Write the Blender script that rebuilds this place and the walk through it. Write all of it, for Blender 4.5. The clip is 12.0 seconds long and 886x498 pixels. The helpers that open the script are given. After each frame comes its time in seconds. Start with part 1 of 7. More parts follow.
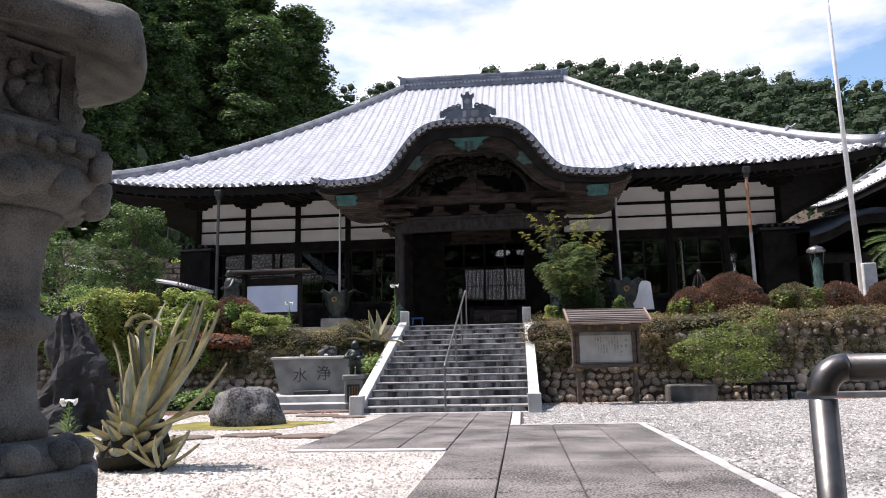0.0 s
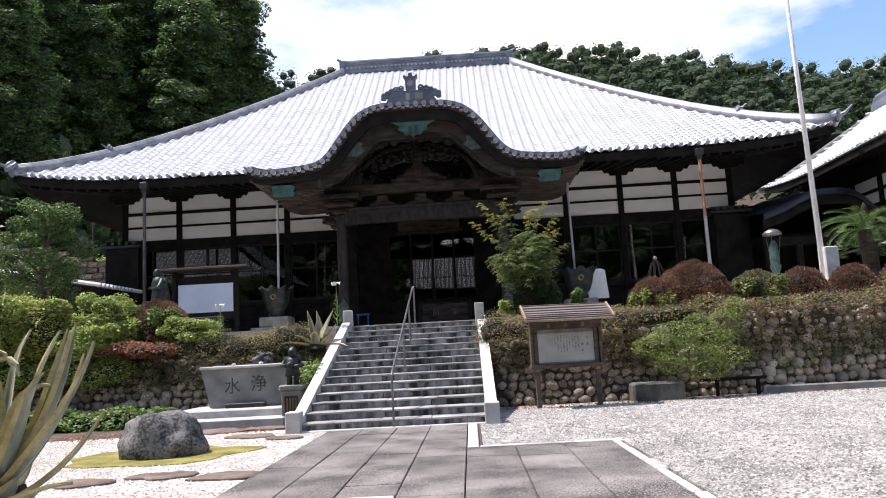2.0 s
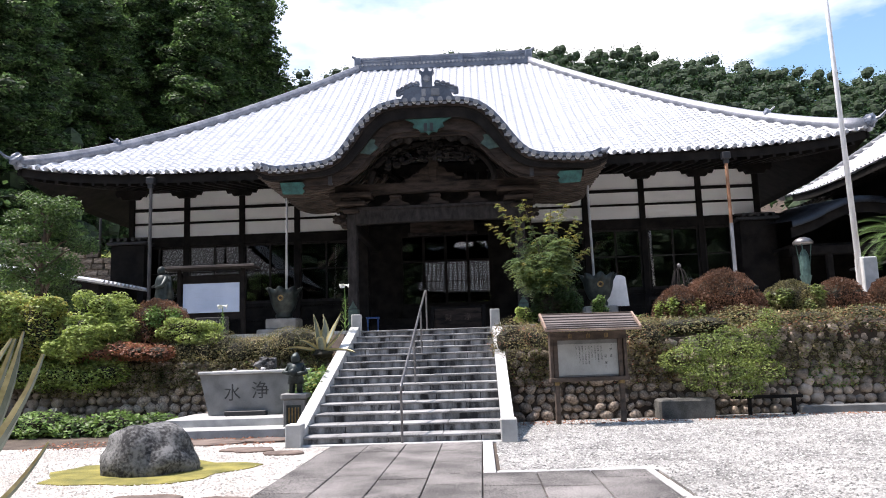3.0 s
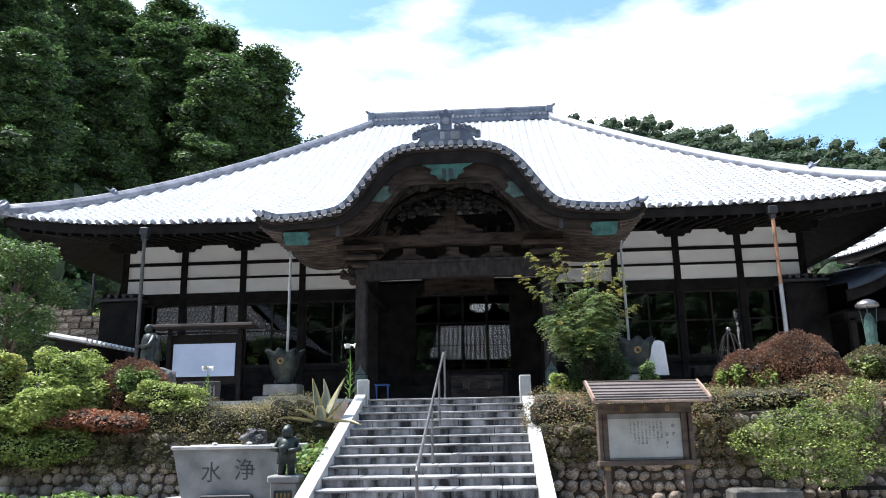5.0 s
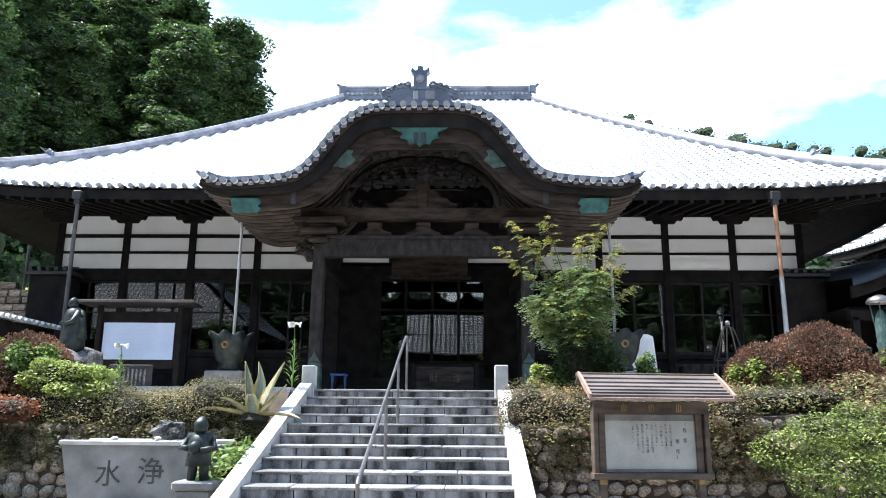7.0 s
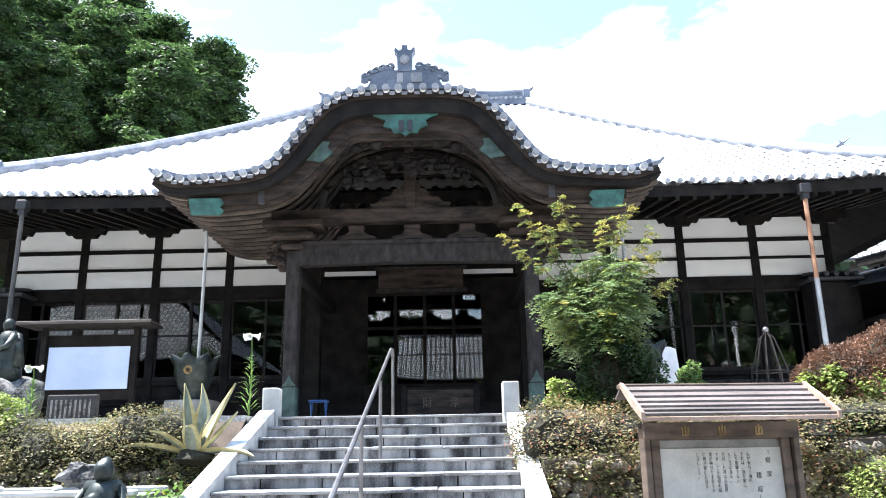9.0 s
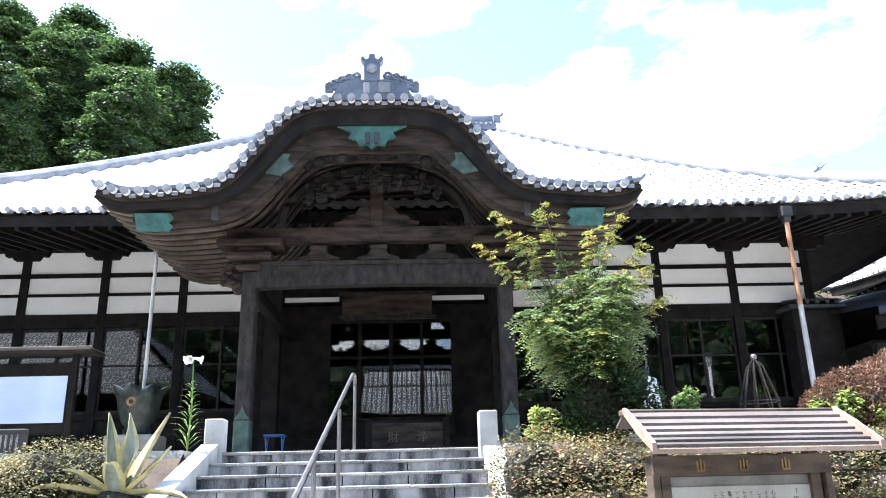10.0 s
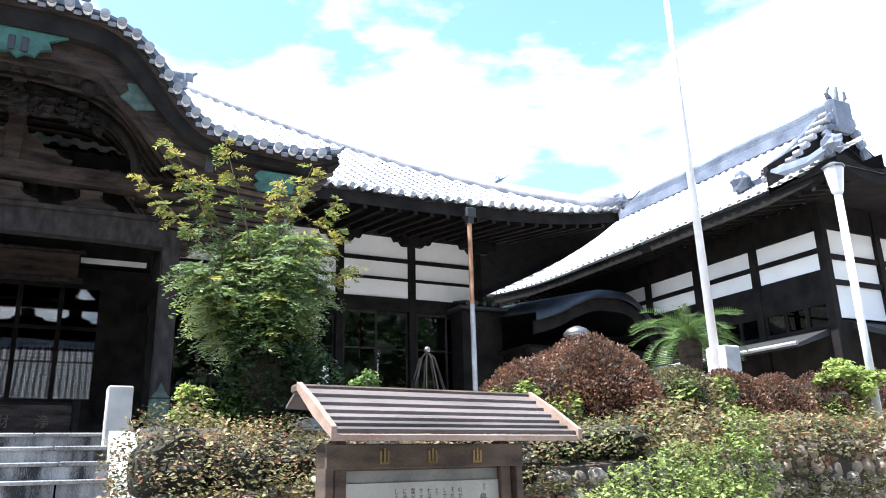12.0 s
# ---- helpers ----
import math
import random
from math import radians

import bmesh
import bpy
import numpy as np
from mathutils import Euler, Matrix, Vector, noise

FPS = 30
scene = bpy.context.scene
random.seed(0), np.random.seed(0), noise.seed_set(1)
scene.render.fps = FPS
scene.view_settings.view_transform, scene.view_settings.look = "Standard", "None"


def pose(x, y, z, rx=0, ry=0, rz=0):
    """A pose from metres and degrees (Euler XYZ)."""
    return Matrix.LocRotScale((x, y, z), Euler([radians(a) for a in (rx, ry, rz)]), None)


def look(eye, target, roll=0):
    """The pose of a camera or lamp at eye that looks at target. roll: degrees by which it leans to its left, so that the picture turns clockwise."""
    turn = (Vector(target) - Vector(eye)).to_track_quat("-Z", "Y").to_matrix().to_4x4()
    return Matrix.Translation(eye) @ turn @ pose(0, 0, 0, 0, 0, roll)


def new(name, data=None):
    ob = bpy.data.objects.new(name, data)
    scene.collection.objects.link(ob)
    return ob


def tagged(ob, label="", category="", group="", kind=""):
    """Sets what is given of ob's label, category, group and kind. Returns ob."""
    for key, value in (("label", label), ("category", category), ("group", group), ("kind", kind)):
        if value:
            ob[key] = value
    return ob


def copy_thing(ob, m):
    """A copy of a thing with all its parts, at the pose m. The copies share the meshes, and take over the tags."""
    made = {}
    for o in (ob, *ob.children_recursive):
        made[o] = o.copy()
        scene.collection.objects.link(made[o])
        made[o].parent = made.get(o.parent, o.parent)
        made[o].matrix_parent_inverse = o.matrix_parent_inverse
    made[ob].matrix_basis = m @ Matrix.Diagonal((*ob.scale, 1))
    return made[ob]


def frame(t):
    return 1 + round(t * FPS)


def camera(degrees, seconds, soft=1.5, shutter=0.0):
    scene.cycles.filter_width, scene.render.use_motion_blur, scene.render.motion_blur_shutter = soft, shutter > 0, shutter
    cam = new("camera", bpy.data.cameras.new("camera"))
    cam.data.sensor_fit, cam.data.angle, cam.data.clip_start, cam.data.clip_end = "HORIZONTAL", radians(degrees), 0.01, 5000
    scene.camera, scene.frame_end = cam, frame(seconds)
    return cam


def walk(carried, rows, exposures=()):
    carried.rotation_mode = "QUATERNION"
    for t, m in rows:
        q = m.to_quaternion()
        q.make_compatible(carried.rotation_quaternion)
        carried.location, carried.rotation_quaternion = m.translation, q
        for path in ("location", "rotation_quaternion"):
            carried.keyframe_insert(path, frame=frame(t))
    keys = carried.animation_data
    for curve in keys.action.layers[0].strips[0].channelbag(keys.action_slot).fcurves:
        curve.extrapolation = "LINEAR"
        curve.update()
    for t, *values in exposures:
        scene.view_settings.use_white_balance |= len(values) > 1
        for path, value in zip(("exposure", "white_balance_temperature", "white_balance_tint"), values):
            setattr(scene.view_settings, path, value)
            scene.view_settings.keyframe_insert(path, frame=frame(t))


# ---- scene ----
cam = camera(60.7, 12.0, soft=1.0)
PATH = [
    (0, (1.497, -13.787, 0.85), (1.301, -11.82, 1.154), -1.2),
    (0.5, (1.521, -13.437, 0.939), (1.436, -11.459, 1.218), -2.2),
    (1, (1.525, -13.139, 1.001), (1.447, -11.162, 1.291), -3.6),
    (1.5, (1.467, -12.773, 1.094), (1.415, -10.789, 1.341), -3.8),
    (2, (1.416, -12.422, 1.198), (1.358, -10.44, 1.462), -3.1),
    (2.5, (1.37, -12.013, 1.268), (1.3, -10.023, 1.46), -2.9),
    (2.7, (1.364, -11.823, 1.29), (1.283, -9.837, 1.506), -2.1),
    (4.5, (1.052, -9.826, 1.383), (0.925, -7.883, 1.839), -2.1),
    (5, (1.009, -9.253, 1.374), (0.896, -7.308, 1.825), -1.1),
    (5.5, (0.983, -8.7, 1.389), (0.932, -6.756, 1.856), -0.8),
    (6, (1.015, -8.124, 1.408), (0.918, -6.172, 1.83), -2.0),
    (6.5, (1.026, -7.504, 1.416), (0.977, -5.554, 1.855), -1.0),
    (6.7, (0.999, -7.273, 1.39), (0.964, -5.321, 1.824), 0.5),
    (8.3, (1.008, -5.291, 1.41), (0.903, -3.361, 1.923), -1.1),
    (8.5, (1.046, -5.056, 1.44), (1.009, -3.121, 1.943), -1.6),
    (9, (0.957, -4.532, 1.436), (0.933, -2.598, 1.946), -1.0),
    (9.5, (0.956, -4.014, 1.45), (0.861, -2.083, 1.959), -0.2),
    (10, (0.911, -3.448, 1.454), (0.976, -1.54, 2.05), -1.4),
    (10.5, (0.976, -3.066, 1.472), (1.117, -1.184, 2.133), -2.0),
    (11, (1.029, -2.646, 1.46), (1.282, -0.757, 2.066), -1.1),
    (11.5, (1.096, -2.351, 1.453), (1.667, -0.534, 2.063), -3.3),
    (12, (1.21, -2.065, 1.459), (2.072, -0.35, 2.022), -1.5),
]
walk(cam, [(t, look(eye, target, roll)) for t, eye, target, roll in PATH],
     exposures=[(0.0, 0.56, 6750, 21), (2.5, 0.74, 6700, 20), (4.5, 1.06, 6300, 14), (6.5, 1.3, 6300, 13), (8.5, 1.95, 6300, 12), (10.5, 2.12, 6250, 13), (12.0, 1.72, 6200, 13)])

# ---- daylight ----
SUN = Vector((-0.46, 0.03, 1.0)).normalized()
sun = new("sun", bpy.data.lights.new("sun", "SUN"))
sun.data.energy, sun.data.angle, sun.data.color = 5.0, radians(0.53), (1.0, 0.96, 0.9)
sun.matrix_world = look((0, 0, 60), Vector((0, 0, 60)) - SUN)
world = bpy.data.worlds.new("world")
scene.world = world
world.use_nodes = True
wn, wl = world.node_tree.nodes, world.node_tree.links
wn.clear()
w_out, w_bg = wn.new("ShaderNodeOutputWorld"), wn.new("ShaderNodeBackground")
w_sky = wn.new("ShaderNodeTexSky")
w_sky.sky_type, w_sky.sun_disc = "NISHITA", False
w_sky.sun_elevation, w_sky.sun_rotation = math.asin(SUN.z), math.atan2(SUN.x, SUN.y)
w_tc, w_map, w_noise, w_ramp, w_mix = (wn.new("ShaderNode" + n) for n in ("TexCoord", "Mapping", "TexNoise", "ValToRGB", "MixRGB"))
w_map.inputs["Scale"].default_value = (1.0, 1.0, 2.6)
w_map.inputs["Location"].default_value = (0.35, 0.1, 0.2)
w_noise.inputs["Scale"].default_value, w_noise.inputs["Detail"].default_value, w_noise.inputs["Roughness"].default_value = 2.1, 7, 0.55
w_ramp.color_ramp.elements[0].position, w_ramp.color_ramp.elements[1].position = 0.265, 0.43
w_mix.inputs[2].default_value = (13.5, 13.8, 14.2, 1)
wl.new(w_tc.outputs["Generated"], w_map.inputs[0])
wl.new(w_map.outputs[0], w_noise.inputs["Vector"])
w_sep, w_low, w_side = wn.new("ShaderNodeSeparateXYZ"), wn.new("ShaderNodeMath"), wn.new("ShaderNodeMath")
w_low.operation = w_side.operation = "MULTIPLY_ADD"
wl.new(w_tc.outputs["Generated"], w_sep.inputs[0])
wl.new(w_sep.outputs["Z"], w_low.inputs[0])
w_low.inputs[1].default_value = -0.42
wl.new(w_noise.outputs[0], w_low.inputs[2])
wl.new(w_sep.outputs["X"], w_side.inputs[0])
w_side.inputs[1].default_value = 0.02
wl.new(w_low.outputs[0], w_side.inputs[2])
wl.new(w_side.outputs[0], w_ramp.inputs[0])
wl.new(w_ramp.outputs[0], w_mix.inputs[0])
w_tint = wn.new("ShaderNodeMixRGB")
w_tint.blend_type, w_tint.inputs[0].default_value, w_tint.inputs[2].default_value = "MULTIPLY", 1.0, (1.72, 2.06, 2.06, 1)
wl.new(w_sky.outputs[0], w_tint.inputs[1])
wl.new(w_tint.outputs[0], w_mix.inputs[1])
wl.new(w_mix.outputs[0], w_bg.inputs[0])
w_bg.inputs[1].default_value = 0.075
wl.new(w_bg.outputs[0], w_out.inputs[0])


# ---- materials ----
def mat(name, c1, c2, rough=0.7, scale=8.0, fine=60.0, bump=0.2, metal=0.0, per="", stretch=(1, 1, 1), spec=0.5, fine_amount=0.35, vary=0.25, soft=0.2):
    """A surface with a large and a fine scale of variation between two colours, and relief."""
    m = bpy.data.materials.new(name)
    m.use_nodes = True
    n, l = m.node_tree.nodes, m.node_tree.links
    b = n["Principled BSDF"]
    b.inputs["Roughness"].default_value, b.inputs["Metallic"].default_value = rough, metal
    b.inputs["Specular IOR Level"].default_value = spec
    tc, mp = n.new("ShaderNodeTexCoord"), n.new("ShaderNodeMapping")
    mp.inputs["Scale"].default_value = stretch
    l.new(tc.outputs["Object"], mp.inputs[0])
    big, small = n.new("ShaderNodeTexNoise"), n.new("ShaderNodeTexNoise")
    for t, s in ((big, scale), (small, fine)):
        t.inputs["Scale"].default_value, t.inputs["Detail"].default_value = s, 5
        l.new(mp.outputs[0], t.inputs["Vector"])
    add = n.new("ShaderNodeMath")
    add.operation = "MULTIPLY_ADD"
    l.new(small.outputs[0], add.inputs[0])
    add.inputs[1].default_value = fine_amount
    l.new(big.outputs[0], add.inputs[2])
    ramp = n.new("ShaderNodeValToRGB")
    share = n.new("ShaderNodeMath")
    share.operation = "DIVIDE"
    share.inputs[1].default_value = 1 + fine_amount
    l.new(add.outputs[0], share.inputs[0])
    ramp.color_ramp.elements[0].position, ramp.color_ramp.elements[1].position = 0.5 - soft / (1 + fine_amount), 0.5 + soft / (1 + fine_amount)
    ramp.color_ramp.elements[0].color, ramp.color_ramp.elements[1].color = (*c1, 1), (*c2, 1)
    l.new(share.outputs[0], ramp.inputs[0])
    last = ramp.outputs[0]
    if per:
        hv = n.new("ShaderNodeHueSaturation")
        if per == "object":
            r = n.new("ShaderNodeObjectInfo").outputs["Random"]
        else:
            r = n.new("ShaderNodeNewGeometry").outputs["Random Per Island"]
        mr = n.new("ShaderNodeMapRange")
        mr.inputs["To Min"].default_value, mr.inputs["To Max"].default_value = 1 - vary, 1 + vary
        l.new(r, mr.inputs[0])
        l.new(mr.outputs[0], hv.inputs["Value"])
        l.new(last, hv.inputs["Color"])
        last = hv.outputs[0]
    l.new(last, b.inputs["Base Color"])
    if bump:
        bp = n.new("ShaderNodeBump")
        bp.inputs["Strength"].default_value, bp.inputs["Distance"].default_value = bump, 0.02
        l.new(add.outputs[0], bp.inputs["Height"])
        l.new(bp.outputs[0], b.inputs["Normal"])
    return m


def leaf_mat(name, c1, c2, rough=0.5, vary=0.45):
    m = mat(name, c1, c2, rough, 1.5, 9, 0, per="island", vary=vary, spec=0.35)
    n, l = m.node_tree.nodes, m.node_tree.links
    b, out = n["Principled BSDF"], n["Material Output"]
    tr, mix = n.new("ShaderNodeBsdfTranslucent"), n.new("ShaderNodeMixShader")
    l.new(b.inputs["Base Color"].links[0].from_socket, tr.inputs[0])
    mix.inputs[0].default_value = 0.38
    l.new(b.outputs[0], mix.inputs[1])
    l.new(tr.outputs[0], mix.inputs[2])
    l.new(mix.outputs[0], out.inputs[0])
    return m


def glass_mat(name, tint=(0.75, 0.8, 0.8)):
    m = bpy.data.materials.new(name)
    m.use_nodes = True
    n, l = m.node_tree.nodes, m.node_tree.links
    out = n["Material Output"]
    t, g, mix, f = n.new("ShaderNodeBsdfTransparent"), n.new("ShaderNodeBsdfGlossy"), n.new("ShaderNodeMixShader"), n.new("ShaderNodeFresnel")
    t.inputs[0].default_value = (*tint, 1)
    g.inputs["Roughness"].default_value = 0.01
    f.inputs[0].default_value = 1.75
    l.new(f.outputs[0], mix.inputs[0])
    l.new(t.outputs[0], mix.inputs[1])
    l.new(g.outputs[0], mix.inputs[2])
    l.new(mix.outputs[0], out.inputs[0])
    return m


def flat(name, c, rough=0.6, metal=0.0):
    return mat(name, tuple(v * 0.85 for v in c), c, rough, 6, 80, 0.05, metal)


TILE = mat("roof_tile", (0.47, 0.48, 0.50), (0.58, 0.59, 0.61), 0.36, 2.2, 14, 0.1, per="island", vary=0.05)
TILE_DARK = mat("ridge_tile", (0.06, 0.075, 0.105), (0.16, 0.185, 0.23), 0.45, 1.5, 18, 0.15, per="island")
TILE_HIP = mat("hip_tile", (0.10, 0.11, 0.13), (0.24, 0.25, 0.28), 0.45, 3, 18, 0.15)
TILE_END = mat("tile_end", (0.20, 0.205, 0.215), (0.33, 0.335, 0.345), 0.5, 6, 40, 0.15, per="object", vary=0.2)
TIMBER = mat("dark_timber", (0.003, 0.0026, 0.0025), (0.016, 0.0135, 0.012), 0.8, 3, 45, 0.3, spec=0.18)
TIMBER_WORN = mat("worn_timber", (0.005, 0.0042, 0.004), (0.05, 0.037, 0.030), 0.85, 4, 40, 0.35, spec=0.2, soft=0.2, stretch=(0.5, 1, 2.0))
SOFFIT = mat("weathered_soffit", (0.03, 0.024, 0.02), (0.11, 0.086, 0.07), 0.85, 2.5, 40, 0.3)
SHEET = mat("dark_sheet_roof", (0.008, 0.009, 0.011), (0.028, 0.03, 0.036), 0.35, 2, 20, 0.05)
TIMBER_GREY = mat("grey_timber", (0.009, 0.008, 0.0075), (0.034, 0.030, 0.029), 0.85, 5, 60, 0.3, stretch=(1.5, 1.5, 0.7), spec=0.2)
PLASTER = mat("white_plaster", (0.80, 0.80, 0.79), (0.88, 0.88, 0.87), 0.9, 1.2, 60, 0.06)
COPPER = mat("green_copper", (0.008, 0.036, 0.029), (0.03, 0.115, 0.092), 0.65, 5, 40, 0.2)
GRANITE = mat("white_granite", (0.30, 0.30, 0.29), (0.50, 0.50, 0.485), 0.8, 3.5, 120, 0.15, per="object", vary=0.12)
# Streaky stains, plus the risers' shade put into a darker base tone.
STEP = mat("shaded_step_granite", (0.012, 0.012, 0.013), (0.30, 0.30, 0.30), 0.85, 2.2, 70, 0.25, per="object", vary=0.2, stretch=(3.0, 3.0, 0.7), soft=0.14)
SLAB = mat("paving_slab", (0.016, 0.0145, 0.0135), (0.235, 0.218, 0.205), 0.9, 1.5, 60, 0.22, per="object", vary=0.16, fine_amount=1.9, soft=0.24)
GRAVEL_GREY = mat("grey_gravel", (0.11, 0.108, 0.102), (0.42, 0.412, 0.385), 0.95, 1.2, 38, 0.5, fine_amount=1.4)
GRAVEL_WHITE = mat("white_gravel", (0.28, 0.255, 0.225), (0.66, 0.63, 0.58), 0.95, 1.1, 45, 0.5, fine_amount=1.2)
PEBBLE_GREY = mat("grey_pebble", (0.13, 0.128, 0.122), (0.52, 0.51, 0.48), 0.9, 8, 60, 0.1, per="island", vary=0.6)
PEBBLE_PALE = mat("pale_pebble", (0.27, 0.25, 0.225), (0.58, 0.555, 0.51), 0.9, 8, 60, 0.1, per="island", vary=0.35)
EARTH = mat("earth", (0.035, 0.025, 0.018), (0.10, 0.075, 0.055), 0.95, 2, 30, 0.6)
MOSS = mat("moss", (0.09, 0.09, 0.018), (0.27, 0.235, 0.055), 0.95, 3, 60, 0.8)
COBBLE = mat("cobble", (0.10, 0.078, 0.06), (0.44, 0.36, 0.285), 0.85, 4, 40, 0.4, per="object", vary=0.4)
COBBLE_FAR = mat("cobble_far", (0.10, 0.078, 0.06), (0.44, 0.36, 0.285), 0.85, 4, 40, 0.4, per="island", vary=0.4)
ROCK = mat("boulder_rock", (0.018, 0.018, 0.019), (0.17, 0.17, 0.166), 0.85, 5, 28, 0.8, fine_amount=0.9, soft=0.15)
ROCK_DARK = mat("dark_rock", (0.006, 0.006, 0.007), (0.024, 0.024, 0.026), 0.85, 5, 30, 0.6)
LANTERN = mat("lantern_stone", (0.022, 0.021, 0.018), (0.15, 0.145, 0.13), 0.92, 3.5, 90, 0.6, fine_amount=0.8, soft=0.26)
CONCRETE = mat("cast_stone", (0.12, 0.12, 0.115), (0.24, 0.24, 0.23), 0.85, 3, 60, 0.2)
BRONZE = mat("dark_bronze", (0.011, 0.015, 0.015), (0.035, 0.048, 0.045), 0.5, 7, 40, 0.2, metal=0.5)
BRONZE_GREEN = mat("green_bronze", (0.022, 0.05, 0.045), (0.085, 0.155, 0.14), 0.6, 7, 40, 0.2, metal=0.3)
STEEL_DULL = mat("dull_steel", (0.14, 0.13, 0.13), (0.27, 0.26, 0.255), 0.4, 6, 60, 0.05, metal=0.8)
WHITE_PAINT = flat("white_paint", (0.8, 0.8, 0.8), 0.4)
PIPE = mat("grey_pipe", (0.22, 0.23, 0.24), (0.36, 0.37, 0.38), 0.5, 3, 30, 0.05)
PIPE_RUST = mat("rusty_pipe", (0.22, 0.10, 0.05), (0.40, 0.22, 0.13), 0.7, 4, 40, 0.1)
PLANK_LIGHT = mat("silvered_plank", (0.05, 0.039, 0.034), (0.135, 0.112, 0.102), 0.8, 3, 60, 0.3, per="object", vary=0.2, stretch=(0.3, 1, 1))
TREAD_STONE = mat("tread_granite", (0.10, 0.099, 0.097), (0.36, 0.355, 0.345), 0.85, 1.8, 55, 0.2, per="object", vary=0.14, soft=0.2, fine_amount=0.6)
BOARD_WOOD = mat("board_wood", (0.035, 0.024, 0.018), (0.12, 0.085, 0.062), 0.8, 3, 50, 0.3, stretch=(1, 1, 3))
VERGE_WOOD = mat("pale_verge_wood", (0.20, 0.13, 0.095), (0.38, 0.28, 0.22), 0.8, 4, 50, 0.2)
RAIL_STEEL = mat("worn_rail_steel", (0.07, 0.066, 0.062), (0.19, 0.185, 0.18), 0.34, 5, 60, 0.05, metal=0.85)
CARVED = mat("carved_stone", (0.03, 0.03, 0.029), (0.07, 0.07, 0.067), 0.9, 6, 60, 0.3)
# Dark caps and canopies; under rib tiles it paints the shade of the gaps.
LEDGE = mat("dark_cap_gap_shade", (0.008, 0.009, 0.010), (0.03, 0.032, 0.036), 0.6, 4, 40, 0.2)
BROWN_STONE = mat("brown_stone", (0.075, 0.052, 0.042), (0.20, 0.15, 0.12), 0.85, 4, 50, 0.4)
PIPE_DARK = mat("dark_pipe", (0.03, 0.028, 0.028), (0.08, 0.075, 0.072), 0.6, 3, 30, 0.05)
BLUE = flat("blue_paint", (0.02, 0.09, 0.27), 0.5)
BLACK = flat("blackened", (0.02, 0.02, 0.022), 0.6)
INK = flat("ink", (0.03, 0.03, 0.03), 0.8)
# White paper greyed, with the board's shade put into its colour.
PAPER = mat("shaded_paper", (0.30, 0.30, 0.275), (0.42, 0.415, 0.385), 0.9, 3, 50, 0.05)
# Pale blue base colour paints the sky's reflection on the panel.
PANEL_SKY = mat("sky_tinted_panel", (0.42, 0.50, 0.64), (0.52, 0.60, 0.74), 0.15, 1.2, 30, 0.02)
PANEL_LINE = flat("panel_line", (0.42, 0.48, 0.60), 0.4)
GLASS = glass_mat("window_glass")
LAMP_GLASS = flat("milk_glass", (0.72, 0.73, 0.75), 0.3)
BARK = mat("bark", (0.05, 0.035, 0.025), (0.13, 0.095, 0.07), 0.9, 6, 40, 0.5)
TWIG = mat("twig", (0.06, 0.05, 0.03), (0.16, 0.12, 0.07), 0.9, 8, 40, 0.2)
LEAF_NANDINA = leaf_mat("nandina_leaf", (0.075, 0.135, 0.045), (0.25, 0.33, 0.15))
# Roof tile toned down to dim a reflected roof; also grey crest accents.
TILE_DIM = mat("dim_tile", (0.15, 0.155, 0.165), (0.28, 0.285, 0.30), 0.5, 1.5, 14, 0.1, per="island", vary=0.3)
BRASS = mat("old_brass", (0.12, 0.08, 0.03), (0.30, 0.21, 0.09), 0.45, 9, 60, 0.1, metal=0.6)
COPPER_DARK = mat("dark_copper", (0.012, 0.03, 0.026), (0.05, 0.09, 0.075), 0.7, 6, 40, 0.2)
CEDAR = leaf_mat("cedar_leaf", (0.012, 0.034, 0.013), (0.13, 0.225, 0.07), vary=0.5)
# Dark green that paints the shade inside tree canopies.
LEAF_SHADE = mat("leaf_gap_shade", (0.008, 0.017, 0.007), (0.03, 0.055, 0.02), 0.9, 3, 20, 0.5)
LEAF_MID = leaf_mat("mid_green_leaf", (0.025, 0.055, 0.018), (0.12, 0.20, 0.055), vary=0.5)
# Near-black tone that stands in for shade deep between leaves; also agave stems.
CORE = mat("dark_core_shade", (0.006, 0.006, 0.004), (0.03, 0.027, 0.014), 0.95, 6, 40, 0.6)
WOODS = leaf_mat("woods_leaf", (0.015, 0.037, 0.016), (0.055, 0.105, 0.04))
LEAF_OLIVE = leaf_mat("olive_leaf", (0.08, 0.12, 0.03), (0.27, 0.33, 0.09), vary=0.6)
LEAF = leaf_mat("green_leaf", (0.07, 0.13, 0.028), (0.21, 0.33, 0.09))
LEAF_BRIGHT = leaf_mat("bright_leaf", (0.18, 0.25, 0.05), (0.43, 0.51, 0.16))
LEAF_DARK = leaf_mat("dark_leaf", (0.012, 0.028, 0.01), (0.06, 0.11, 0.03))
LEAF_RED = leaf_mat("russet_leaf", (0.08, 0.045, 0.028), (0.25, 0.13, 0.08))
LEAF_HEDGE = leaf_mat("hedge_leaf", (0.038, 0.045, 0.016), (0.30, 0.255, 0.12), vary=0.7)
LEAF_YELLOW = leaf_mat("yellow_leaf", (0.20, 0.21, 0.04), (0.42, 0.37, 0.10))
LEAF_RUST = leaf_mat("rust_leaf", (0.17, 0.065, 0.035), (0.36, 0.16, 0.09))
AGAVE = mat("agave_leaf", (0.075, 0.10, 0.075), (0.27, 0.295, 0.245), 0.6, 4, 20, 0.15, stretch=(1, 1, 0.3), soft=0.16)
AGAVE_EDGE = mat("agave_edge", (0.22, 0.18, 0.06), (0.52, 0.46, 0.24), 0.55, 5, 30, 0.1)
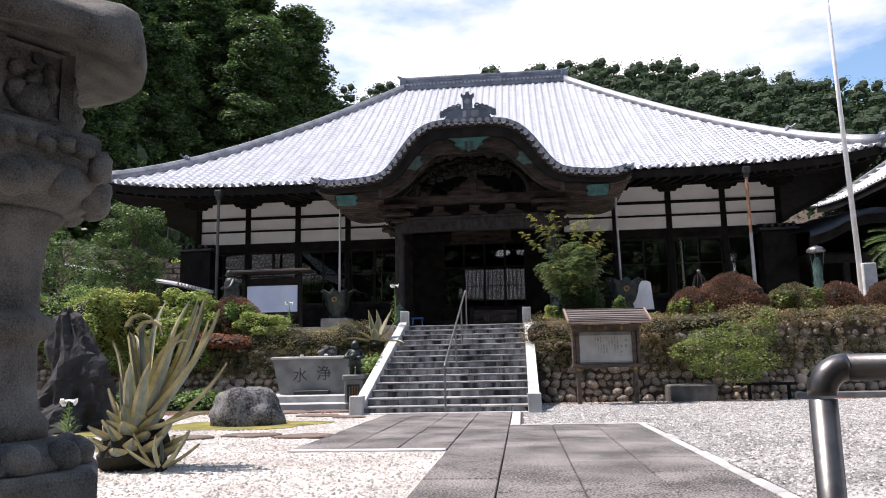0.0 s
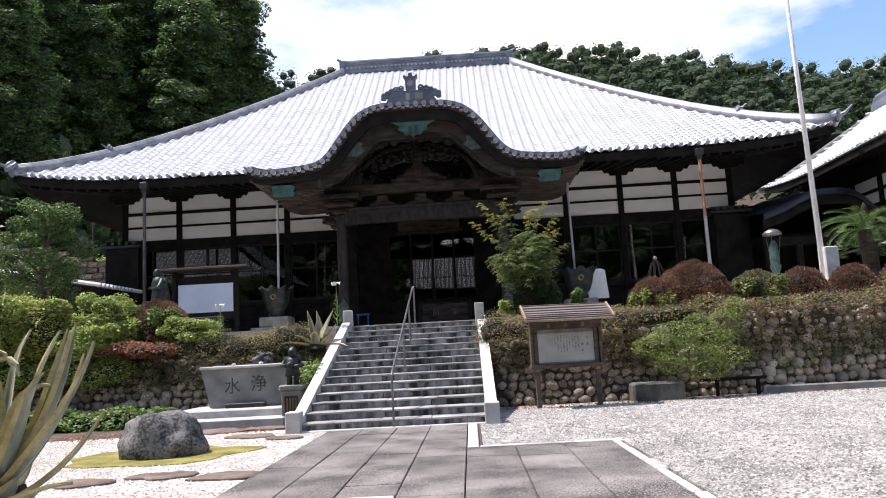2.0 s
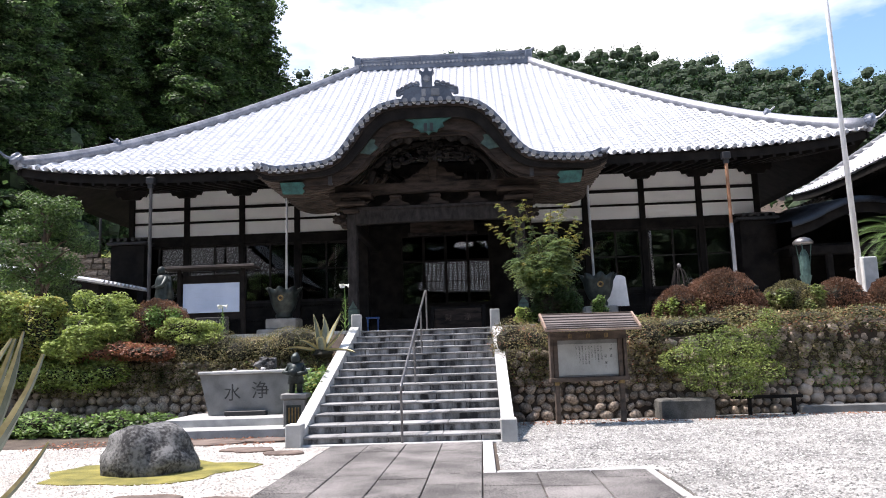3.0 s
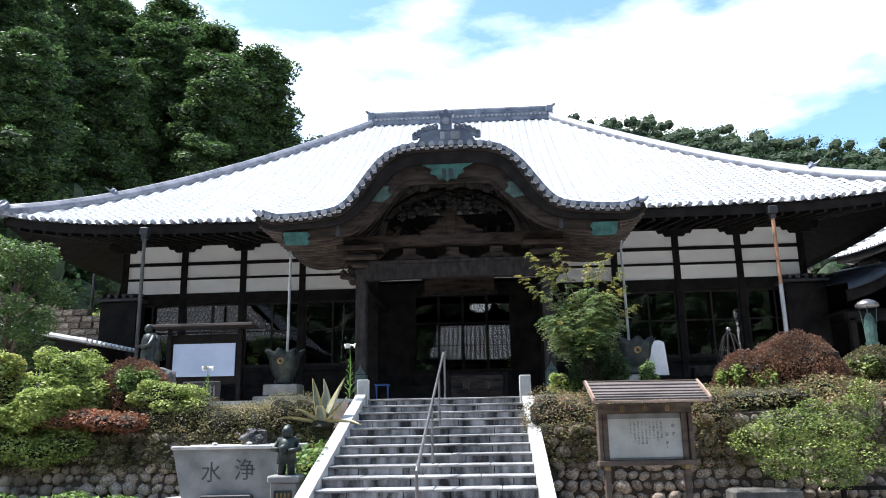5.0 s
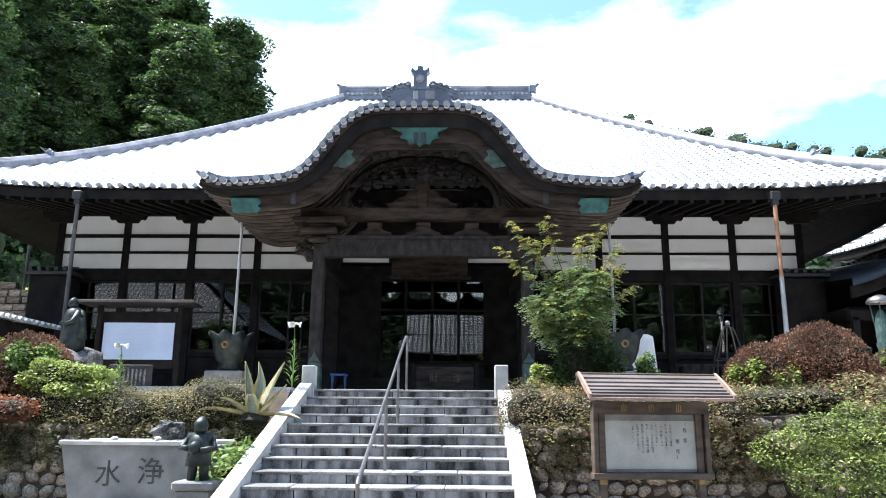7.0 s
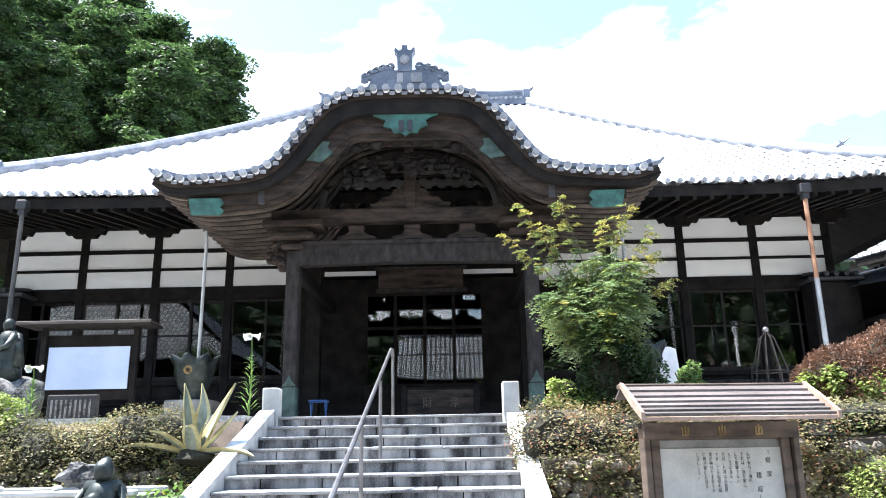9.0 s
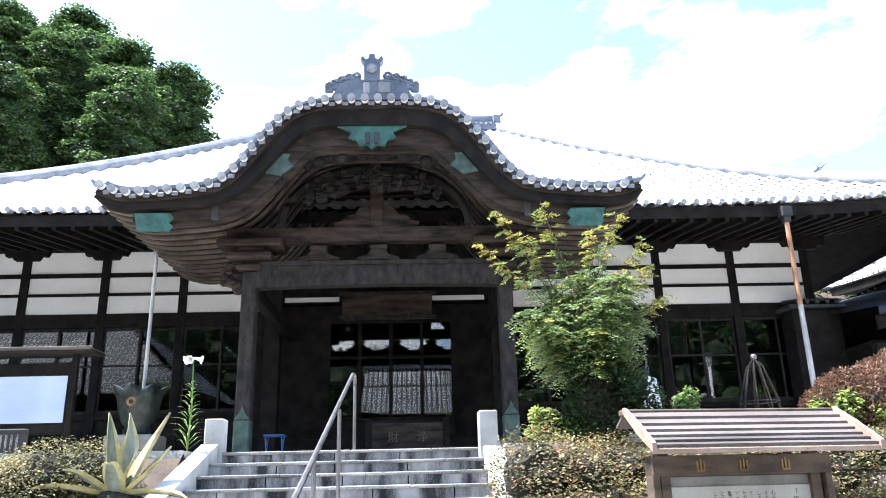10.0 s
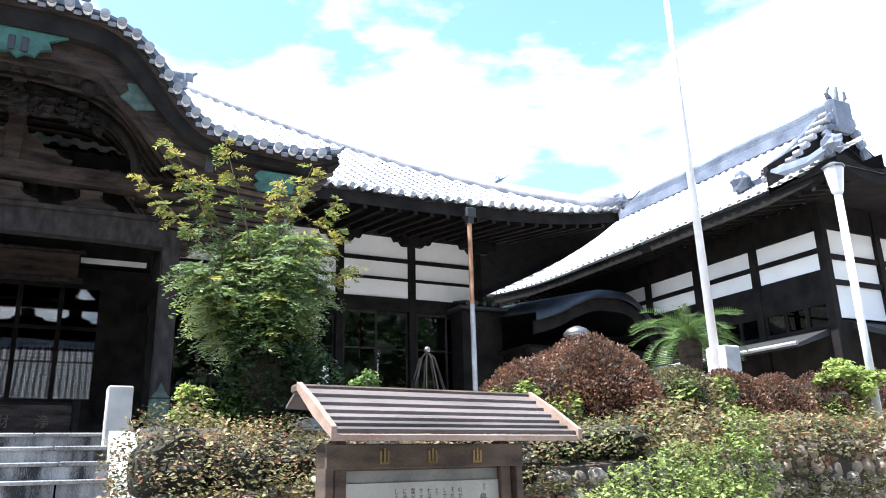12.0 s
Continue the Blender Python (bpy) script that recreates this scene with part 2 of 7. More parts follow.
PETAL = flat("petal", (0.85, 0.84, 0.78), 0.5)


# ---- mesh tools ----
class Mesh:
    """Collects faces of one part."""

    def __init__(self):
        self.v, self.f = [], []

    def add(self, verts, faces):
        k = len(self.v)
        self.v += [tuple(p) for p in verts]
        self.f += [tuple(i + k for i in f) for f in faces]
        return self

    def box(self, x0, x1, y0, y1, z0, z1, b=0.0):
        if b <= 0:
            v = [(x, y, z) for z in (z0, z1) for y in (y0, y1) for x in (x0, x1)]
            return self.add(v, [(0, 2, 3, 1), (4, 5, 7, 6), (0, 1, 5, 4), (2, 6, 7, 3), (0, 4, 6, 2), (1, 3, 7, 5)])
        b = min(b, 0.45 * min(x1 - x0, y1 - y0, z1 - z0))
        rings = []
        for z, i in ((z0, b), (z0 + b, 0), (z1 - b, 0), (z1, b)):
            X0, X1, Y0, Y1, c = x0 + i, x1 - i, y0 + i, y1 - i, b
            rings.append([(X0 + c, Y0, z), (X1 - c, Y0, z), (X1, Y0 + c, z), (X1, Y1 - c, z), (X1 - c, Y1, z), (X0 + c, Y1, z), (X0, Y1 - c, z), (X0, Y0 + c, z)])
        return self.loft(rings)

    def loft(self, rings, closed=True, caps=True):
        n = len(rings[0])
        v = [p for r in rings for p in r]
        f = []
        for a in range(len(rings) - 1):
            for i in range(n if closed else n - 1):
                j = (i + 1) % n
                f.append((a * n + i, a * n + j, (a + 1) * n + j, (a + 1) * n + i))
        if caps and closed:
            f += [tuple(reversed(range(n))), tuple((len(rings) - 1) * n + i for i in range(n))]
        return self.add(v, f)

    def lathe(self, profile, x=0, y=0, z=0, n=20, twist=0.0):
        return self.loft([[(x + r * math.cos(twist + 2 * math.pi * i / n), y + r * math.sin(twist + 2 * math.pi * i / n), z + h) for i in range(n)] for r, h in profile])

    def tube(self, pts, r, n=8, r1=None):
        pts = [Vector(p) for p in pts]
        rings = []
        for i, p in enumerate(pts):
            d = (pts[min(i + 1, len(pts) - 1)] - pts[max(i - 1, 0)]).normalized()
            u = d.cross(Vector((0, 0, 1)) if abs(d.z) < 0.9 else Vector((1, 0, 0))).normalized()
            w = d.cross(u)
            k = r if r1 is None else r + (r1 - r) * i / max(1, len(pts) - 1)
            rings.append([p + (u * math.cos(2 * math.pi * j / n) + w * math.sin(2 * math.pi * j / n)) * k for j in range(n)])
        return self.loft(rings)

    def prism(self, poly, y0, y1):
        """A polygon of (x, z), pushed along y."""
        n = len(poly)
        v = [(x, y0, z) for x, z in poly] + [(x, y1, z) for x, z in poly]
        f = [tuple(range(n)), tuple(reversed(range(n, 2 * n)))] + [(i + n, (i + 1) % n + n, (i + 1) % n, i) for i in range(n)]
        return self.add(v, f)

    def slab(self, poly, z0, z1):
        """A polygon of (x, y), pushed along z."""
        n = len(poly)
        v = [(x, y, z0) for x, y in poly] + [(x, y, z1) for x, y in poly]
        f = [tuple(reversed(range(n))), tuple(range(n, 2 * n))] + [(i, (i + 1) % n, (i + 1) % n + n, i + n) for i in range(n)]
        return self.add(v, f)

    def blob(self, c, r, seed=0, rough=0.18, n=10, m=7):
        rx, ry, rz = r if isinstance(r, tuple) else (r, r, r)
        rings = []
        for a in range(m + 1):
            th = math.pi * min(max(a / m, 0.04), 0.96)
            ring = []
            for i in range(n):
                ph = 2 * math.pi * i / n
                d = Vector((math.sin(th) * math.cos(ph), math.sin(th) * math.sin(ph), -math.cos(th)))
                k = 1 + rough * noise.noise(d * 1.7 + Vector((seed * 7.3, seed * 3.1, seed)))
                ring.append((c[0] + d.x * rx * k, c[1] + d.y * ry * k, c[2] + d.z * rz * k))
            rings.append(ring)
        return self.loft(rings)

    def data(self, name, material, smooth=False):
        me = bpy.data.meshes.new(name)
        me.from_pydata(self.v, [], self.f)
        me.materials.append(material)
        if smooth:
            me.shade_smooth()
        me.update()
        return me


def part(name, mesh, material, parent=None, label="", smooth=False, kind=""):
    ob = new(name, mesh.data(name, material, smooth))
    if parent is not None:
        ob.parent = parent
    return tagged(ob, label, kind=kind)


def thing(name, label, category, group="", kind="", at=(0, 0, 0)):
    ob = new(name)
    ob.location = at
    ob.empty_display_size = 0.2
    return tagged(ob, label, category, group, kind)


def solid(name, mesh, material, label, category="", kind="", group="", smooth=False):
    return tagged(new(name, mesh.data(name, material, smooth)), label, category, group, kind)


def structure(name, mesh, material, label, smooth=False):
    return solid(name, mesh, material, label, kind="structure", smooth=smooth)


def leaves(m, centres, count, size, rng, flat_up=0.65, spread=1.0, shell=0.0):
    """Scatters folded leaves through ellipsoids (x, y, z, rx, ry, rz)."""
    total = sum((c[3] * c[4] * c[5]) ** 0.667 for c in centres)
    for c in centres:
        for _ in range(max(3, int(count * (c[3] * c[4] * c[5]) ** 0.667 / total))):
            d = Vector((rng.gauss(0, 1), rng.gauss(0, 1), rng.gauss(0, 1))).normalized()
            k = (shell + (1 - shell) * rng.random() ** 0.5) * spread * (1 + 0.25 * rng.random())
            p = Vector((c[0] + d.x * c[3] * k, c[1] + d.y * c[4] * k, c[2] + d.z * c[5] * k))
            u = Vector((rng.gauss(0, 1), rng.gauss(0, 1), rng.gauss(0, 0.4))).normalized()
            w = (d * 0.85 + Vector((rng.gauss(0, 0.45), rng.gauss(0, 0.45), flat_up + 0.5 * rng.random()))).normalized()
            s = u.cross(w).normalized()
            L = size * (0.6 + 0.8 * rng.random())
            m.add([p - u * L * 0.5, p + s * L * 0.28 + w * L * 0.06, p + u * L * 0.5, p - s * L * 0.28 + w * L * 0.06], [(0, 1, 2, 3)])
    return m


# ---- ground ----
TERRACE = 1.87
AXIS = -0.05


def build_ground():
    m = Mesh()
    # Flat forecourt with the sunken approach, out to the horizon.
    m.box(-400, 400, -12.0, 3.9, -0.6, -0.02)
    m.box(-400, 400, -400, -12.0, -1.0, -0.47)
    return structure("ground", m, EARTH, "bare brown earth forecourt ground")


build_ground()
m = Mesh()
m.slab([(3.2, -11.9), (40, -11.9), (40, 3.4), (1.5, 3.4), (1.5, -0.1), (1.5, -3.0), (3.2, -3.0)], -0.05, 0.0)
structure("ground_gravel_grey", m, GRAVEL_GREY, "grey crushed gravel forecourt beside the paving")
m = Mesh()
m.slab([(-14, -11.9), (0.72, -11.9), (0.72, -6.0), (-0.95, -6.0), (-0.95, 0.0), (-1.7, 0.6), (-14, 0.6)], -0.05, 0.0)
structure("ground_gravel_white", m, GRAVEL_WHITE, "pale crushed gravel of the garden forecourt")
m = Mesh()
for i in range(3):
    m.box(0.4, 3.4, -12.0 - 0.36 * (i + 1), -12.0 - 0.36 * i, -0.6, -0.15 * (i + 1))
structure("approach_steps", m, STEP, "low grey stone approach steps at the gate")

# Terrace on which the hall stands, with planted banks at its front.
m = Mesh()
m.box(-60, -1.62, 4.9, 60, -0.5, TERRACE)
m.box(1.82, 60, 4.9, 60, -0.5, TERRACE)
m.box(-1.62, 1.82, 5.8, 60, -0.5, TERRACE - 0.004)
# Mostly unseen top; pale gravel chosen to bounce sunlight up to the plaster.
structure("ground_terrace", m, GRAVEL_WHITE, "terrace around the temple hall, made pale to bounce light")
m = Mesh()
m.loft([[(-30, 3.9, -0.1), (-30, 4.15, 1.25), (-30, 5.0, TERRACE), (-30, 5.0, -0.1)], [(-1.62, 3.9, -0.1), (-1.62, 4.15, 1.25), (-1.62, 5.0, TERRACE), (-1.62, 5.0, -0.1)]])
structure("bank_left", m, EARTH, "dark earth bank behind the cobble retaining wall")
m = Mesh()
m.loft([[(1.82, 3.0, -0.1), (1.82, 3.25, 1.3), (1.82, 5.0, TERRACE), (1.82, 5.0, -0.1)], [(9, 3.45, -0.1), (9, 3.7, 1.65), (9, 5.0, TERRACE + 0.05), (9, 5.0, -0.1)], [(40, 5.0, -0.1), (40, 5.25, 1.85), (40, 6.2, TERRACE + 0.1), (40, 6.2, -0.1)]])
structure("bank_right", m, EARTH, "dark earth bank behind the cobble retaining wall")

# ---- stone stairs ----
RISE, TREAD, STEPS = TERRACE / 14, 0.431, 14
XL, XR = -1.40, 1.60
stairs = thing("stairs", "grey granite stone stairs with white side kerbs", "stairs", kind="structure")
rng = random.Random(4)
for i in range(STEPS):
    y0, z1 = i * TREAD, (i + 1) * RISE
    last = i == STEPS - 1
    cuts, x = [XL], XL + rng.uniform(0.4, 0.9)
    while x < XR - 0.3:
        cuts.append(x)
        x += rng.uniform(0.75, 0.95)
    cuts.append(XR)
    for a, b in zip(cuts, cuts[1:]):
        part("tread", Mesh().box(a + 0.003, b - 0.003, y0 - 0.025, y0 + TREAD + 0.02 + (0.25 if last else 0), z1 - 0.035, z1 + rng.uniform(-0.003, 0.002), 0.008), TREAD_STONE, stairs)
    cuts = [XL]
    x = XL + rng.uniform(0.3, 0.75)
    while x < XR - 0.25:
        cuts.append(x)
        x += rng.uniform(0.62, 0.8)
    cuts.append(XR)
    # Risers take the darker granite, which carries stains and painted shade.
    for a, b in zip(cuts, cuts[1:]):
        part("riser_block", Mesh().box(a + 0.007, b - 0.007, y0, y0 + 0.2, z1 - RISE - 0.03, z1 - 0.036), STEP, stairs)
m = Mesh().box(XL, XR, 0.1, 6.0, -0.3, 0.02)
for i in range(1, STEPS):
    m.box(XL, XR, i * TREAD + 0.1, 6.0, i * RISE - 0.3, i * RISE - 0.037)
part("core", m, ROCK_DARK, stairs)
part("foot_slab", Mesh().box(XL - 0.25, XR + 0.25, -0.16, 0.05, -0.1, 0.022, 0.01), GRANITE, stairs)
for a, b in ((XL - 0.19, XL), (XR, XR + 0.2)):
    slope = [(-0.02, -0.05), (0.0, 0.17), (5.5, 1.96), (5.5, 1.6), (0.6, -0.05)]
    m = Mesh().loft([[(x, y, z) for y, z in slope] for x in (a, b)])
    part("side_kerb", m, GRANITE, stairs, "pale granite sloping kerb")
    part("foot_block", Mesh().box(a - 0.02, b + 0.02, -0.2, 0.12, -0.05, 0.335, 0.012), GRANITE, stairs)
    nx, ny = (-1.58, 5.55) if a < 0 else (1.56, 5.2)
    part("newel", Mesh().box(nx, nx + 0.21, ny, ny + 0.24, 1.5, 2.25, 0.012), GRANITE, stairs)

rail = thing("handrail", "steel pipe handrail along the middle of the stairs", "handrail")
RX = 0.12
for i, h in ((0, 0.85), (5, 0.85), (9, 0.85), (13, 0.85)):
    y = i * TREAD + (-0.1 if i == 0 else 0.2)
    z = 0 if i == 0 else (i + 1) * RISE
    part("post", Mesh().tube([(RX, y, z - 0.02), (RX, y, z + h)], 0.019), STEEL_DULL, rail)
part("rail", Mesh().tube([(RX, -0.1, 0.83), (RX, -0.02, 0.88), (RX, 5.5, 2.72), (RX, 5.72, 2.74), (RX, 5.8, 2.66)], 0.022), STEEL_DULL, rail)

# ---- temple hall ----
WY = 16.92
EAVE_Y, RIDGE_Y, EAVE_X, RIDGE_X = 13.25, 26.3, 14.45, 4.25
EAVE_Z, RIDGE_Z = 7.68, 16.2


def roof_z(v, s):
    return EAVE_Z + (RIDGE_Z - EAVE_Z) * (0.84 * v + 0.16 * v * v) + 0.52 * (1 - v) ** 6 * abs(s) ** 7


def roof_front(v, s):
    xw = EAVE_X + (RIDGE_X - EAVE_X) * v
    return Vector((AXIS + s * xw, EAVE_Y + (RIDGE_Y - EAVE_Y) * v, roof_z(v, s)))


def roof_side(v, s, sign):
    xw = EAVE_X + (RIDGE_X - EAVE_X) * v
    d = (RIDGE_Y - EAVE_Y) * (1 - v)
    return Vector((AXIS + sign * xw, RIDGE_Y + s * d, roof_z(v, s)))


hall = thing("temple_hall", "large dark timber temple hall with a grey tiled hip roof", "temple", kind="structure")


def tile_slope(point, half, width, courses, lift=0.058, step=0.024, sub=5):
    """A tiled slope: round ribs running up it, with a small step at each course."""
    m = Mesh()
    cols = int(2 * width / 0.345)
    for c in range(cols):
        x0, x1 = -width + 2 * width * c / cols, -width + 2 * width * (c + 1) / cols
        xm = (x0 + x1) / 2
        # the rib ends where the hip cuts it
        vmax = 1.0 if abs(xm) < RIDGE_X else (half - abs(xm)) / (half - RIDGE_X)
        n = max(1, int(courses * vmax))
        verts, faces = [], []
        for r in range(n):
            for v, up in ((vmax * r / n, step), (vmax * (r + 1) / n, 0.0)):
                xw = half + (RIDGE_X - half) * v
                for k in range(sub + 1):
                    f = k / sub
                    x = x0 + (x1 - x0) * f
                    bulge = lift * max(0.0, math.sin(math.pi * min(1, f / 0.55))) if f < 0.55 else -0.02
                    p = point(v, max(-1.0, min(1.0, x / xw)))
                    verts.append((p.x, p.y, p.z + up + bulge))
        w = sub + 1
        for r in range(2 * n - 1):
            for k in range(sub):
                a = r * w + k
                faces.append((a, a + 1, a + w + 1, a + w))
        m.add(verts, faces)
    return m


part("front_roof_tiles", tile_slope(roof_front, EAVE_X, EAVE_X - 0.05, 46), TILE, hall, "sunlit grey roof tiles", kind="stuff")


def plain_slope(point, n=30, rows=14, drop=0.0):
    m = Mesh()
    m.loft([[point(v / rows, -1 + 2 * s / n) - Vector((0, 0, drop)) for s in range(n + 1)] for v in range(rows + 1)], closed=False)
    return m


for sign in (-1, 1):
    part("side_roof", plain_slope(lambda v, s: roof_side(v, s, sign)), TILE, hall)
part("back_roof", plain_slope(lambda v, s: Vector((roof_front(v, s).x, 2 * RIDGE_Y - roof_front(v, s).y, roof_z(v, s)))), TILE, hall)
# timber underside of the roof and its edge
m = Mesh()
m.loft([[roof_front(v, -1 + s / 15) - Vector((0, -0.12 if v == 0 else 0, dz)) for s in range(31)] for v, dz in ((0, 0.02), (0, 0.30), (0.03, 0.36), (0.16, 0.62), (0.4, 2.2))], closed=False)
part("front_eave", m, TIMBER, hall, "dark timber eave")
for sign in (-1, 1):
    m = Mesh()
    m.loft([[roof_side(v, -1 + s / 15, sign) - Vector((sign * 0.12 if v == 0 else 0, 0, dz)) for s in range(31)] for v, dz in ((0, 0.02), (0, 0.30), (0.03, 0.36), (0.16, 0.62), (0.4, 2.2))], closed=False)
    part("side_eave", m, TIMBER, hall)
# rafters below the front and side eaves
for i in range(66):
    x = -13.9 + i * 27.8 / 65
    s = x / EAVE_X
    a, b = roof_front(0.012, s), roof_front(0.25, max(-1, min(1, x / (EAVE_X - 0.25 * 10.2))))
    z0 = a.z - 0.46
    part("rafter", Mesh().loft([[(x + AXIS - 0.05, a.y, z0), (x + AXIS + 0.05, a.y, z0), (x + AXIS + 0.05, a.y, z0 + 0.11), (x + AXIS - 0.05, a.y, z0 + 0.11)],
                                [(x + AXIS - 0.05, WY, z0 + 0.55), (x + AXIS + 0.05, WY, z0 + 0.55), (x + AXIS + 0.05, WY, z0 + 0.66), (x + AXIS - 0.05, WY, z0 + 0.66)]]), TIMBER, hall)
# hip ridges and main ridge
for sign in (-1, 1):
    pts = [roof_front(v / 20, sign) for v in range(21)]
    m = Mesh()
    for r, h, k in ((0.20, 0.06, 0), (0.15, 0.15, 0), (0.10, 0.23, 0)):
        m.tube([p + Vector((0, 0, h)) for p in pts], r, 8)
    part("hip_ridge", m, TILE_HIP, hall, "stacked grey hip ridge tiles", smooth=True)
    q = roof_front(0.215, sign)
    m = Mesh().blob((q.x, q.y, q.z + 0.3), (0.13, 0.13, 0.16), 3, 0.5).tube([(q.x, q.y, q.z + 0.34), (q.x + sign * 0.14, q.y - 0.08, q.z + 0.4), (q.x + sign * 0.26, q.y - 0.14, q.z + 0.5)], 0.045, 6, 0.02)
    part("ridge_ornament", m, TILE_DARK, hall)
    q = roof_front(0, sign)
    m = Mesh().blob((q.x, q.y, q.z + 0.24), (0.2, 0.2, 0.24), 5, 0.4).tube([(q.x, q.y, q.z + 0.2), (q.x + sign * 0.25, q.y - 0.2, q.z + 0.3), (q.x + sign * 0.42, q.y - 0.35, q.z + 0.5)], 0.08, 6, 0.03)
    part("eave_ornament", m, TILE_DARK, hall)
m = Mesh()
RL, RR = AXIS - RIDGE_X - 0.05, AXIS + RIDGE_X + 0.0
for hw, z0, z1 in ((0.42, -0.25, 0.1), (0.30, 0.1, 0.22), (0.26, 0.22, 0.34), (0.22, 0.34, 0.46)):
    m.box(RL - 0.1, RR + 0.1, RIDGE_Y - hw, RIDGE_Y + hw, RIDGE_Z + z0, RIDGE_Z + z1 - 0.02, 0.01)
m.tube([(RL - 0.3, RIDGE_Y, RIDGE_Z + 0.50), (RR + 0.3, RIDGE_Y, RIDGE_Z + 0.50)], 0.12, 8)
part("main_ridge", m, TILE_DARK, hall, "stacked grey main ridge tiles")
for i in range(40):
    x = RL + (RR - RL) * (i + 0.5) / 40
    part("ridge_end_tile", Mesh().tube([(x, RIDGE_Y - 0.5, RIDGE_Z + 0.02), (x, RIDGE_Y - 0.3, RIDGE_Z + 0.04)], 0.06, 8), TILE_END, hall)
for x, d in ((RL, -1), (RR, 1)):
    m = Mesh().box(min(x, x + d * 0.35), max(x, x + d * 0.35), RIDGE_Y - 0.3, RIDGE_Y + 0.3, RIDGE_Z - 0.1, RIDGE_Z + 0.55, 0.05)
    m.tube([(x + d * 0.2, RIDGE_Y, RIDGE_Z + 0.45), (x + d * 0.35, RIDGE_Y, RIDGE_Z + 0.62), (x + d * 0.5, RIDGE_Y, RIDGE_Z + 0.72)], 0.12, 6, 0.05)
    part("ridge_end", m, TILE_DARK, hall)
for x in (-2.6, -1.0, 0.9, 2.4):
    part("crest", Mesh().box(AXIS + x - 0.14, AXIS + x + 0.14, RIDGE_Y - 0.33, RIDGE_Y - 0.28, RIDGE_Z + 0.12, RIDGE_Z + 0.44, 0.02), TILE_DARK, hall)

# front wall: posts, rails, plaster panels, glazing
POSTS = [-12.05, -9.87, -7.70, -5.55, -3.35, 3.30, 5.46, 7.60, 9.73, 11.86]
wall = thing("wall_front", "timber framed temple front with white plaster panels", "wall", kind="structure")
for x in POSTS:
    part("post", Mesh().box(x - 0.11, x + 0.11, WY - 0.06, WY + 0.2, TERRACE, 8.6, 0.012), TIMBER, wall)
for a, b in ((POSTS[0], POSTS[4]), (POSTS[5], POSTS[9])):
    for z0, z1, d in ((6.60, 6.68, 0.03), (7.13, 7.25, 0.03), (7.86, 8.2, 0.12), (5.72, 6.10, 0.05), (3.28, 3.42, 0.04), (2.75, 2.87, 0.03), (1.9, 2.2, 0.05)):
        part("rail", Mesh().box(a, b, WY - d, WY + 0.16, z0, z1, 0.006), TIMBER, wall)
for i in (0, 1, 2, 3, 5, 6, 7, 8):
    a, b = POSTS[i] + 0.11, POSTS[i + 1] - 0.11
    for z0, z1 in ((6.10, 6.60), (6.68, 7.13), (7.25, 7.86)):
        part("plaster_panel", Mesh().box(a, b, WY + 0.02, WY + 0.14, z0, z1), PLASTER, wall)
    part("dado", Mesh().box(a, b, WY + 0.02, WY + 0.14, 2.2, 2.75), TIMBER, wall)
    part("dado_panel", Mesh().box(a, b, WY + 0.03, WY + 0.14, 2.87, 3.28), TIMBER, wall)
    mid = (a + b) / 2
    for k, (c, d, y) in enumerate(((a, mid + 0.03, WY + 0.02), (mid - 0.03, b, WY + 0.075))):
        sash = part("sliding_window", Mesh().box(c, c + 0.06, y, y + 0.045, 3.42, 5.72).box(d - 0.06, d, y, y + 0.045, 3.42, 5.72)
                    .box(c + 0.06, d - 0.06, y, y + 0.045, 3.42, 3.52).box(c + 0.06, d - 0.06, y, y + 0.045, 5.64, 5.72).box(c + 0.06, d - 0.06, y + 0.005, y + 0.04, 4.66, 4.71), TIMBER_GREY, wall)
        for z0, z1 in ((3.52, 4.66), (4.71, 5.64)):
            p = part("pane", Mesh().box(c + 0.06, d - 0.06, y + 0.018, y + 0.024, z0, z1), GLASS, sash)
            p.visible_shadow = False
    # cloud-shaped brackets on the posts' heads
for x in POSTS:
    poly = [(-0.62, 7.86), (-0.55, 7.72), (-0.40, 7.74), (-0.32, 7.62), (0.32, 7.62), (0.40, 7.74), (0.55, 7.72), (0.62, 7.86), (0.62, 8.0), (-0.62, 8.0)]
    part("bracket", Mesh().prism([(x + a, b) for a, b in poly], WY - 0.16, WY + 0.01), TIMBER, wall)
# shell of the hall
m = Mesh()
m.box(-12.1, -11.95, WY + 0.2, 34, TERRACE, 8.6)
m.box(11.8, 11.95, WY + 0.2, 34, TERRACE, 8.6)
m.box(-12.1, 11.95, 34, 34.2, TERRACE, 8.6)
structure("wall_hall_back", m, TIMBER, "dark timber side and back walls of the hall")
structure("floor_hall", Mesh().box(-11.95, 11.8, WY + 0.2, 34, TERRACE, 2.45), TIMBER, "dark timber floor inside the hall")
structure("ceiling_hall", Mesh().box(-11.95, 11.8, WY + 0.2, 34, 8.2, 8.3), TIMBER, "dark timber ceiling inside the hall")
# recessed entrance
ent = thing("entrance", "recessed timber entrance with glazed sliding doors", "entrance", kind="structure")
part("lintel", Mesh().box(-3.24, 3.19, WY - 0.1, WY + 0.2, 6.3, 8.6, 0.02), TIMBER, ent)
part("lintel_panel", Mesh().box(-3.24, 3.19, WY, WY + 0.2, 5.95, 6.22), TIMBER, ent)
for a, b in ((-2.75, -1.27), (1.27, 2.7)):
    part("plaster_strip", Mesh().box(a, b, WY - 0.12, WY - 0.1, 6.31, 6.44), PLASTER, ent)
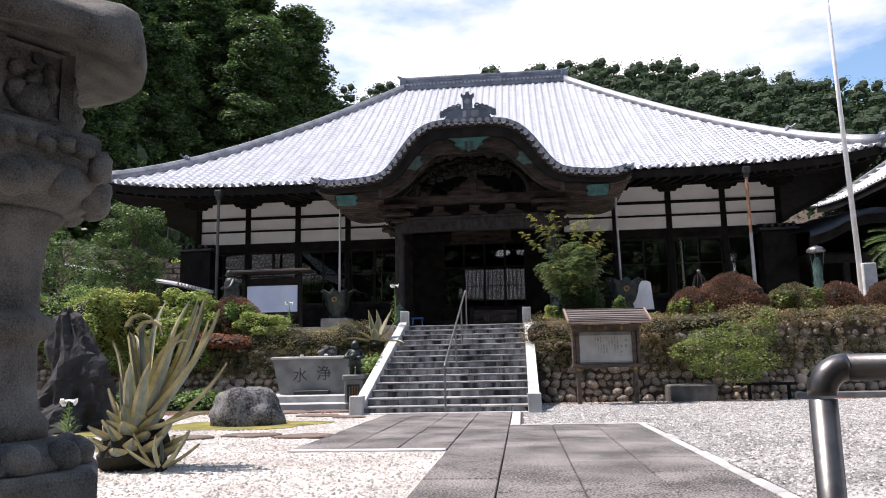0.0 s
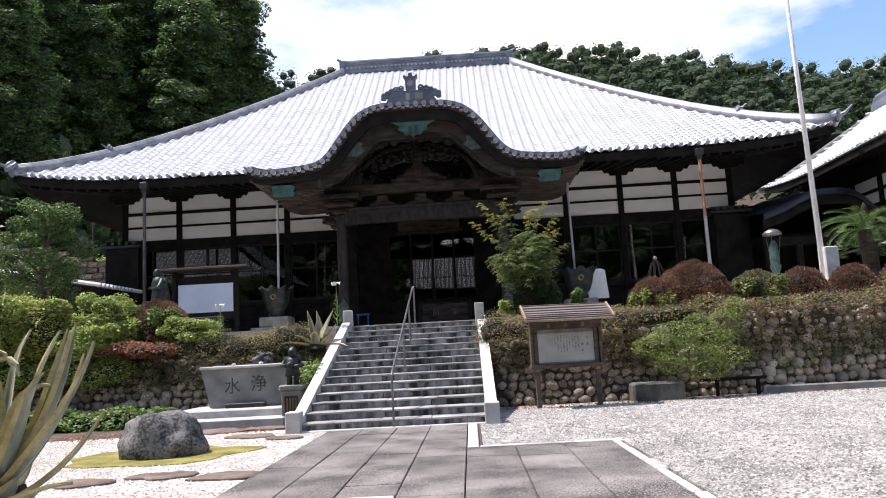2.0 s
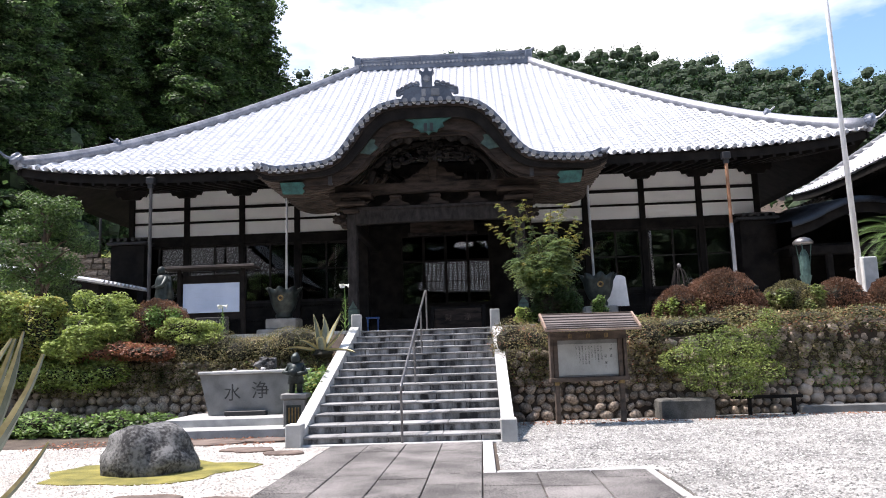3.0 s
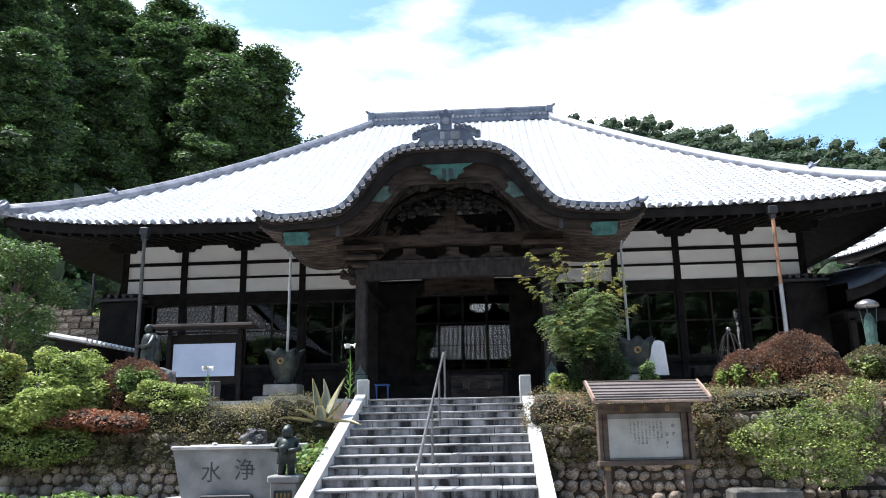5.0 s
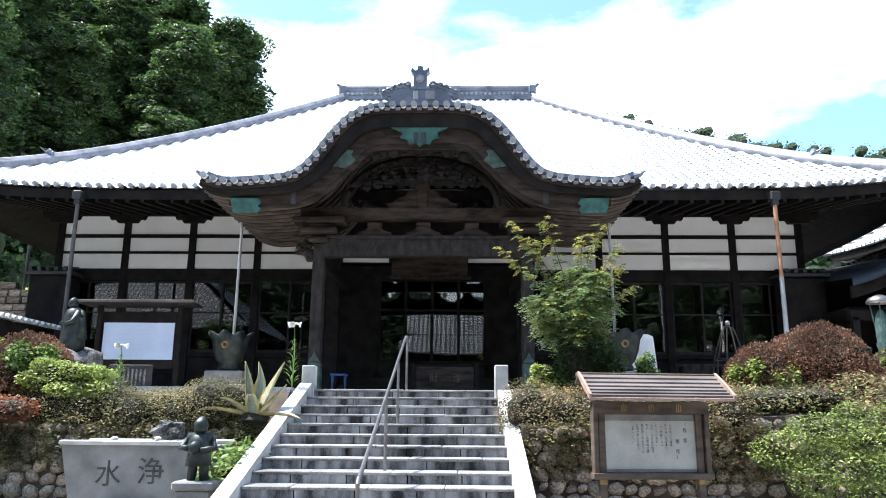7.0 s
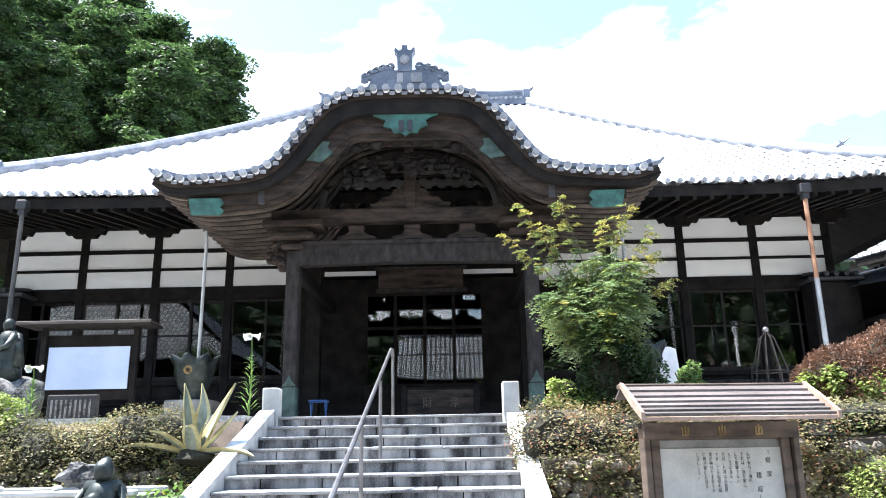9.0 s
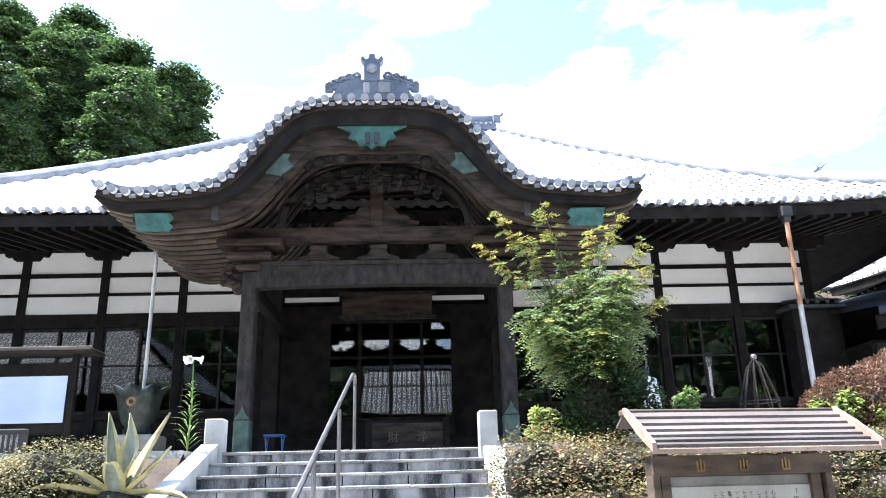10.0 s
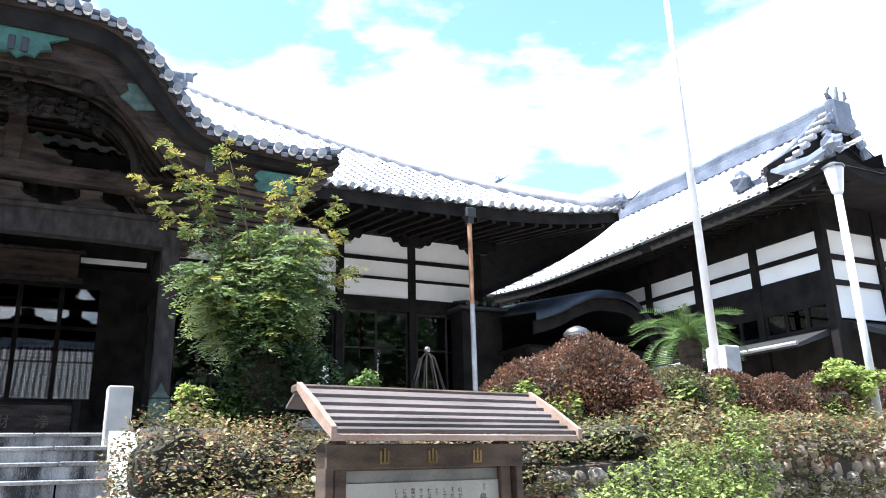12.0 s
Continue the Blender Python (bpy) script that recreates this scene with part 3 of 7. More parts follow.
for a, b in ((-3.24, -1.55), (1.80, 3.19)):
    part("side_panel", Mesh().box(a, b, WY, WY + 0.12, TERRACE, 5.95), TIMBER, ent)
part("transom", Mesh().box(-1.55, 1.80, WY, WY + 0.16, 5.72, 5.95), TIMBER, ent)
part("transom_bar", Mesh().box(-1.55, 1.80, WY, WY + 0.1, 4.75, 4.83), TIMBER, ent)
part("sill", Mesh().box(-1.55, 1.80, WY - 0.3, WY + 0.2, TERRACE, 3.08, 0.02), TIMBER, ent)
for i in range(4):
    a = -1.55 + i * 3.35 / 4
    b = a + 3.35 / 4
    d = part("glazed_door", Mesh().box(a, a + 0.05, WY + 0.03, WY + 0.08, 3.08, 5.72).box(b - 0.05, b, WY + 0.03, WY + 0.08, 3.08, 5.72).box(a + 0.05, b - 0.05, WY + 0.03, WY + 0.08, 3.08, 3.2).box(a + 0.05, b - 0.05, WY + 0.03, WY + 0.08, 4.0, 4.03), TIMBER, ent)
    for z0, z1 in ((3.2, 4.0), (4.03, 4.75), (4.83, 5.72)):
        p = part("pane", Mesh().box(a + 0.05, b - 0.05, WY + 0.05, WY + 0.056, z0, z1), GLASS, d)
        p.visible_shadow = False

# ---- porch with its undulating gable ----
PY, PX = 9.77, 0.05


def gable(x):
    a = abs(x)
    return 6.72 + 1.64 * math.exp(-((a / 2.29) ** 5)) + 0.24 * math.exp(-((a / 3.3) ** 4)) + 0.14 * max(0, (a - 4.4) / 0.6) ** 2


porch = thing("porch", "timber porch with an undulating tiled gable roof", "porch", kind="structure")
XS = [-5.05 + 10.1 * i / 100 for i in range(101)]


def along(x):
    """Unit normal of the gable curve."""
    d = (gable(x + 0.01) - gable(x - 0.01)) / 0.02
    return Vector((-d, 0, 1)).normalized()


def band(top, bottom, y0, y1, xs=XS):
    m = Mesh()
    thick = lambda x, t: t * (0.58 + 0.42 * math.exp(-((abs(x) / 2.7) ** 4))) if t < -0.25 else t
    up = [Vector((PX + x, 0, gable(x))) + along(x) * thick(x, top) for x in xs]
    lo = [Vector((PX + x, 0, gable(x))) + along(x) * thick(x, bottom) for x in xs]
    n = len(xs)
    ring = lambda y: [(p.x, y, p.z) for p in up] + [(p.x, y, p.z) for p in reversed(lo)]
    a, b = ring(y0), ring(y1)
    f = [(i, i + 1, 2 * n - 2 - i, 2 * n - 1 - i) for i in range(n - 1)]
    m.add(a, f)
    m.add(b, [tuple(reversed(q)) for q in f])
    k = 2 * n
    m.add(a + b, [(i, (i + 1) % k, (i + 1) % k + k, i + k) for i in range(k)])
    return m


# Deck kept darker than the rafters below it, painting shade between them.
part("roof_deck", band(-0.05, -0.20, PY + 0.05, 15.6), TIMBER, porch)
# Near-black bed paints shadow gaps between the rib tiles.
part("tile_bed", band(0.06, -0.05, PY - 0.02, 15.6), LEDGE, porch)
# round rib tiles that run back from the gable edge, each with its disc
s, xs = 0.0, []
x = -5.0
while x < 5.0:
    xs.append(x)
    d = (gable(x + 0.01) - gable(x - 0.01)) / 0.02
    x += 0.255 / math.sqrt(1 + d * d)
for x in xs:
    n = along(x)
    p = Vector((PX + x, 0, gable(x))) + n * 0.03
    part("rib_tile", Mesh().tube([(p.x, PY - 0.12, p.z), (p.x, 15.4, p.z)], 0.072, 10), TILE, porch, smooth=True)
    part("tile_disc", Mesh().tube([(p.x, PY - 0.16, p.z), (p.x, PY - 0.12, p.z)], 0.076, 12).tube([(p.x, PY - 0.172, p.z), (p.x, PY - 0.15, p.z)], 0.05, 10), TILE_END, porch)
    q = Vector((PX + x + 0.125, 0, gable(x + 0.125))) - n * 0.03
    part("tongue_tile", Mesh().box(q.x - 0.06, q.x + 0.06, PY - 0.05, PY - 0.02, q.z - 0.06, q.z + 0.02, 0.01), TILE_HIP, porch)
part("edge_board", band(-0.06, -0.13, PY + 0.0, PY + 0.3), TIMBER_WORN, porch)
part("eave_layers", band(-0.13, -0.46, PY + 0.06, PY + 0.30, [x for x in XS if abs(x) < 4.92]), TIMBER, porch, "dark layered timber eave edge")
part("barge_board", band(-0.46, -0.80, PY + 0.24, PY + 0.34, [x for x in XS if abs(x) < 4.5]), TIMBER_WORN, porch, "dark weathered undulating bargeboard")
part("barge_moulding", band(-0.80, -0.92, PY + 0.30, PY + 0.42, [x for x in XS if abs(x) < 4.1]), TIMBER_WORN, porch)
# Weathered rafters in a lighter tone, to strengthen the painted gap shading.
for i in range(15):
    y = PY + 0.45 + i * 0.36
    part("rafter", band(-0.20, -0.249, y, y + 0.12, [x for x in XS[::2]]), SOFFIT, porch)
# crest tile on top of the gable
crest = part("ridge_crest", Mesh().box(PX - 0.72, PX + 0.72, PY - 0.02, PY + 0.35, 8.70, 8.82, 0.03).prism([(PX - 0.82, 8.62), (PX + 0.82, 8.62), (PX + 0.62, 8.98), (PX + 0.3, 9.06), (PX - 0.3, 9.06), (PX - 0.62, 8.98)], PY - 0.06, PY + 0.3), TILE_DARK, porch, "grey ornamental crest tile")
m = Mesh()
for sgn in (-1, 1):
    # curling wave tiles that step down either side
    for k, (x, z, r) in enumerate(((0.3, 9.15, 0.085), (0.46, 9.13, 0.075), (0.6, 9.08, 0.07), (0.73, 9.02, 0.06), (0.84, 8.97, 0.05))):
        m.tube([(PX + sgn * (x + r * math.cos(a) * (1 - a / 14)), PY - 0.02, z + r * math.sin(a) * (1 - a / 14)) for a in [0.55 * q for q in range(-2, 10)]], 0.034, 6, 0.03)
        m.box(PX + sgn * x - 0.08, PX + sgn * x + 0.08, PY - 0.03, PY + 0.06, z - 0.16, z + 0.03, 0.02)
m.prism([(PX - 0.15, 9.02), (PX + 0.15, 9.02), (PX + 0.16, 9.42), (PX + 0.22, 9.5), (PX + 0.2, 9.58), (PX + 0.12, 9.5), (PX + 0.07, 9.52), (PX + 0.05, 9.62), (PX - 0.05, 9.62), (PX - 0.07, 9.52), (PX - 0.12, 9.5), (PX - 0.2, 9.58), (PX - 0.22, 9.5), (PX - 0.16, 9.42)], PY - 0.08, PY + 0.1)
part("crest_finial", m, TILE_DARK, crest)
part("finial_boss", Mesh().tube([(PX, PY - 0.12, 9.28), (PX, PY - 0.07, 9.28)], 0.1, 12).tube([(PX, PY - 0.14, 9.28), (PX, PY - 0.1, 9.28)], 0.05, 10), TILE_DIM, crest)
part("crest_panel", Mesh().box(PX - 0.16, PX - 0.04, PY - 0.09, PY - 0.05, 8.76, 8.98, 0.01).box(PX + 0.12, PX + 0.36, PY - 0.09, PY - 0.05, 8.76, 8.98, 0.01), TILE_DIM, crest)
# smooth rolled ridge just behind the gable edge
part("gable_roll", band(0.19, 0.07, PY + 0.12, PY + 0.5), TILE_DARK, porch, "smooth grey verge roll")
for sgn in (-1, 1):
    m = Mesh().tube([(PX + sgn * 4.95, PY, 6.9), (PX + sgn * 5.08, PY - 0.04, 6.92), (PX + sgn * 5.17, PY - 0.06, 7.0)], 0.075, 7, 0.03)
    part("corner_tile", m, TILE_DARK, porch)
    # copper sheaths
    x = sgn * 4.35
    part("copper_end", Mesh().prism([(PX + sgn * 4.4, 6.40), (PX + sgn * 4.32, 6.06), (PX + sgn * 3.75, 6.04), (PX + sgn * 3.67, 6.14), (PX + sgn * 3.75, 6.21), (PX + sgn * 3.67, 6.30), (PX + sgn * 3.75, 6.40)][::sgn], PY + 0.12, PY + 0.175), COPPER, porch, "green patinated copper sheath")
    q = [(2.05, 7.22), (1.75, 7.16), (1.5, 7.36), (1.62, 7.48), (1.58, 7.6), (1.75, 7.62), (1.86, 7.5)]
    part("copper_leaf", Mesh().prism([(PX + sgn * a, b) for a, b in q][::sgn], PY + 0.20, PY + 0.255), COPPER_DARK, porch)
q = [(-0.68, 8.14), (-0.55, 8.08), (-0.41, 8.0), (-0.46, 7.88), (-0.3, 7.83), (-0.24, 7.72), (-0.1, 7.74), (0, 7.66), (0.1, 7.74), (0.24, 7.72), (0.3, 7.83), (0.46, 7.88), (0.41, 8.0), (0.55, 8.08), (0.68, 8.14), (0.3, 8.15), (0, 8.16), (-0.3, 8.15)]
pendant = part("copper_pendant", Mesh().prism([(PX + a, b) for a, b in q], PY + 0.10, PY + 0.17), COPPER, porch, "green patinated copper gable pendant")
for x in (-0.09, 0.09):
    part("slot", Mesh().box(PX + x - 0.05, PX + x + 0.05, PY + 0.08, PY + 0.105, 7.76, 8.0, 0.01), BLACK, pendant)
# carved pendant and side scrolls below the bargeboard
m = Mesh()
for k in range(26):
    f = k / 25 * 2 - 1
    m.blob((PX + f * 1.75, PY + 0.5, 7.78 - 0.42 * f * f + 0.07 * math.sin(k * 2.1)), (0.17, 0.12, 0.13), k, 0.5, 7, 5)
part("carved_frieze", m, TIMBER, porch, "weathered carved timber frieze", smooth=True)
m = Mesh()
g = random.Random(77)
for k in range(70):
    f = g.uniform(-1, 1)
    m.blob((PX + f * 1.35, PY + 0.95 + g.uniform(-0.04, 0.04), 7.42 - 0.34 * f * f + g.uniform(-0.26, 0.22)), (g.uniform(0.05, 0.14), 0.08, g.uniform(0.04, 0.1)), k, 0.8, 6, 5)
part("carved_panel", m, TIMBER, porch, "dark deeply carved gable panel")
PIL = (-2.52, 2.67)
for x in PIL:
    p = part("pillar", Mesh().box(x - 0.15, x + 0.15, 11.45, 11.75, TERRACE + 0.22, 5.7, 0.03), TIMBER_GREY, porch, "square weathered timber pillar")
    part("pillar_shoe", Mesh().box(x - 0.157, x + 0.157, 11.443, 11.757, TERRACE + 0.2, 2.75, 0.03).prism([(x - 0.15, 2.75), (x + 0.15, 2.75), (x + 0.06, 2.86), (x, 3.0), (x - 0.06, 2.86)], 11.442, 11.45), COPPER_DARK, p, "green copper pillar shoe")
    part("pillar_base", Mesh().lathe([(0.36, 0), (0.36, 0.1), (0.3, 0.2), (0.24, 0.22)], x, 11.6, TERRACE, 16), CONCRETE, p)
    # stacked bracket blocks
    for k, (w, z0, z1) in enumerate(((0.26, 5.7, 5.82), (0.2, 5.82, 5.92), (0.46, 5.92, 6.06), (0.3, 6.06, 6.18), (0.66, 6.18, 6.34))):
        part("bracket", Mesh().box(x - w, x + w, 11.6 - min(w, 0.4), 11.6 + min(w, 0.4), z0, z1, 0.03), TIMBER_WORN, p)
    sgn = -1 if x < 0 else 1
    nose = Mesh()
    for k, (dx, dz, r) in enumerate(((0.22, 5.42, 0.17), (0.4, 5.5, 0.14), (0.53, 5.62, 0.1), (0.3, 5.68, 0.12), (0.56, 5.48, 0.06), (0.2, 5.86, 0.13), (0.42, 5.84, 0.1))):
        nose.blob((x + sgn * dx, 11.6, dz), (r, 0.13, r * 0.85), 4 + k, 0.6, 9, 7)
    part("nose_carving", nose, TIMBER_WORN, p)
    # tie beam back to the hall
    part("tie_beam", Mesh().box(x - 0.12, x + 0.12, 11.7, WY - 0.1, 5.2, 5.5, 0.03), TIMBER, porch)
    part("inner_pillar", Mesh().box(sgn * 2.88 + 0.05 - 0.2, sgn * 2.88 + 0.05 + 0.2, 15.6, 15.94, TERRACE, 6.4, 0.02), TIMBER, porch)


def carved_beam(x0, x1, y, z0, z1, d, arch):
    n = 24
    xs = [x0 + (x1 - x0) * i / n for i in range(n + 1)]
    top = [(x, z1) for x in xs]
    bot = [(x, z0 + arch * math.sin(math.pi * i / n) ** 0.6) for i, x in enumerate(xs)]
    return Mesh().prism(bot + top[::-1], y - d, y + d)


part("lower_beam", carved_beam(PIL[0] + 0.1, PIL[1] - 0.1, 11.6, 5.34, 5.80, 0.14, 0.05), TIMBER_GREY, porch, "weathered lower tie beam")
part("upper_beam", carved_beam(PIL[0] - 0.5, PIL[1] + 0.5, 11.55, 6.24, 6.60, 0.14, 0.06), TIMBER_WORN, porch, "carved upper rainbow beam")
part("middle_beam", carved_beam(PIL[0] - 0.35, PIL[1] + 0.35, 11.6, 5.80, 5.88, 0.2, 0.0), TIMBER_GREY, porch)
for x in (-1.15, 0.08, 1.3):
    q = [(-0.5, 5.82), (-0.42, 5.98), (-0.22, 6.04), (-0.14, 6.14), (0.14, 6.14), (0.22, 6.04), (0.42, 5.98), (0.5, 5.82), (0.3, 5.82), (0.2, 5.92), (-0.2, 5.92), (-0.3, 5.82)]
    part("frog_leg_strut", Mesh().prism([(x + a, b) for a, b in q], 11.5, 11.66), TIMBER_WORN, porch)
    part("strut_block", Mesh().box(x - 0.18, x + 0.18, 11.47, 11.69, 6.14, 6.24, 0.02), TIMBER_WORN, porch)
# great strut and arched braces in the gable
part("king_post", Mesh().box(PX - 0.13, PX + 0.13, 11.4, 11.65, 6.6, 7.6, 0.02), TIMBER_WORN, porch)
for sgn in (-1, 1):
    q = [(0.13, 6.6), (0.85, 6.6), (0.9, 6.72), (0.72, 6.75), (0.62, 6.87), (0.45, 6.89), (0.36, 7.04), (0.2, 7.1), (0.13, 7.28)]
    part("scroll_brace", Mesh().prism([(PX + sgn * a, b) for a, b in q][::-sgn], 11.45, 11.6), TIMBER_WORN, porch, "carved scroll brace")
    for r, w, y in ((1.8, 0.1, 11.0),):
        pts = [Vector((PX + sgn * (0.1 + r * math.sin(a)), y, 6.5 + 1.2 * r / 1.75 * math.cos(a))) for a in [math.pi / 2 * k / 10 for k in range(11)]]
        part("arched_brace", Mesh().tube(pts, w, 6), TIMBER, porch)
    part("strut_end", Mesh().box(PX + sgn * 2.95 - 0.07, PX + sgn * 2.95 + 0.07, 10.0, 10.2, 6.3, 6.75, 0.02), BLACK, porch)
# name board under the lintel
board = part("name_board", Mesh().box(PX - 1.15, PX + 1.2, 15.9, 16.05, 5.72, 6.28, 0.02), TIMBER_WORN, porch, "weathered timber name board")
part("name_frame", Mesh().box(PX - 1.25, PX + 1.3, 15.88, 16.06, 5.62, 5.72, 0.02).box(PX - 1.25, PX + 1.3, 15.88, 16.06, 6.28, 6.36, 0.02), TIMBER_GREY, board)

# round end tiles along the main eave
disc = Mesh().tube([(0, -0.05, 0), (0, 0.12, 0)], 0.066, 10).data("eave_disc", TILE_END)
for i in range(95):
    x = -EAVE_X + 0.2 + i * (2 * EAVE_X - 0.4) / 94
    if abs(x) < 4.9:
        continue
    p = roof_front(0, x / EAVE_X)
    o = new("eave_disc", disc)
    o.parent, o.location = hall, (p.x, p.y - 0.03, p.z + 0.06)

# ---- drainpipes ----
for x, y, zt, rusty in ((-9.68, 13.30, 7.45, False), (9.62, 13.30, 7.45, True)):
    d = thing("drainpipe", "tall drainpipe hanging from the main roof eave", "drainpipe", "eave drainpipes")
    part("hopper", Mesh().box(x - 0.13, x + 0.13, y - 0.22, y + 0.04, zt - 0.12, zt + 0.12, 0.02).box(x - 0.08, x + 0.08, y - 0.17, y - 0.01, zt - 0.26, zt - 0.12), BLACK, d)
    part("upper_pipe", Mesh().tube([(x, y - 0.09, 5.2), (x, y - 0.09, zt - 0.2)], 0.055, 10), PIPE_RUST if rusty else PIPE_DARK, d)
    part("lower_pipe", Mesh().tube([(x, y - 0.09, TERRACE - 0.02), (x, y - 0.09, 5.2)], 0.06, 10), PIPE if rusty else PIPE_DARK, d)
for sgn in (-1, 1):
    d = thing("drainpipe", "slim grey drainpipe from the porch eave to a bronze bowl", "drainpipe", "porch drainpipes")
    x = PX + sgn * 4.95
    part("pipe", Mesh().tube([(x, 12.7, 6.55), (x - 0.02 * sgn, 12.75, 6.3), (x + sgn * 0.05, 12.9, 3.2)], 0.038, 10), PIPE, d)

# ---- paving ----
rng = random.Random(11)
path = thing("paving", "worn dark stone slab paving leading to the stairs", "paving", kind="structure")


def slab(x0, x1, y0, y1):
    g = 0.006
    h = rng.uniform(-0.004, 0.004)
    part("slab", Mesh().box(x0 + g, x1 - g, y0 + g, y1 - g, -0.06, 0.018 + h, 0.006), SLAB, path)


cols = [0.72, 1.30, 1.88, 2.46, 3.05]
for a, b in zip(cols, cols[1:]):
    y = -3.05
    first = rng.uniform(0.4, 1.0)
    while y > -12.0:
        d = first if y == -3.05 else rng.uniform(0.85, 1.25)
        slab(a, b, max(-12.0, y - d), y)
        y -= d
cols = [-0.92, -0.36, 0.19, 0.72, 1.30]
for i, (a, b) in enumerate(zip(cols, cols[1:])):
    y, end = -0.17, -5.93 if i < 3 else -3.05
    while y > end + 0.02:
        d = rng.uniform(0.8, 1.2)
        slab(a, b, max(end, y - d) if y - d - end > 0.3 else end, y)
        y = y - d if y - d - end > 0.3 else end
for x0, x1, y0, y1 in ((1.31, 1.45, -3.04, -0.17), (-0.92, 0.71, -6.04, -5.94)):
    part("border_strip", Mesh().box(x0, x1, y0, y1, -0.06, 0.024, 0.01), GRANITE, path)
y = -3.05
while y > -11.5:
    d = rng.uniform(0.5, 0.9)
    part("border_stone", Mesh().box(3.06, 3.06 + rng.uniform(0.07, 0.13), y - d + rng.uniform(0.01, 0.05), y, -0.06, 0.02, 0.012), GRANITE, path)
    y -= d
x = 1.46
while x < 3.1:
    part("border_stone", Mesh().box(x, min(3.19, x + 0.55), -3.04, -2.93, -0.06, 0.022, 0.012), GRANITE, path)
    x += 0.57
part("bed", Mesh().box(-0.93, 3.06, -12.0, -0.1, -0.3, -0.012), EARTH, path)

# ---- cobble retaining walls ----
cobble_data = [Mesh().blob((0, 0, 0), (1, 0.6, 0.85), 20 + k, 0.35, 8, 5).data("cobble", COBBLE, True) for k in range(7)]


def face_y(x, z, side):
    if side < 0:
        return 3.9 + 0.19 * z
    f = (x - 1.82) / 7.18
    return 3.0 + 0.45 * f + 0.18 * z if x < 9 else 3.45 + (x - 9) * 0.05 + 0.16 * z


def cobble_wall(name, side, x0, x1, top, near):
    w = thing(name, "rough cobblestone retaining wall, partly overgrown", "retaining wall", kind="structure")
    far = Mesh()
    z, row = 0.06, 0
    while z < top(x1 if side > 0 else x0):
        x = x0 + (0.1 if row % 2 else 0.0)
        while x < x1:
            r = rng.uniform(0.055, 0.14)
            if z < top(x):
                c = (x + r, face_y(x, z, side) + rng.uniform(-0.02, 0.03), z + rng.uniform(-0.03, 0.03))
                if near[0] < x < near[1]:
                    o = new("cobble", rng.choice(cobble_data))
                    o.parent, o.location = w, c
                    o.rotation_euler = (rng.uniform(-0.3, 0.3), rng.uniform(-0.8, 0.8), rng.uniform(-0.4, 0.4))
                    o.scale = (r * 1.15, r * 1.2, r * rng.uniform(0.8, 1.05))
                else:
                    far.blob(c, (r * 1.15, r * 0.8, r * 0.9), rng.random() * 50, 0.35, 6, 4)
            x += 2 * r + 0.005
        z += 0.165
        row += 1
    part("far_cobbles", far, COBBLE_FAR, w, kind="stuff", smooth=True)
    return w


cobble_wall("wall_cobble_left", -1, -11.5, -1.66, lambda x: 1.3, (-6.2, -1.6))
cobble_wall("wall_cobble_right", 1, 1.9, 19.0, lambda x: 1.35 + 0.35 * min(1, max(0, (x - 2) / 7)), (1.8, 6.2))
m = Mesh().box(7.2, 19, 3.05, 3.2, -0.05, 0.14, 0.02)
structure("kerb_right", m, CONCRETE, "low dark concrete kerb along the wall foot")

# ---- right wing building ----
wing = thing("wing_building", "timber temple wing with white plaster and tiled gable roof", "temple wing", kind="structure")
GX, GZ, GY0, GY1, EX, EZ = 19.2, 10.36, 10.0, 19.1, 15.0, 7.32
FAR_Y = 21.5


def wing_z(u, y):
    """u runs from the eave (0) to the ridge (1)."""
    lift = (0.3 * max(0.0, (9.5 - y) / 2.4) ** 2 + 0.3 * max(0.0, (y - 17.0) / 4.5) ** 2) * (1 - u) ** 2
    return EZ + (GZ - EZ) * (0.72 * u + 0.28 * u * u) + lift


def wing_slope(sign):
    m = Mesh()
    y, dy = FAR_Y, 0.29
    while y > 7.2:
        umax = min(1.0, max(0.05, (FAR_Y + 0.1 - y) / (FAR_Y - GY1))) if y > GY0 else 0.34
        n = max(1, int(22 * umax))
        verts, faces = [], []
        for r in range(n):
            for u, up in ((umax * r / n, 0.03), (umax * (r + 1) / n, 0.0)):
                for k, (f, h) in enumerate(((0, 0), (0.14, 0.05), (0.28, 0.065), (0.42, 0.05), (0.56, 0), (1, -0.01))):
                    yy = y - dy * f
                    verts.append((GX + sign * (EX - GX) * -1 * (1 - u) * -1, yy, wing_z(u, yy) + up + h))
        for r in range(2 * n - 1):
            for k in range(5):
                a = r * 6 + k
                faces.append((a, a + 1, a + 7, a + 6))
        m.add(verts, faces)
        y -= dy
    return m


part("roof_tiles", wing_slope(1), TILE, wing, "sunlit grey roof tiles", kind="stuff")
m = Mesh().loft([[(2 * GX - EX, y, EZ), (GX, y, GZ)] for y in (GY0, GY1)], closed=False)
m.loft([[(2 * GX - EX, 7.2, EZ), (2 * GX - EX - 1.5, GY0, EZ + 1.1)], [(EX, 7.2, EZ), (EX + 1.5, GY0, EZ + 1.1)]], closed=False)
part("far_roof", m, TILE, wing)
m = Mesh().loft([[(EX + 0.1, y, wing_z(0, y) - 0.02), (EX + 0.1, y, wing_z(0, y) - 0.28), (16.6, y, EZ + 0.15), (16.6, y, EZ + 0.5)] for y in (7.25, 8.2, 9.2, 10.4, 14, 17, 19, 20.3, FAR_Y)], closed=False)
part("eave", m, TIMBER, wing)
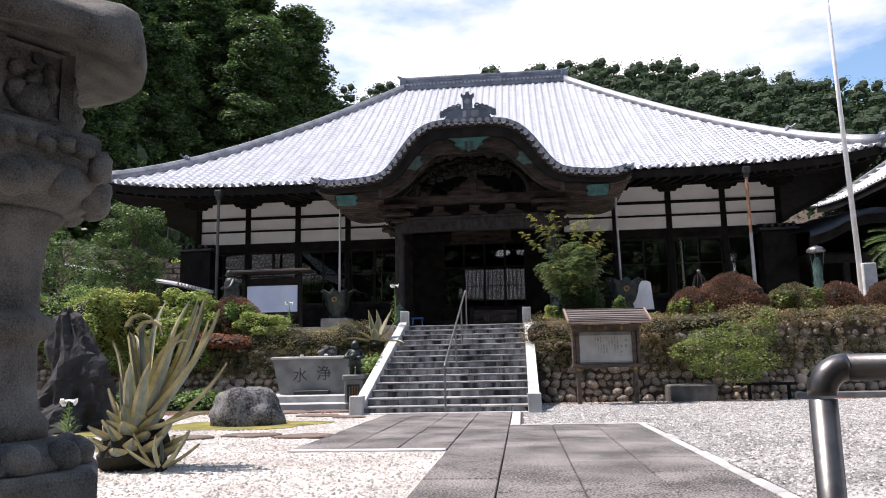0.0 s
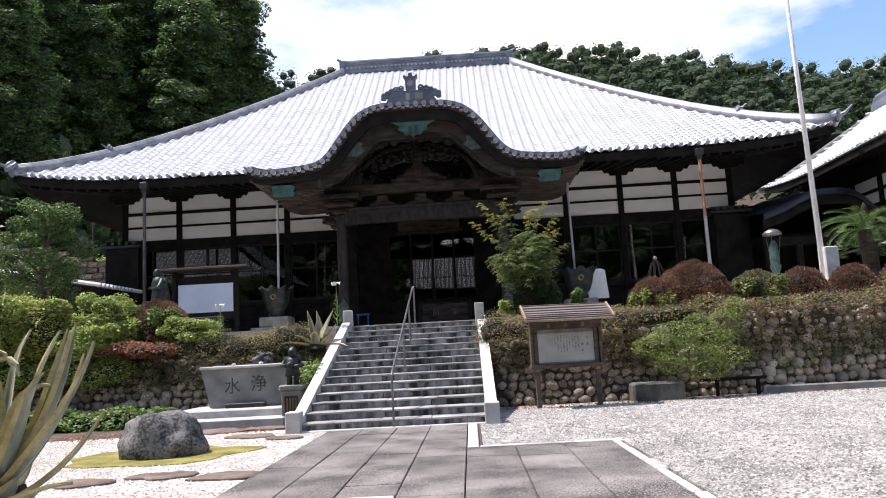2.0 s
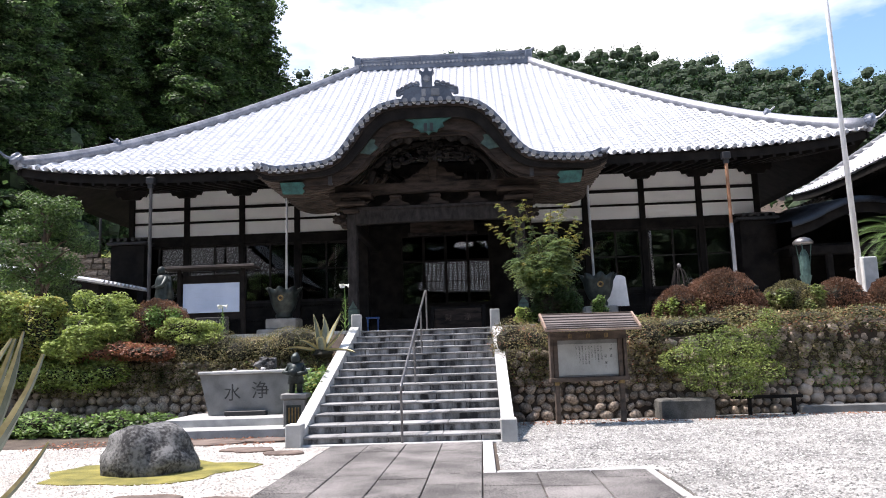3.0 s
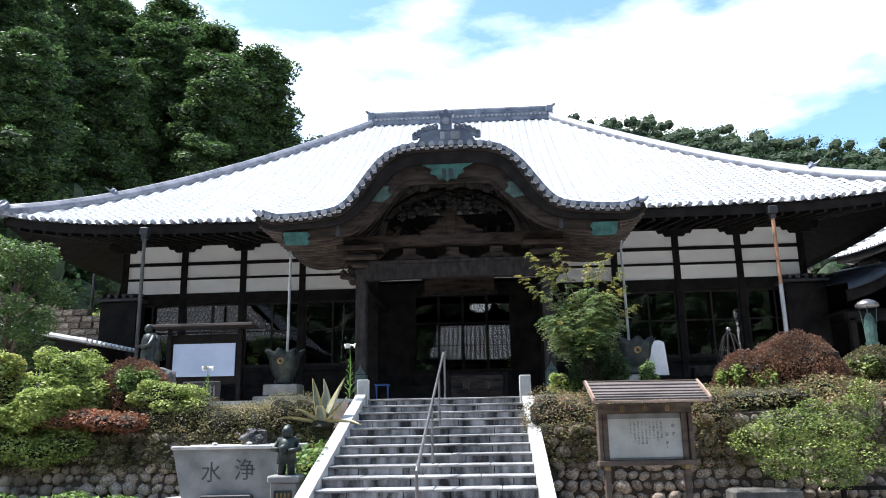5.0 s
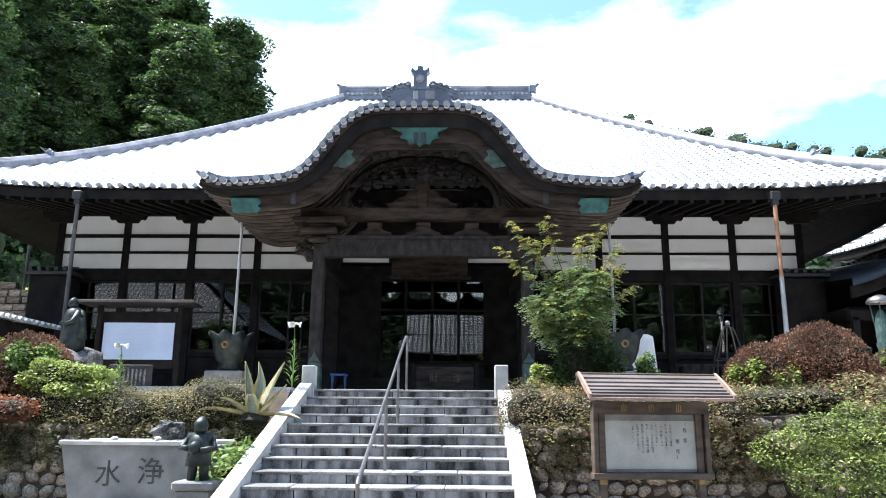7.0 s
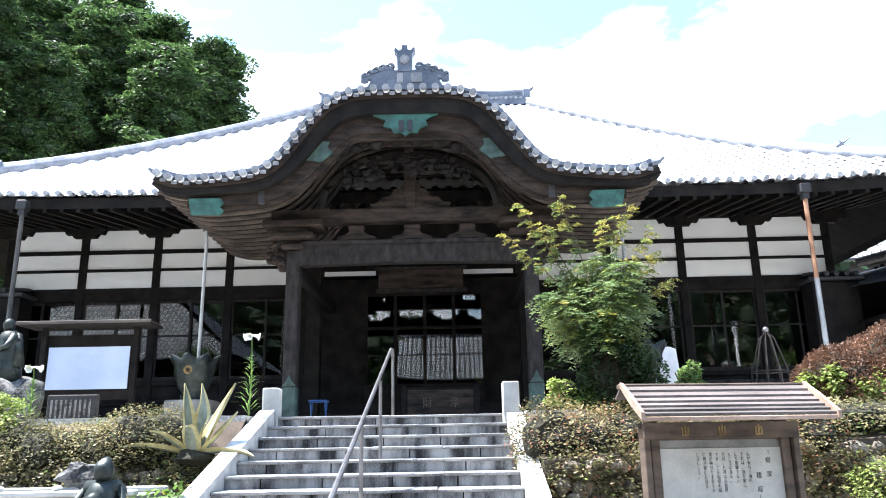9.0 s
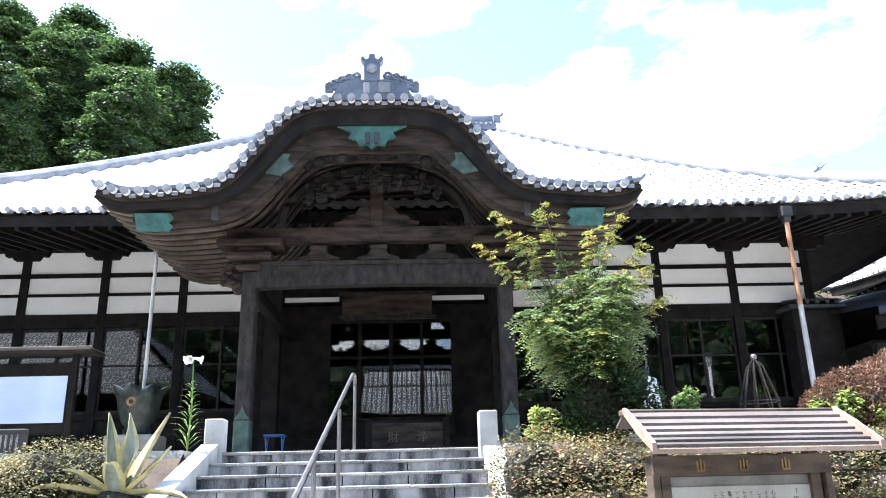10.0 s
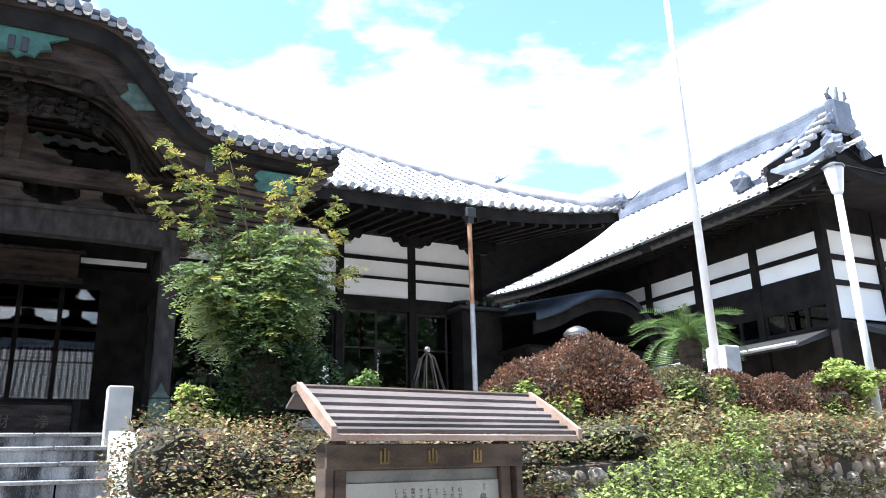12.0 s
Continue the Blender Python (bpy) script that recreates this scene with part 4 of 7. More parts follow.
m = Mesh().loft([[(x, 7.25, EZ + 0.4 * max(0, 1 - (x - EX) / 2) ** 2 - 0.02), (x, 7.25, EZ + 0.3 * max(0, 1 - (x - EX) / 2) ** 2 - 0.3), (x, 9.0, EZ - 0.05), (x, 9.0, EZ + 0.5)] for x in (EX + 0.05, 15.8, 17, 19, 21, 23)], closed=False)
part("gable_eave", m, TIMBER, wing)
for i in range(46):
    y = 7.6 + i * 0.36
    part("rafter", Mesh().loft([[(EX + 0.15, y - 0.045, EZ - 0.32), (EX + 0.15, y + 0.045, EZ - 0.32), (EX + 0.15, y + 0.045, EZ - 0.22), (EX + 0.15, y - 0.045, EZ - 0.22)], [(16.6, y - 0.045, EZ + 0.0), (16.6, y + 0.045, EZ + 0.0), (16.6, y + 0.045, EZ + 0.1), (16.6, y - 0.045, EZ + 0.1)]]), TIMBER, wing)
# ridge with end ornament
m = Mesh()
for hw, z0, z1 in ((0.34, -0.2, 0.12), (0.26, 0.12, 0.26), (0.22, 0.26, 0.4)):
    m.box(GX - hw, GX + hw, GY0 - 0.1, GY1, GZ + z0, GZ + z1 - 0.015, 0.01)
m.tube([(GX, GY0 - 0.25, GZ + 0.44), (GX, GY1, GZ + 0.44)], 0.11, 8)
part("ridge", m, TILE_DARK, wing, "stacked grey ridge tiles")
m = Mesh().box(GX - 0.4, GX + 0.4, GY0 - 0.4, GY0 - 0.1, GZ - 0.5, GZ + 0.45, 0.08)
for sgn in (-1, 1):
    m.tube([(GX + sgn * 0.25, GY0 - 0.25, GZ + 0.4), (GX + sgn * 0.38, GY0 - 0.25, GZ + 0.6), (GX + sgn * 0.3, GY0 - 0.3, GZ + 0.78)], 0.09, 6, 0.03)
    for k in range(5):
        m.blob((GX + sgn * (0.4 + 0.13 * k), GY0 - 0.25, GZ - 0.15 - 0.28 * k), (0.16, 0.12, 0.17), k, 0.5, 7, 5)
m.tube([(GX, GY0 - 0.25, GZ + 0.4), (GX, GY0 - 0.3, GZ + 0.85)], 0.08, 6, 0.04)
part("ridge_ornament", m, TILE_DARK, wing, "dark ornamental gargoyle tile")
# descending ridges on the slope and at the gable verge
m = Mesh()
for r, h in ((0.17, 0.12), (0.12, 0.24)):
    m.tube([(GX + (EX - GX) * (1 - u), GY0 + 0.25 + 1.15 * 0, wing_z(u, 11) + h) for u in (1, 0.85, 0.7, 0.55, 0.42, 0.36)], r, 8)
    m.tube([(GX + (EX - GX) * (1 - u), y, wing_z(u, 11) + h) for u, y in ((0.36, 10.25), (0.30, 10.9), (0.22, 11.4), (0.12, 11.7))][:2], r, 8)
m.blob((16.1, 10.6, wing_z(0.27, 11) + 0.3), (0.22, 0.25, 0.28), 2, 0.5)
part("descending_ridge", m, TILE_DARK, wing)
m = Mesh()
for r, h in ((0.15, 0.1), (0.1, 0.2)):
    m.tube([(EX + 0.05, 7.3, wing_z(0, 7.3) + h), (15.6, 8.2, wing_z(0.14, 8.2) + h), (16.4, 9.9, wing_z(0.33, 10) + h)], r, 8)
m.blob((EX + 0.1, 7.3, wing_z(0, 7.3) + 0.25), (0.2, 0.2, 0.2), 8, 0.5)
part("corner_ridge", m, TILE_DARK, wing)
for k in range(9):
    f = k / 8
    part("verge_tile", Mesh().tube([(GX - 0.3 - 2.6 * f, GY0 - 0.35, wing_z(1 - f * 0.66, 12) + 0.06), (GX - 0.3 - 2.6 * f, GY0 + 0.1, wing_z(1 - f * 0.66, 12) + 0.06)], 0.085, 10), TILE_END, wing)
q = [(GX - 2.9, EZ + 1.0), (GX, GZ - 0.25), (GX + 2.9, EZ + 1.0)]
part("gable_wall", Mesh().prism(q, GY0 + 0.1, GY0 + 0.25), TIMBER, wing)
part("gable_board", Mesh().prism([(GX - 3.0, EZ + 1.15), (GX, GZ - 0.1), (GX + 3.0, EZ + 1.15), (GX + 3.0, EZ + 0.9), (GX, GZ - 0.45), (GX - 3.0, EZ + 0.9)], GY0 - 0.15, GY0 - 0.02), TIMBER, wing)
# walls: the long side and the gable end
WX = 16.5
YS = [8.95, 10.9, 12.85, 14.8, 16.75, 18.7, 20.65]
for y in YS:
    part("post", Mesh().box(WX - 0.1, WX + 0.1, y - 0.1, y + 0.1, TERRACE, EZ + 0.3, 0.01), TIMBER, wing)
for z0, z1 in ((4.25, 4.4), (4.86, 5.66), (6.06, 6.18), (6.60, 7.3), (TERRACE, 2.3)):
    part("rail", Mesh().box(WX - 0.05, WX + 0.07, YS[0], YS[-1], z0, z1, 0.006), TIMBER, wing)
for a, b in zip(YS, YS[1:]):
    for z0, z1, mt in ((5.66, 6.06, PLASTER), (6.18, 6.60, PLASTER), (2.3, 4.25, TIMBER)):
        part("plaster_panel" if mt is PLASTER else "boarding", Mesh().box(WX + 0.0, WX + 0.05, a + 0.1, b - 0.1, z0, z1), mt, wing)
    for k in range(3):
        c, d = a + 0.1 + k * (b - a - 0.2) / 3, a + 0.1 + (k + 1) * (b - a - 0.2) / 3
        f = part("clerestory", Mesh().box(WX - 0.03, WX + 0.02, c, c + 0.05, 4.4, 4.86).box(WX - 0.03, WX + 0.02, d - 0.05, d, 4.4, 4.86), TIMBER, wing)
        part("pane", Mesh().box(WX + 0.0, WX + 0.01, c + 0.05, d - 0.05, 4.4, 4.86), GLASS, f)
XW = [16.6, 18.4, 20.2, 22.0]
for x in XW[1:]:
    part("post", Mesh().box(x - 0.1, x + 0.1, 8.85, 9.05, TERRACE, EZ + 0.3, 0.01), TIMBER, wing)
for a, b in zip(XW, XW[1:]):
    for z0, z1 in ((4.55, 5.3), (5.42, 5.9), (6.02, 6.62)):
        part("plaster_panel", Mesh().box(a + 0.1, b - 0.1, 8.95, 9.0, z0, z1), PLASTER, wing)
    part("boarding", Mesh().box(a, b, 8.94, 9.0, TERRACE, 4.5), TIMBER, wing)
for z0, z1 in ((5.3, 5.42), (5.9, 6.02), (6.62, 7.3)):
    part("rail", Mesh().box(16.6, 22, 8.88, 8.99, z0, z1, 0.006), TIMBER, wing)
part("canopy", Mesh().loft([[(17.0, 8.9, 4.45), (17.0, 7.6, 3.9), (17.0, 7.6, 3.82), (17.0, 8.9, 4.3)], [(23, 8.9, 4.45), (23, 7.6, 3.9), (23, 7.6, 3.82), (23, 8.9, 4.3)]]), LEDGE, wing, "dark lean-to canopy")
part("pent_roof", Mesh().loft([[(16.45, y, 4.3), (15.35, y, 3.92), (15.35, y, 3.84), (16.45, y, 4.15)] for y in (9.1, 20.6)]), LEDGE, wing, "dark pent roof below the clerestory")
part("gutter", Mesh().tube([(15.32, 9.1, 3.93), (15.32, 20.6, 3.93)], 0.045, 8), PIPE, wing)
part("back_wall", Mesh().box(22, 22.2, 9, 21, TERRACE, EZ).box(16.6, 22, 20.8, 21, TERRACE, EZ), TIMBER, wing)
m = Mesh()
for k in range(15):
    u = k / 14
    x, y, z = GX + (EX - GX) * (1 - u), FAR_Y + (GY1 - FAR_Y) * u, wing_z(u, FAR_Y - 2.4 * u)
    m.tube([(x - 0.12, y + 0.12, z + 0.04), (x + 0.15, y - 0.1, z + 0.05)], 0.085, 8)
part("verge_tile", m, TILE_END, wing, kind="stuff")
part("back_slope", Mesh().loft([[(EX, FAR_Y, EZ + 0.25), (2 * GX - EX, FAR_Y, EZ + 0.25)], [(GX - 0.01, GY1, GZ), (GX + 0.01, GY1, GZ)]], closed=False), TILE, wing)

# small roofed passage between the hall and the wing
link = thing("link_porch", "small dark roofed passage with a curved gable", "passage", kind="structure")


def arch(x):
    if x < 0:
        return 5.3 + 0.35 * min(1.0, (x + 2.3) / 1.2) * (1 if x > -2.3 else 0) + 0.42 * math.exp(-((abs(x) / 1.0) ** 2.5))
    return 5.0 + 1.07 * math.exp(-((x / 1.5) ** 4))


xs = [-2.3 + 4.4 * i / 40 for i in range(41)]
LX, LY = 14.15, 13.9
up = [(LX + x, arch(x)) for x in xs]
lo = [(LX + x, arch(x) - 0.22) for x in reversed(xs)]
m = Mesh()
for k in range(40):
    a, b = up[k], up[k + 1]
    m.add([(a[0], LY, a[1]), (b[0], LY, b[1]), (b[0], 18.5, b[1] + 0.5), (a[0], 18.5, a[1] + 0.5), (a[0], LY, a[1] - 0.22), (b[0], LY, b[1] - 0.22)], [(0, 1, 2, 3), (4, 5, 1, 0)])
part("roof", m, SHEET, link, "dark copper sheet roof", smooth=True)
part("barge_board", Mesh().prism([(LX + x, arch(x) - 0.2) for x in xs] + [(LX + x, arch(x) - 0.55) for x in reversed(xs)], LY + 0.12, LY + 0.2), TIMBER, link)
part("front_beam", Mesh().box(11.95, 16.4, LY + 0.5, LY + 0.75, 4.2, 4.5, 0.02), TIMBER, link)
for x in (12.1, 13.2, 15.4, 16.3):
    part("post", Mesh().box(x - 0.1, x + 0.1, LY + 0.5, LY + 0.7, TERRACE, 4.3, 0.02), TIMBER, link)
part("back_wall", Mesh().box(11.95, 16.5, 17.5, 17.7, TERRACE, 6.2), TIMBER, link)
part("soffit", Mesh().box(12.0, 16.4, LY + 0.7, 17.5, 4.5, 4.6), TIMBER, link)
# side bay beside the hall's right corner with a row of tile ends
for sgn, x0 in ((1, 10.9), (-1, -12.5)):
    b = thing("shutter_box", "dark timber shutter box with scalloped tile top", "shutter box", "shutter boxes")
    part("body", Mesh().box(x0, x0 + 1.3, WY - 0.75, WY - 0.07, TERRACE, 5.75, 0.02), TIMBER, b)
    part("cap", Mesh().box(x0 - 0.12, x0 + 1.42, WY - 0.9, WY - 0.07, 5.75, 5.86, 0.02), LEDGE, b)
    for k in range(5):
        part("scallop", Mesh().tube([(x0 + 0.1 + k * 0.27, WY - 0.95, 5.92), (x0 + 0.1 + k * 0.27, WY - 0.1, 6.08)], 0.07, 8, 0.05), LEDGE, b)

# ---- plants: tools ----


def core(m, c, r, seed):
    """Dark blob that paints the shade inside a dense bush."""
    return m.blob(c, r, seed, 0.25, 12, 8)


def bush(name, label, x, y, z, r, count, size, leaf, seed, lumps=9, group="", dense=True, second=None, category="bush"):
    """A bush of many leaves over stems; r = (rx, ry, rz), z its foot."""
    rg = random.Random(seed)
    t = thing(name, label, category, group, at=(x, y, z))
    cs = []
    for k in range(lumps):
        a, h = rg.uniform(0, 2 * math.pi), rg.random()
        q = math.sqrt(max(0, 1 - (h * 0.9) ** 2)) * rg.uniform(0.4, 1.0)
        f = rg.uniform(0.16, 0.36)
        cs.append((r[0] * q * math.cos(a), r[1] * q * math.sin(a), r[2] * (0.25 + 1.35 * h * 0.85), r[0] * f, r[1] * f, r[2] * f))
    cs.append((0, 0, r[2] * 0.8, r[0] * 0.55, r[1] * 0.55, r[2] * 0.62))
    part("foliage", leaves(Mesh(), cs, count, size, rg, shell=0.55), leaf, t)
    if second:
        part("young_foliage", leaves(Mesh(), rg.sample(cs, max(2, len(cs) // 3)), count // 4, size, rg, shell=0.8, spread=1.08), second, t)
    m = Mesh()
    for k in range(7):
        a = rg.uniform(0, 6.28)
        m.tube([(0.05 * math.cos(a), 0.05 * math.sin(a), -0.08), (0.3 * r[0] * math.cos(a), 0.3 * r[1] * math.sin(a), r[2] * 0.7), (0.6 * r[0] * math.cos(a), 0.6 * r[1] * math.sin(a), r[2] * 1.35)], 0.02, 5, 0.006)
    part("branching", m, TWIG, t, kind="stuff")
    if dense:
        # Added dark blob, so the gaps between leaves read as shade.
        part("shade_core", core(Mesh(), (0, 0, r[2] * 0.85), (r[0] * 0.5, r[1] * 0.5, r[2] * 0.56), seed), CORE, t)
    return t


def domed(name, label, x, y, z, r, count, size, leaf, seed, group="", second=None):
    """A clipped dome of tiny leaves."""
    rg = random.Random(seed)
    t = thing(name, label, "bush", group, at=(x, y, z))
    m = Mesh()
    for part_of in range(1):
        for _ in range(count):
            d = Vector((rg.gauss(0, 1), rg.gauss(0, 1), abs(rg.gauss(0, 1)))).normalized()
            k = rg.uniform(0.86, 1.04) + 0.07 * noise.noise(d * 4 + Vector((seed, 0, 0)))
            p = Vector((d.x * r[0] * k, d.y * r[1] * k, d.z * r[2] * k))
            u = (d * 0.9 + Vector((rg.gauss(0, 0.6), rg.gauss(0, 0.6), rg.gauss(0, 0.6)))).normalized()
            s = u.cross(Vector((rg.gauss(0, 1), rg.gauss(0, 1), rg.gauss(0, 1)))).normalized()
            L = size * rg.uniform(0.6, 1.4)
            m.add([p - u * L * 0.5, p + s * L * 0.25, p + u * L * 0.5, p - s * L * 0.25], [(0, 1, 2, 3)])
    part("foliage", m, leaf, t)
    if second:
        cs = [(r[0] * 0.8 * math.cos(a), r[1] * 0.8 * math.sin(a), r[2] * rg.uniform(0.2, 0.6), r[0] * 0.25, r[1] * 0.25, r[2] * 0.25) for a in (3.6, 4.2, 4.9, 5.5)]
        part("young_foliage", leaves(Mesh(), cs, count // 6, size * 1.6, rg), second, t)
    # Dark blob under the leaf shell paints the dome's inner shade.
    part("shade_core", core(Mesh(), (0, 0, r[2] * 0.42), (r[0] * 0.8, r[1] * 0.8, r[2] * 0.46), seed), CORE, t)
    return t


def hedge(name, label, boxes, count, size, leaf, seed, second=None, inner=0.7):
    """A trailing hedge: leaves over a run of lumps along a bank."""
    rg = random.Random(seed)
    t = thing(name, label, "hedge", kind="stuff")
    part("foliage", leaves(Mesh(), boxes, count, size, rg, shell=0.6), leaf, t)
    if second:
        part("young_foliage", leaves(Mesh(), boxes, count // 8, size, rg, shell=0.7, spread=1.02), second, t)
    if not inner:
        return t
    # Dark blobs paint the shade between the hedge's leaves.
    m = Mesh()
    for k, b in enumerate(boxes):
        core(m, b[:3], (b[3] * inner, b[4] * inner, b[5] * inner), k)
    part("shade_core", m, CORE, t)
    return t


def blade(m, edge, edge_2, path, width, thick=0.012):
    """One fleshy pointed leaf along a path; its two margins are meshes of their own."""
    pts = [Vector(p) for p in path]
    n = len(pts)
    rows = []
    for i, p in enumerate(pts):
        d = (pts[min(i + 1, n - 1)] - pts[max(i - 1, 0)]).normalized()
        s = d.cross(Vector((0, 0, 1)))
        s = s.normalized() if s.length > 1e-4 else Vector((1, 0, 0))
        up = s.cross(d)
        f = i / (n - 1)
        w = width * (0.75 + 1.1 * f - 1.85 * f * f) if f < 0.97 else width * 0.02
        w = max(w, width * 0.03)
        rows.append([p - s * w + up * w * 0.45, p - s * w * 0.58 + up * w * 0.16, p, p + s * w * 0.58 + up * w * 0.16, p + s * w + up * w * 0.45, p + s * w * 0.6 - up * (thick - w * 0.12), p - up * thick * 1.6, p - s * w * 0.6 - up * (thick - w * 0.12)])
    for i in range(n - 1):
        a, b = rows[i], rows[i + 1]
        for j in range(8):
            k = (j + 1) % 8
            tgt = edge if j in (0, 7) else edge_2 if j in (3, 4) else m
            tgt.add([a[j], a[k], b[k], b[j]], [(0, 1, 2, 3)])


def agave(name, label, x, y, z, specs, seed, width, rise=0.1, stubs=0):
    """Leaves are (azimuth, lean, length, bend upwards, curl at the tip, width)."""
    t = thing(name, label, "agave plant", at=(x, y, z))
    rg = random.Random(seed)
    leaves_of = [(sp, 0.06, rise * rg.uniform(0.8, 1.05)) for sp in specs]
    for k in range(stubs):
        f = (k + 0.5) / stubs
        leaves_of.append(((k * 137.5, rg.uniform(5, 25) + 25 * f, rg.uniform(0.20, 0.30), rg.uniform(15, 45), 0, rg.uniform(1.1, 1.5)), 0.24 - 0.17 * f, 0.08 + (rise - 0.05) * f))
    for (az, lean, length, up, curl, w), px, pz in leaves_of:
        m = Mesh()
        e, e2 = Mesh(), Mesh()
        ca, sa = math.cos(radians(az)), math.sin(radians(az))
        path, ang, n = [], radians(lean), 14
        step = length / n
        wob, turn = rg.uniform(-0.05, 0.05) * length, rg.uniform(0.15, 0.35)
        for i in range(n + 1):
            sw = wob * math.sin(i * turn)
            path.append((px * ca - sw * sa, px * sa + sw * ca, pz))
            px += math.cos(ang) * step
            pz += math.sin(ang) * step
            ang += radians(up) / n
            if i > 0.6 * n:
                ang -= radians(curl) / (0.4 * n)
        blade(m, e, e2, path, width * w)
        lf = part("leaf", m, AGAVE, t, smooth=True)
        part("leaf_margin", e, AGAVE_EDGE, lf, "pale yellow leaf margin", smooth=True)
        part("leaf_margin", e2, AGAVE_EDGE, lf, "pale yellow leaf margin", smooth=True)
    part("stem", Mesh().blob((0, 0, 0.5 * rise), ((0.3 if stubs else 2 * width), (0.3 if stubs else 2 * width), 0.6 * rise + 0.03), seed, 0.4, 14, 9), CORE, t)
    return t


# ---- forecourt things ----
spec = ((0, 99, 1.5, 4, 230, 0.95), (355, 91, 1.4, 3, 235, 1.1), (180, 80, 0.9, 0, 20, 0.6), (0, 48, 1.5, 34, 0, 1.05), (350, 34, 1.5, 44, 0, 1.05), (10, 56, 1.4, 28, 10, 0.95), (30, 60, 1.45, 22, 10, 0.8),
        (60, 66, 1.45, 14, 25, 0.8), (80, 74, 1.4, 8, 40, 0.7), (340, 62, 1.15, 14, 110, 1.1), (330, 50, 1.2, 24, 60, 1.1), (345, 16, 1.3, 38, 0, 0.5), (330, 6, 1.1, 16, 20, 0.5), (310, 45, 0.9, 25, 30, 1.0),
        (290, 60, 0.8, 15, 60, 1.0), (20, 44, 1.3, 36, 0, 0.9), (120, 72, 1.2, 8, 80, 0.7), (250, 72, 0.6, 10, 0, 0.9), (200, 58, 0.5, 20, 0, 0.8))
agave("agave", "large variegated agave with curling grey-green leaves", -1.98, -7.15, 0.0, [(a, b, c * 0.87, d, e, f) for a, b, c, d, e, f in spec], 5, 0.07, 0.36, 40)
agave("agave", "small variegated agave pup beside the large one", -1.62, -7.36, 0.0, [(k * 40, 25 + 25 * (k % 2), 0.33, 20, 0, 1) for k in range(10)], 6, 0.024, 0.05)
agave("agave", "yellow-edged variegated agave growing beside the stairs", -1.93, 4.05, 1.34, [(150, 76, 0.8, 4, 0, 1), (85, 85, 0.78, 2, 0, 1), (35, 62, 0.86, 6, 0, 1), (185, 14, 0.72, -8, 20, 1.1), (345, 6, 0.7, -18, 10, 1), (275, 52, 0.5, -16, 70, 1), (20, 46, 0.6, 10, 0, 0.8), (215, 36, 0.5, -6, 30, 0.9), (120, 64, 0.5, 8, 0, 0.8)], 7, 0.105)

m = Mesh().blob((0, 0, 0.15), (0.58, 0.5, 0.46), 12, 0.26, 28, 18)
o = solid("boulder", m, ROCK, "large rounded grey boulder sitting on moss", "boulder", smooth=True)
o.location = (-2.75, -2.25, 0.0)


def patch(name, label, material, cx, cy, rx, ry, h, seed, category, kind=""):
    pts = []
    for i in range(22):
        a = 2 * math.pi * i / 22
        k = 1 + 0.5 * noise.noise(Vector((math.cos(a) * 1.6, math.sin(a) * 1.6, seed * 1.37)))
        pts.append((cx + rx * k * math.cos(a), cy + ry * k * math.sin(a)))
    mm = Mesh()
    mm.loft([[(x, y, -0.04) for x, y in pts], [(x, y, h * 0.6) for x, y in pts], [(cx + (x - cx) * 0.88, cy + (y - cy) * 0.88, h) for x, y in pts]])
    return solid(name, mm, material, label, category, kind)


patch("moss_patch", "yellow-green moss patch around the boulder", MOSS, -2.75, -2.1, 1.15, 0.85, 0.018, 2, "moss", "stuff")
patch("moss_patch", "yellow-green moss patch beside the dark rock", MOSS, -4.9, -3.6, 0.9, 0.6, 0.018, 5, "moss", "stuff")
for k, (x, y, r) in enumerate(((-1.95, -4.15, 0.36), (-1.2, -4.35, 0.36), (-2.75, -4.4, 0.33), (-2.1, -0.35, 0.42), (-1.45, -0.85, 0.3), (-3.1, 0.75, 0.55), (-2.2, 0.9, 0.4), (-2.05, -8.6, 0.5))):
    tagged(patch("stepping_stone", "flat brown stepping stone set in pale gravel", BROWN_STONE, x, y, r, r * 0.62, 0.035, k + 9, "stepping stone"), group="stepping stones")
rings = []
for k in range(29):
    h = 1.85 * k / 28
    w = (0.62 - 0.26 * h) * (1.0 if k < 27 else 0.5)
    ring = []
    for i in range(30):
        a = 2 * math.pi * i / 30
        d = Vector((math.cos(a), math.sin(a), h * 0.9))
        q = w * (1 + 0.55 * noise.noise(d * 1.6 + Vector((3, 1, 0))) + 0.28 * noise.noise(d * 4.5) + 0.12 * noise.noise(d * 11))
        ring.append((q * d.x + 0.12 * math.sin(2.2 * h), q * d.y * 0.9, h - 0.05 + 0.1 * noise.noise(d * 3)))
    rings.append(ring)
o = solid("standing_rock", Mesh().loft(rings), ROCK_DARK, "tall jagged dark standing rock in the garden", "rock")
o.location = (-5.2, -3.0, 0)

# stone lantern at the gate
LX0, LY0 = -1.72, -9.5
lan = thing("stone_lantern", "tall weathered grey stone lantern by the path", "stone lantern", at=(LX0, LY0, 0))
part("plinth", Mesh().lathe([(0.74, -0.02), (0.76, 0.02), (0.76, 0.26), (0.72, 0.30)], n=6, twist=0.0), LANTERN, lan)
lotus = part("lotus_base", Mesh().lathe([(0.56, 0.29), (0.58, 0.33), (0.50, 0.43), (0.40, 0.47)], n=24), LANTERN, lan, "carved lotus petal base", smooth=True)
for k in range(12):
    a = k * math.pi / 6
    m = Mesh().blob((0.53 * math.cos(a), 0.53 * math.sin(a), 0.37), (0.105, 0.105, 0.1), k, 0.1, 12, 9)
    part("petal", m, LANTERN, lotus, smooth=True)
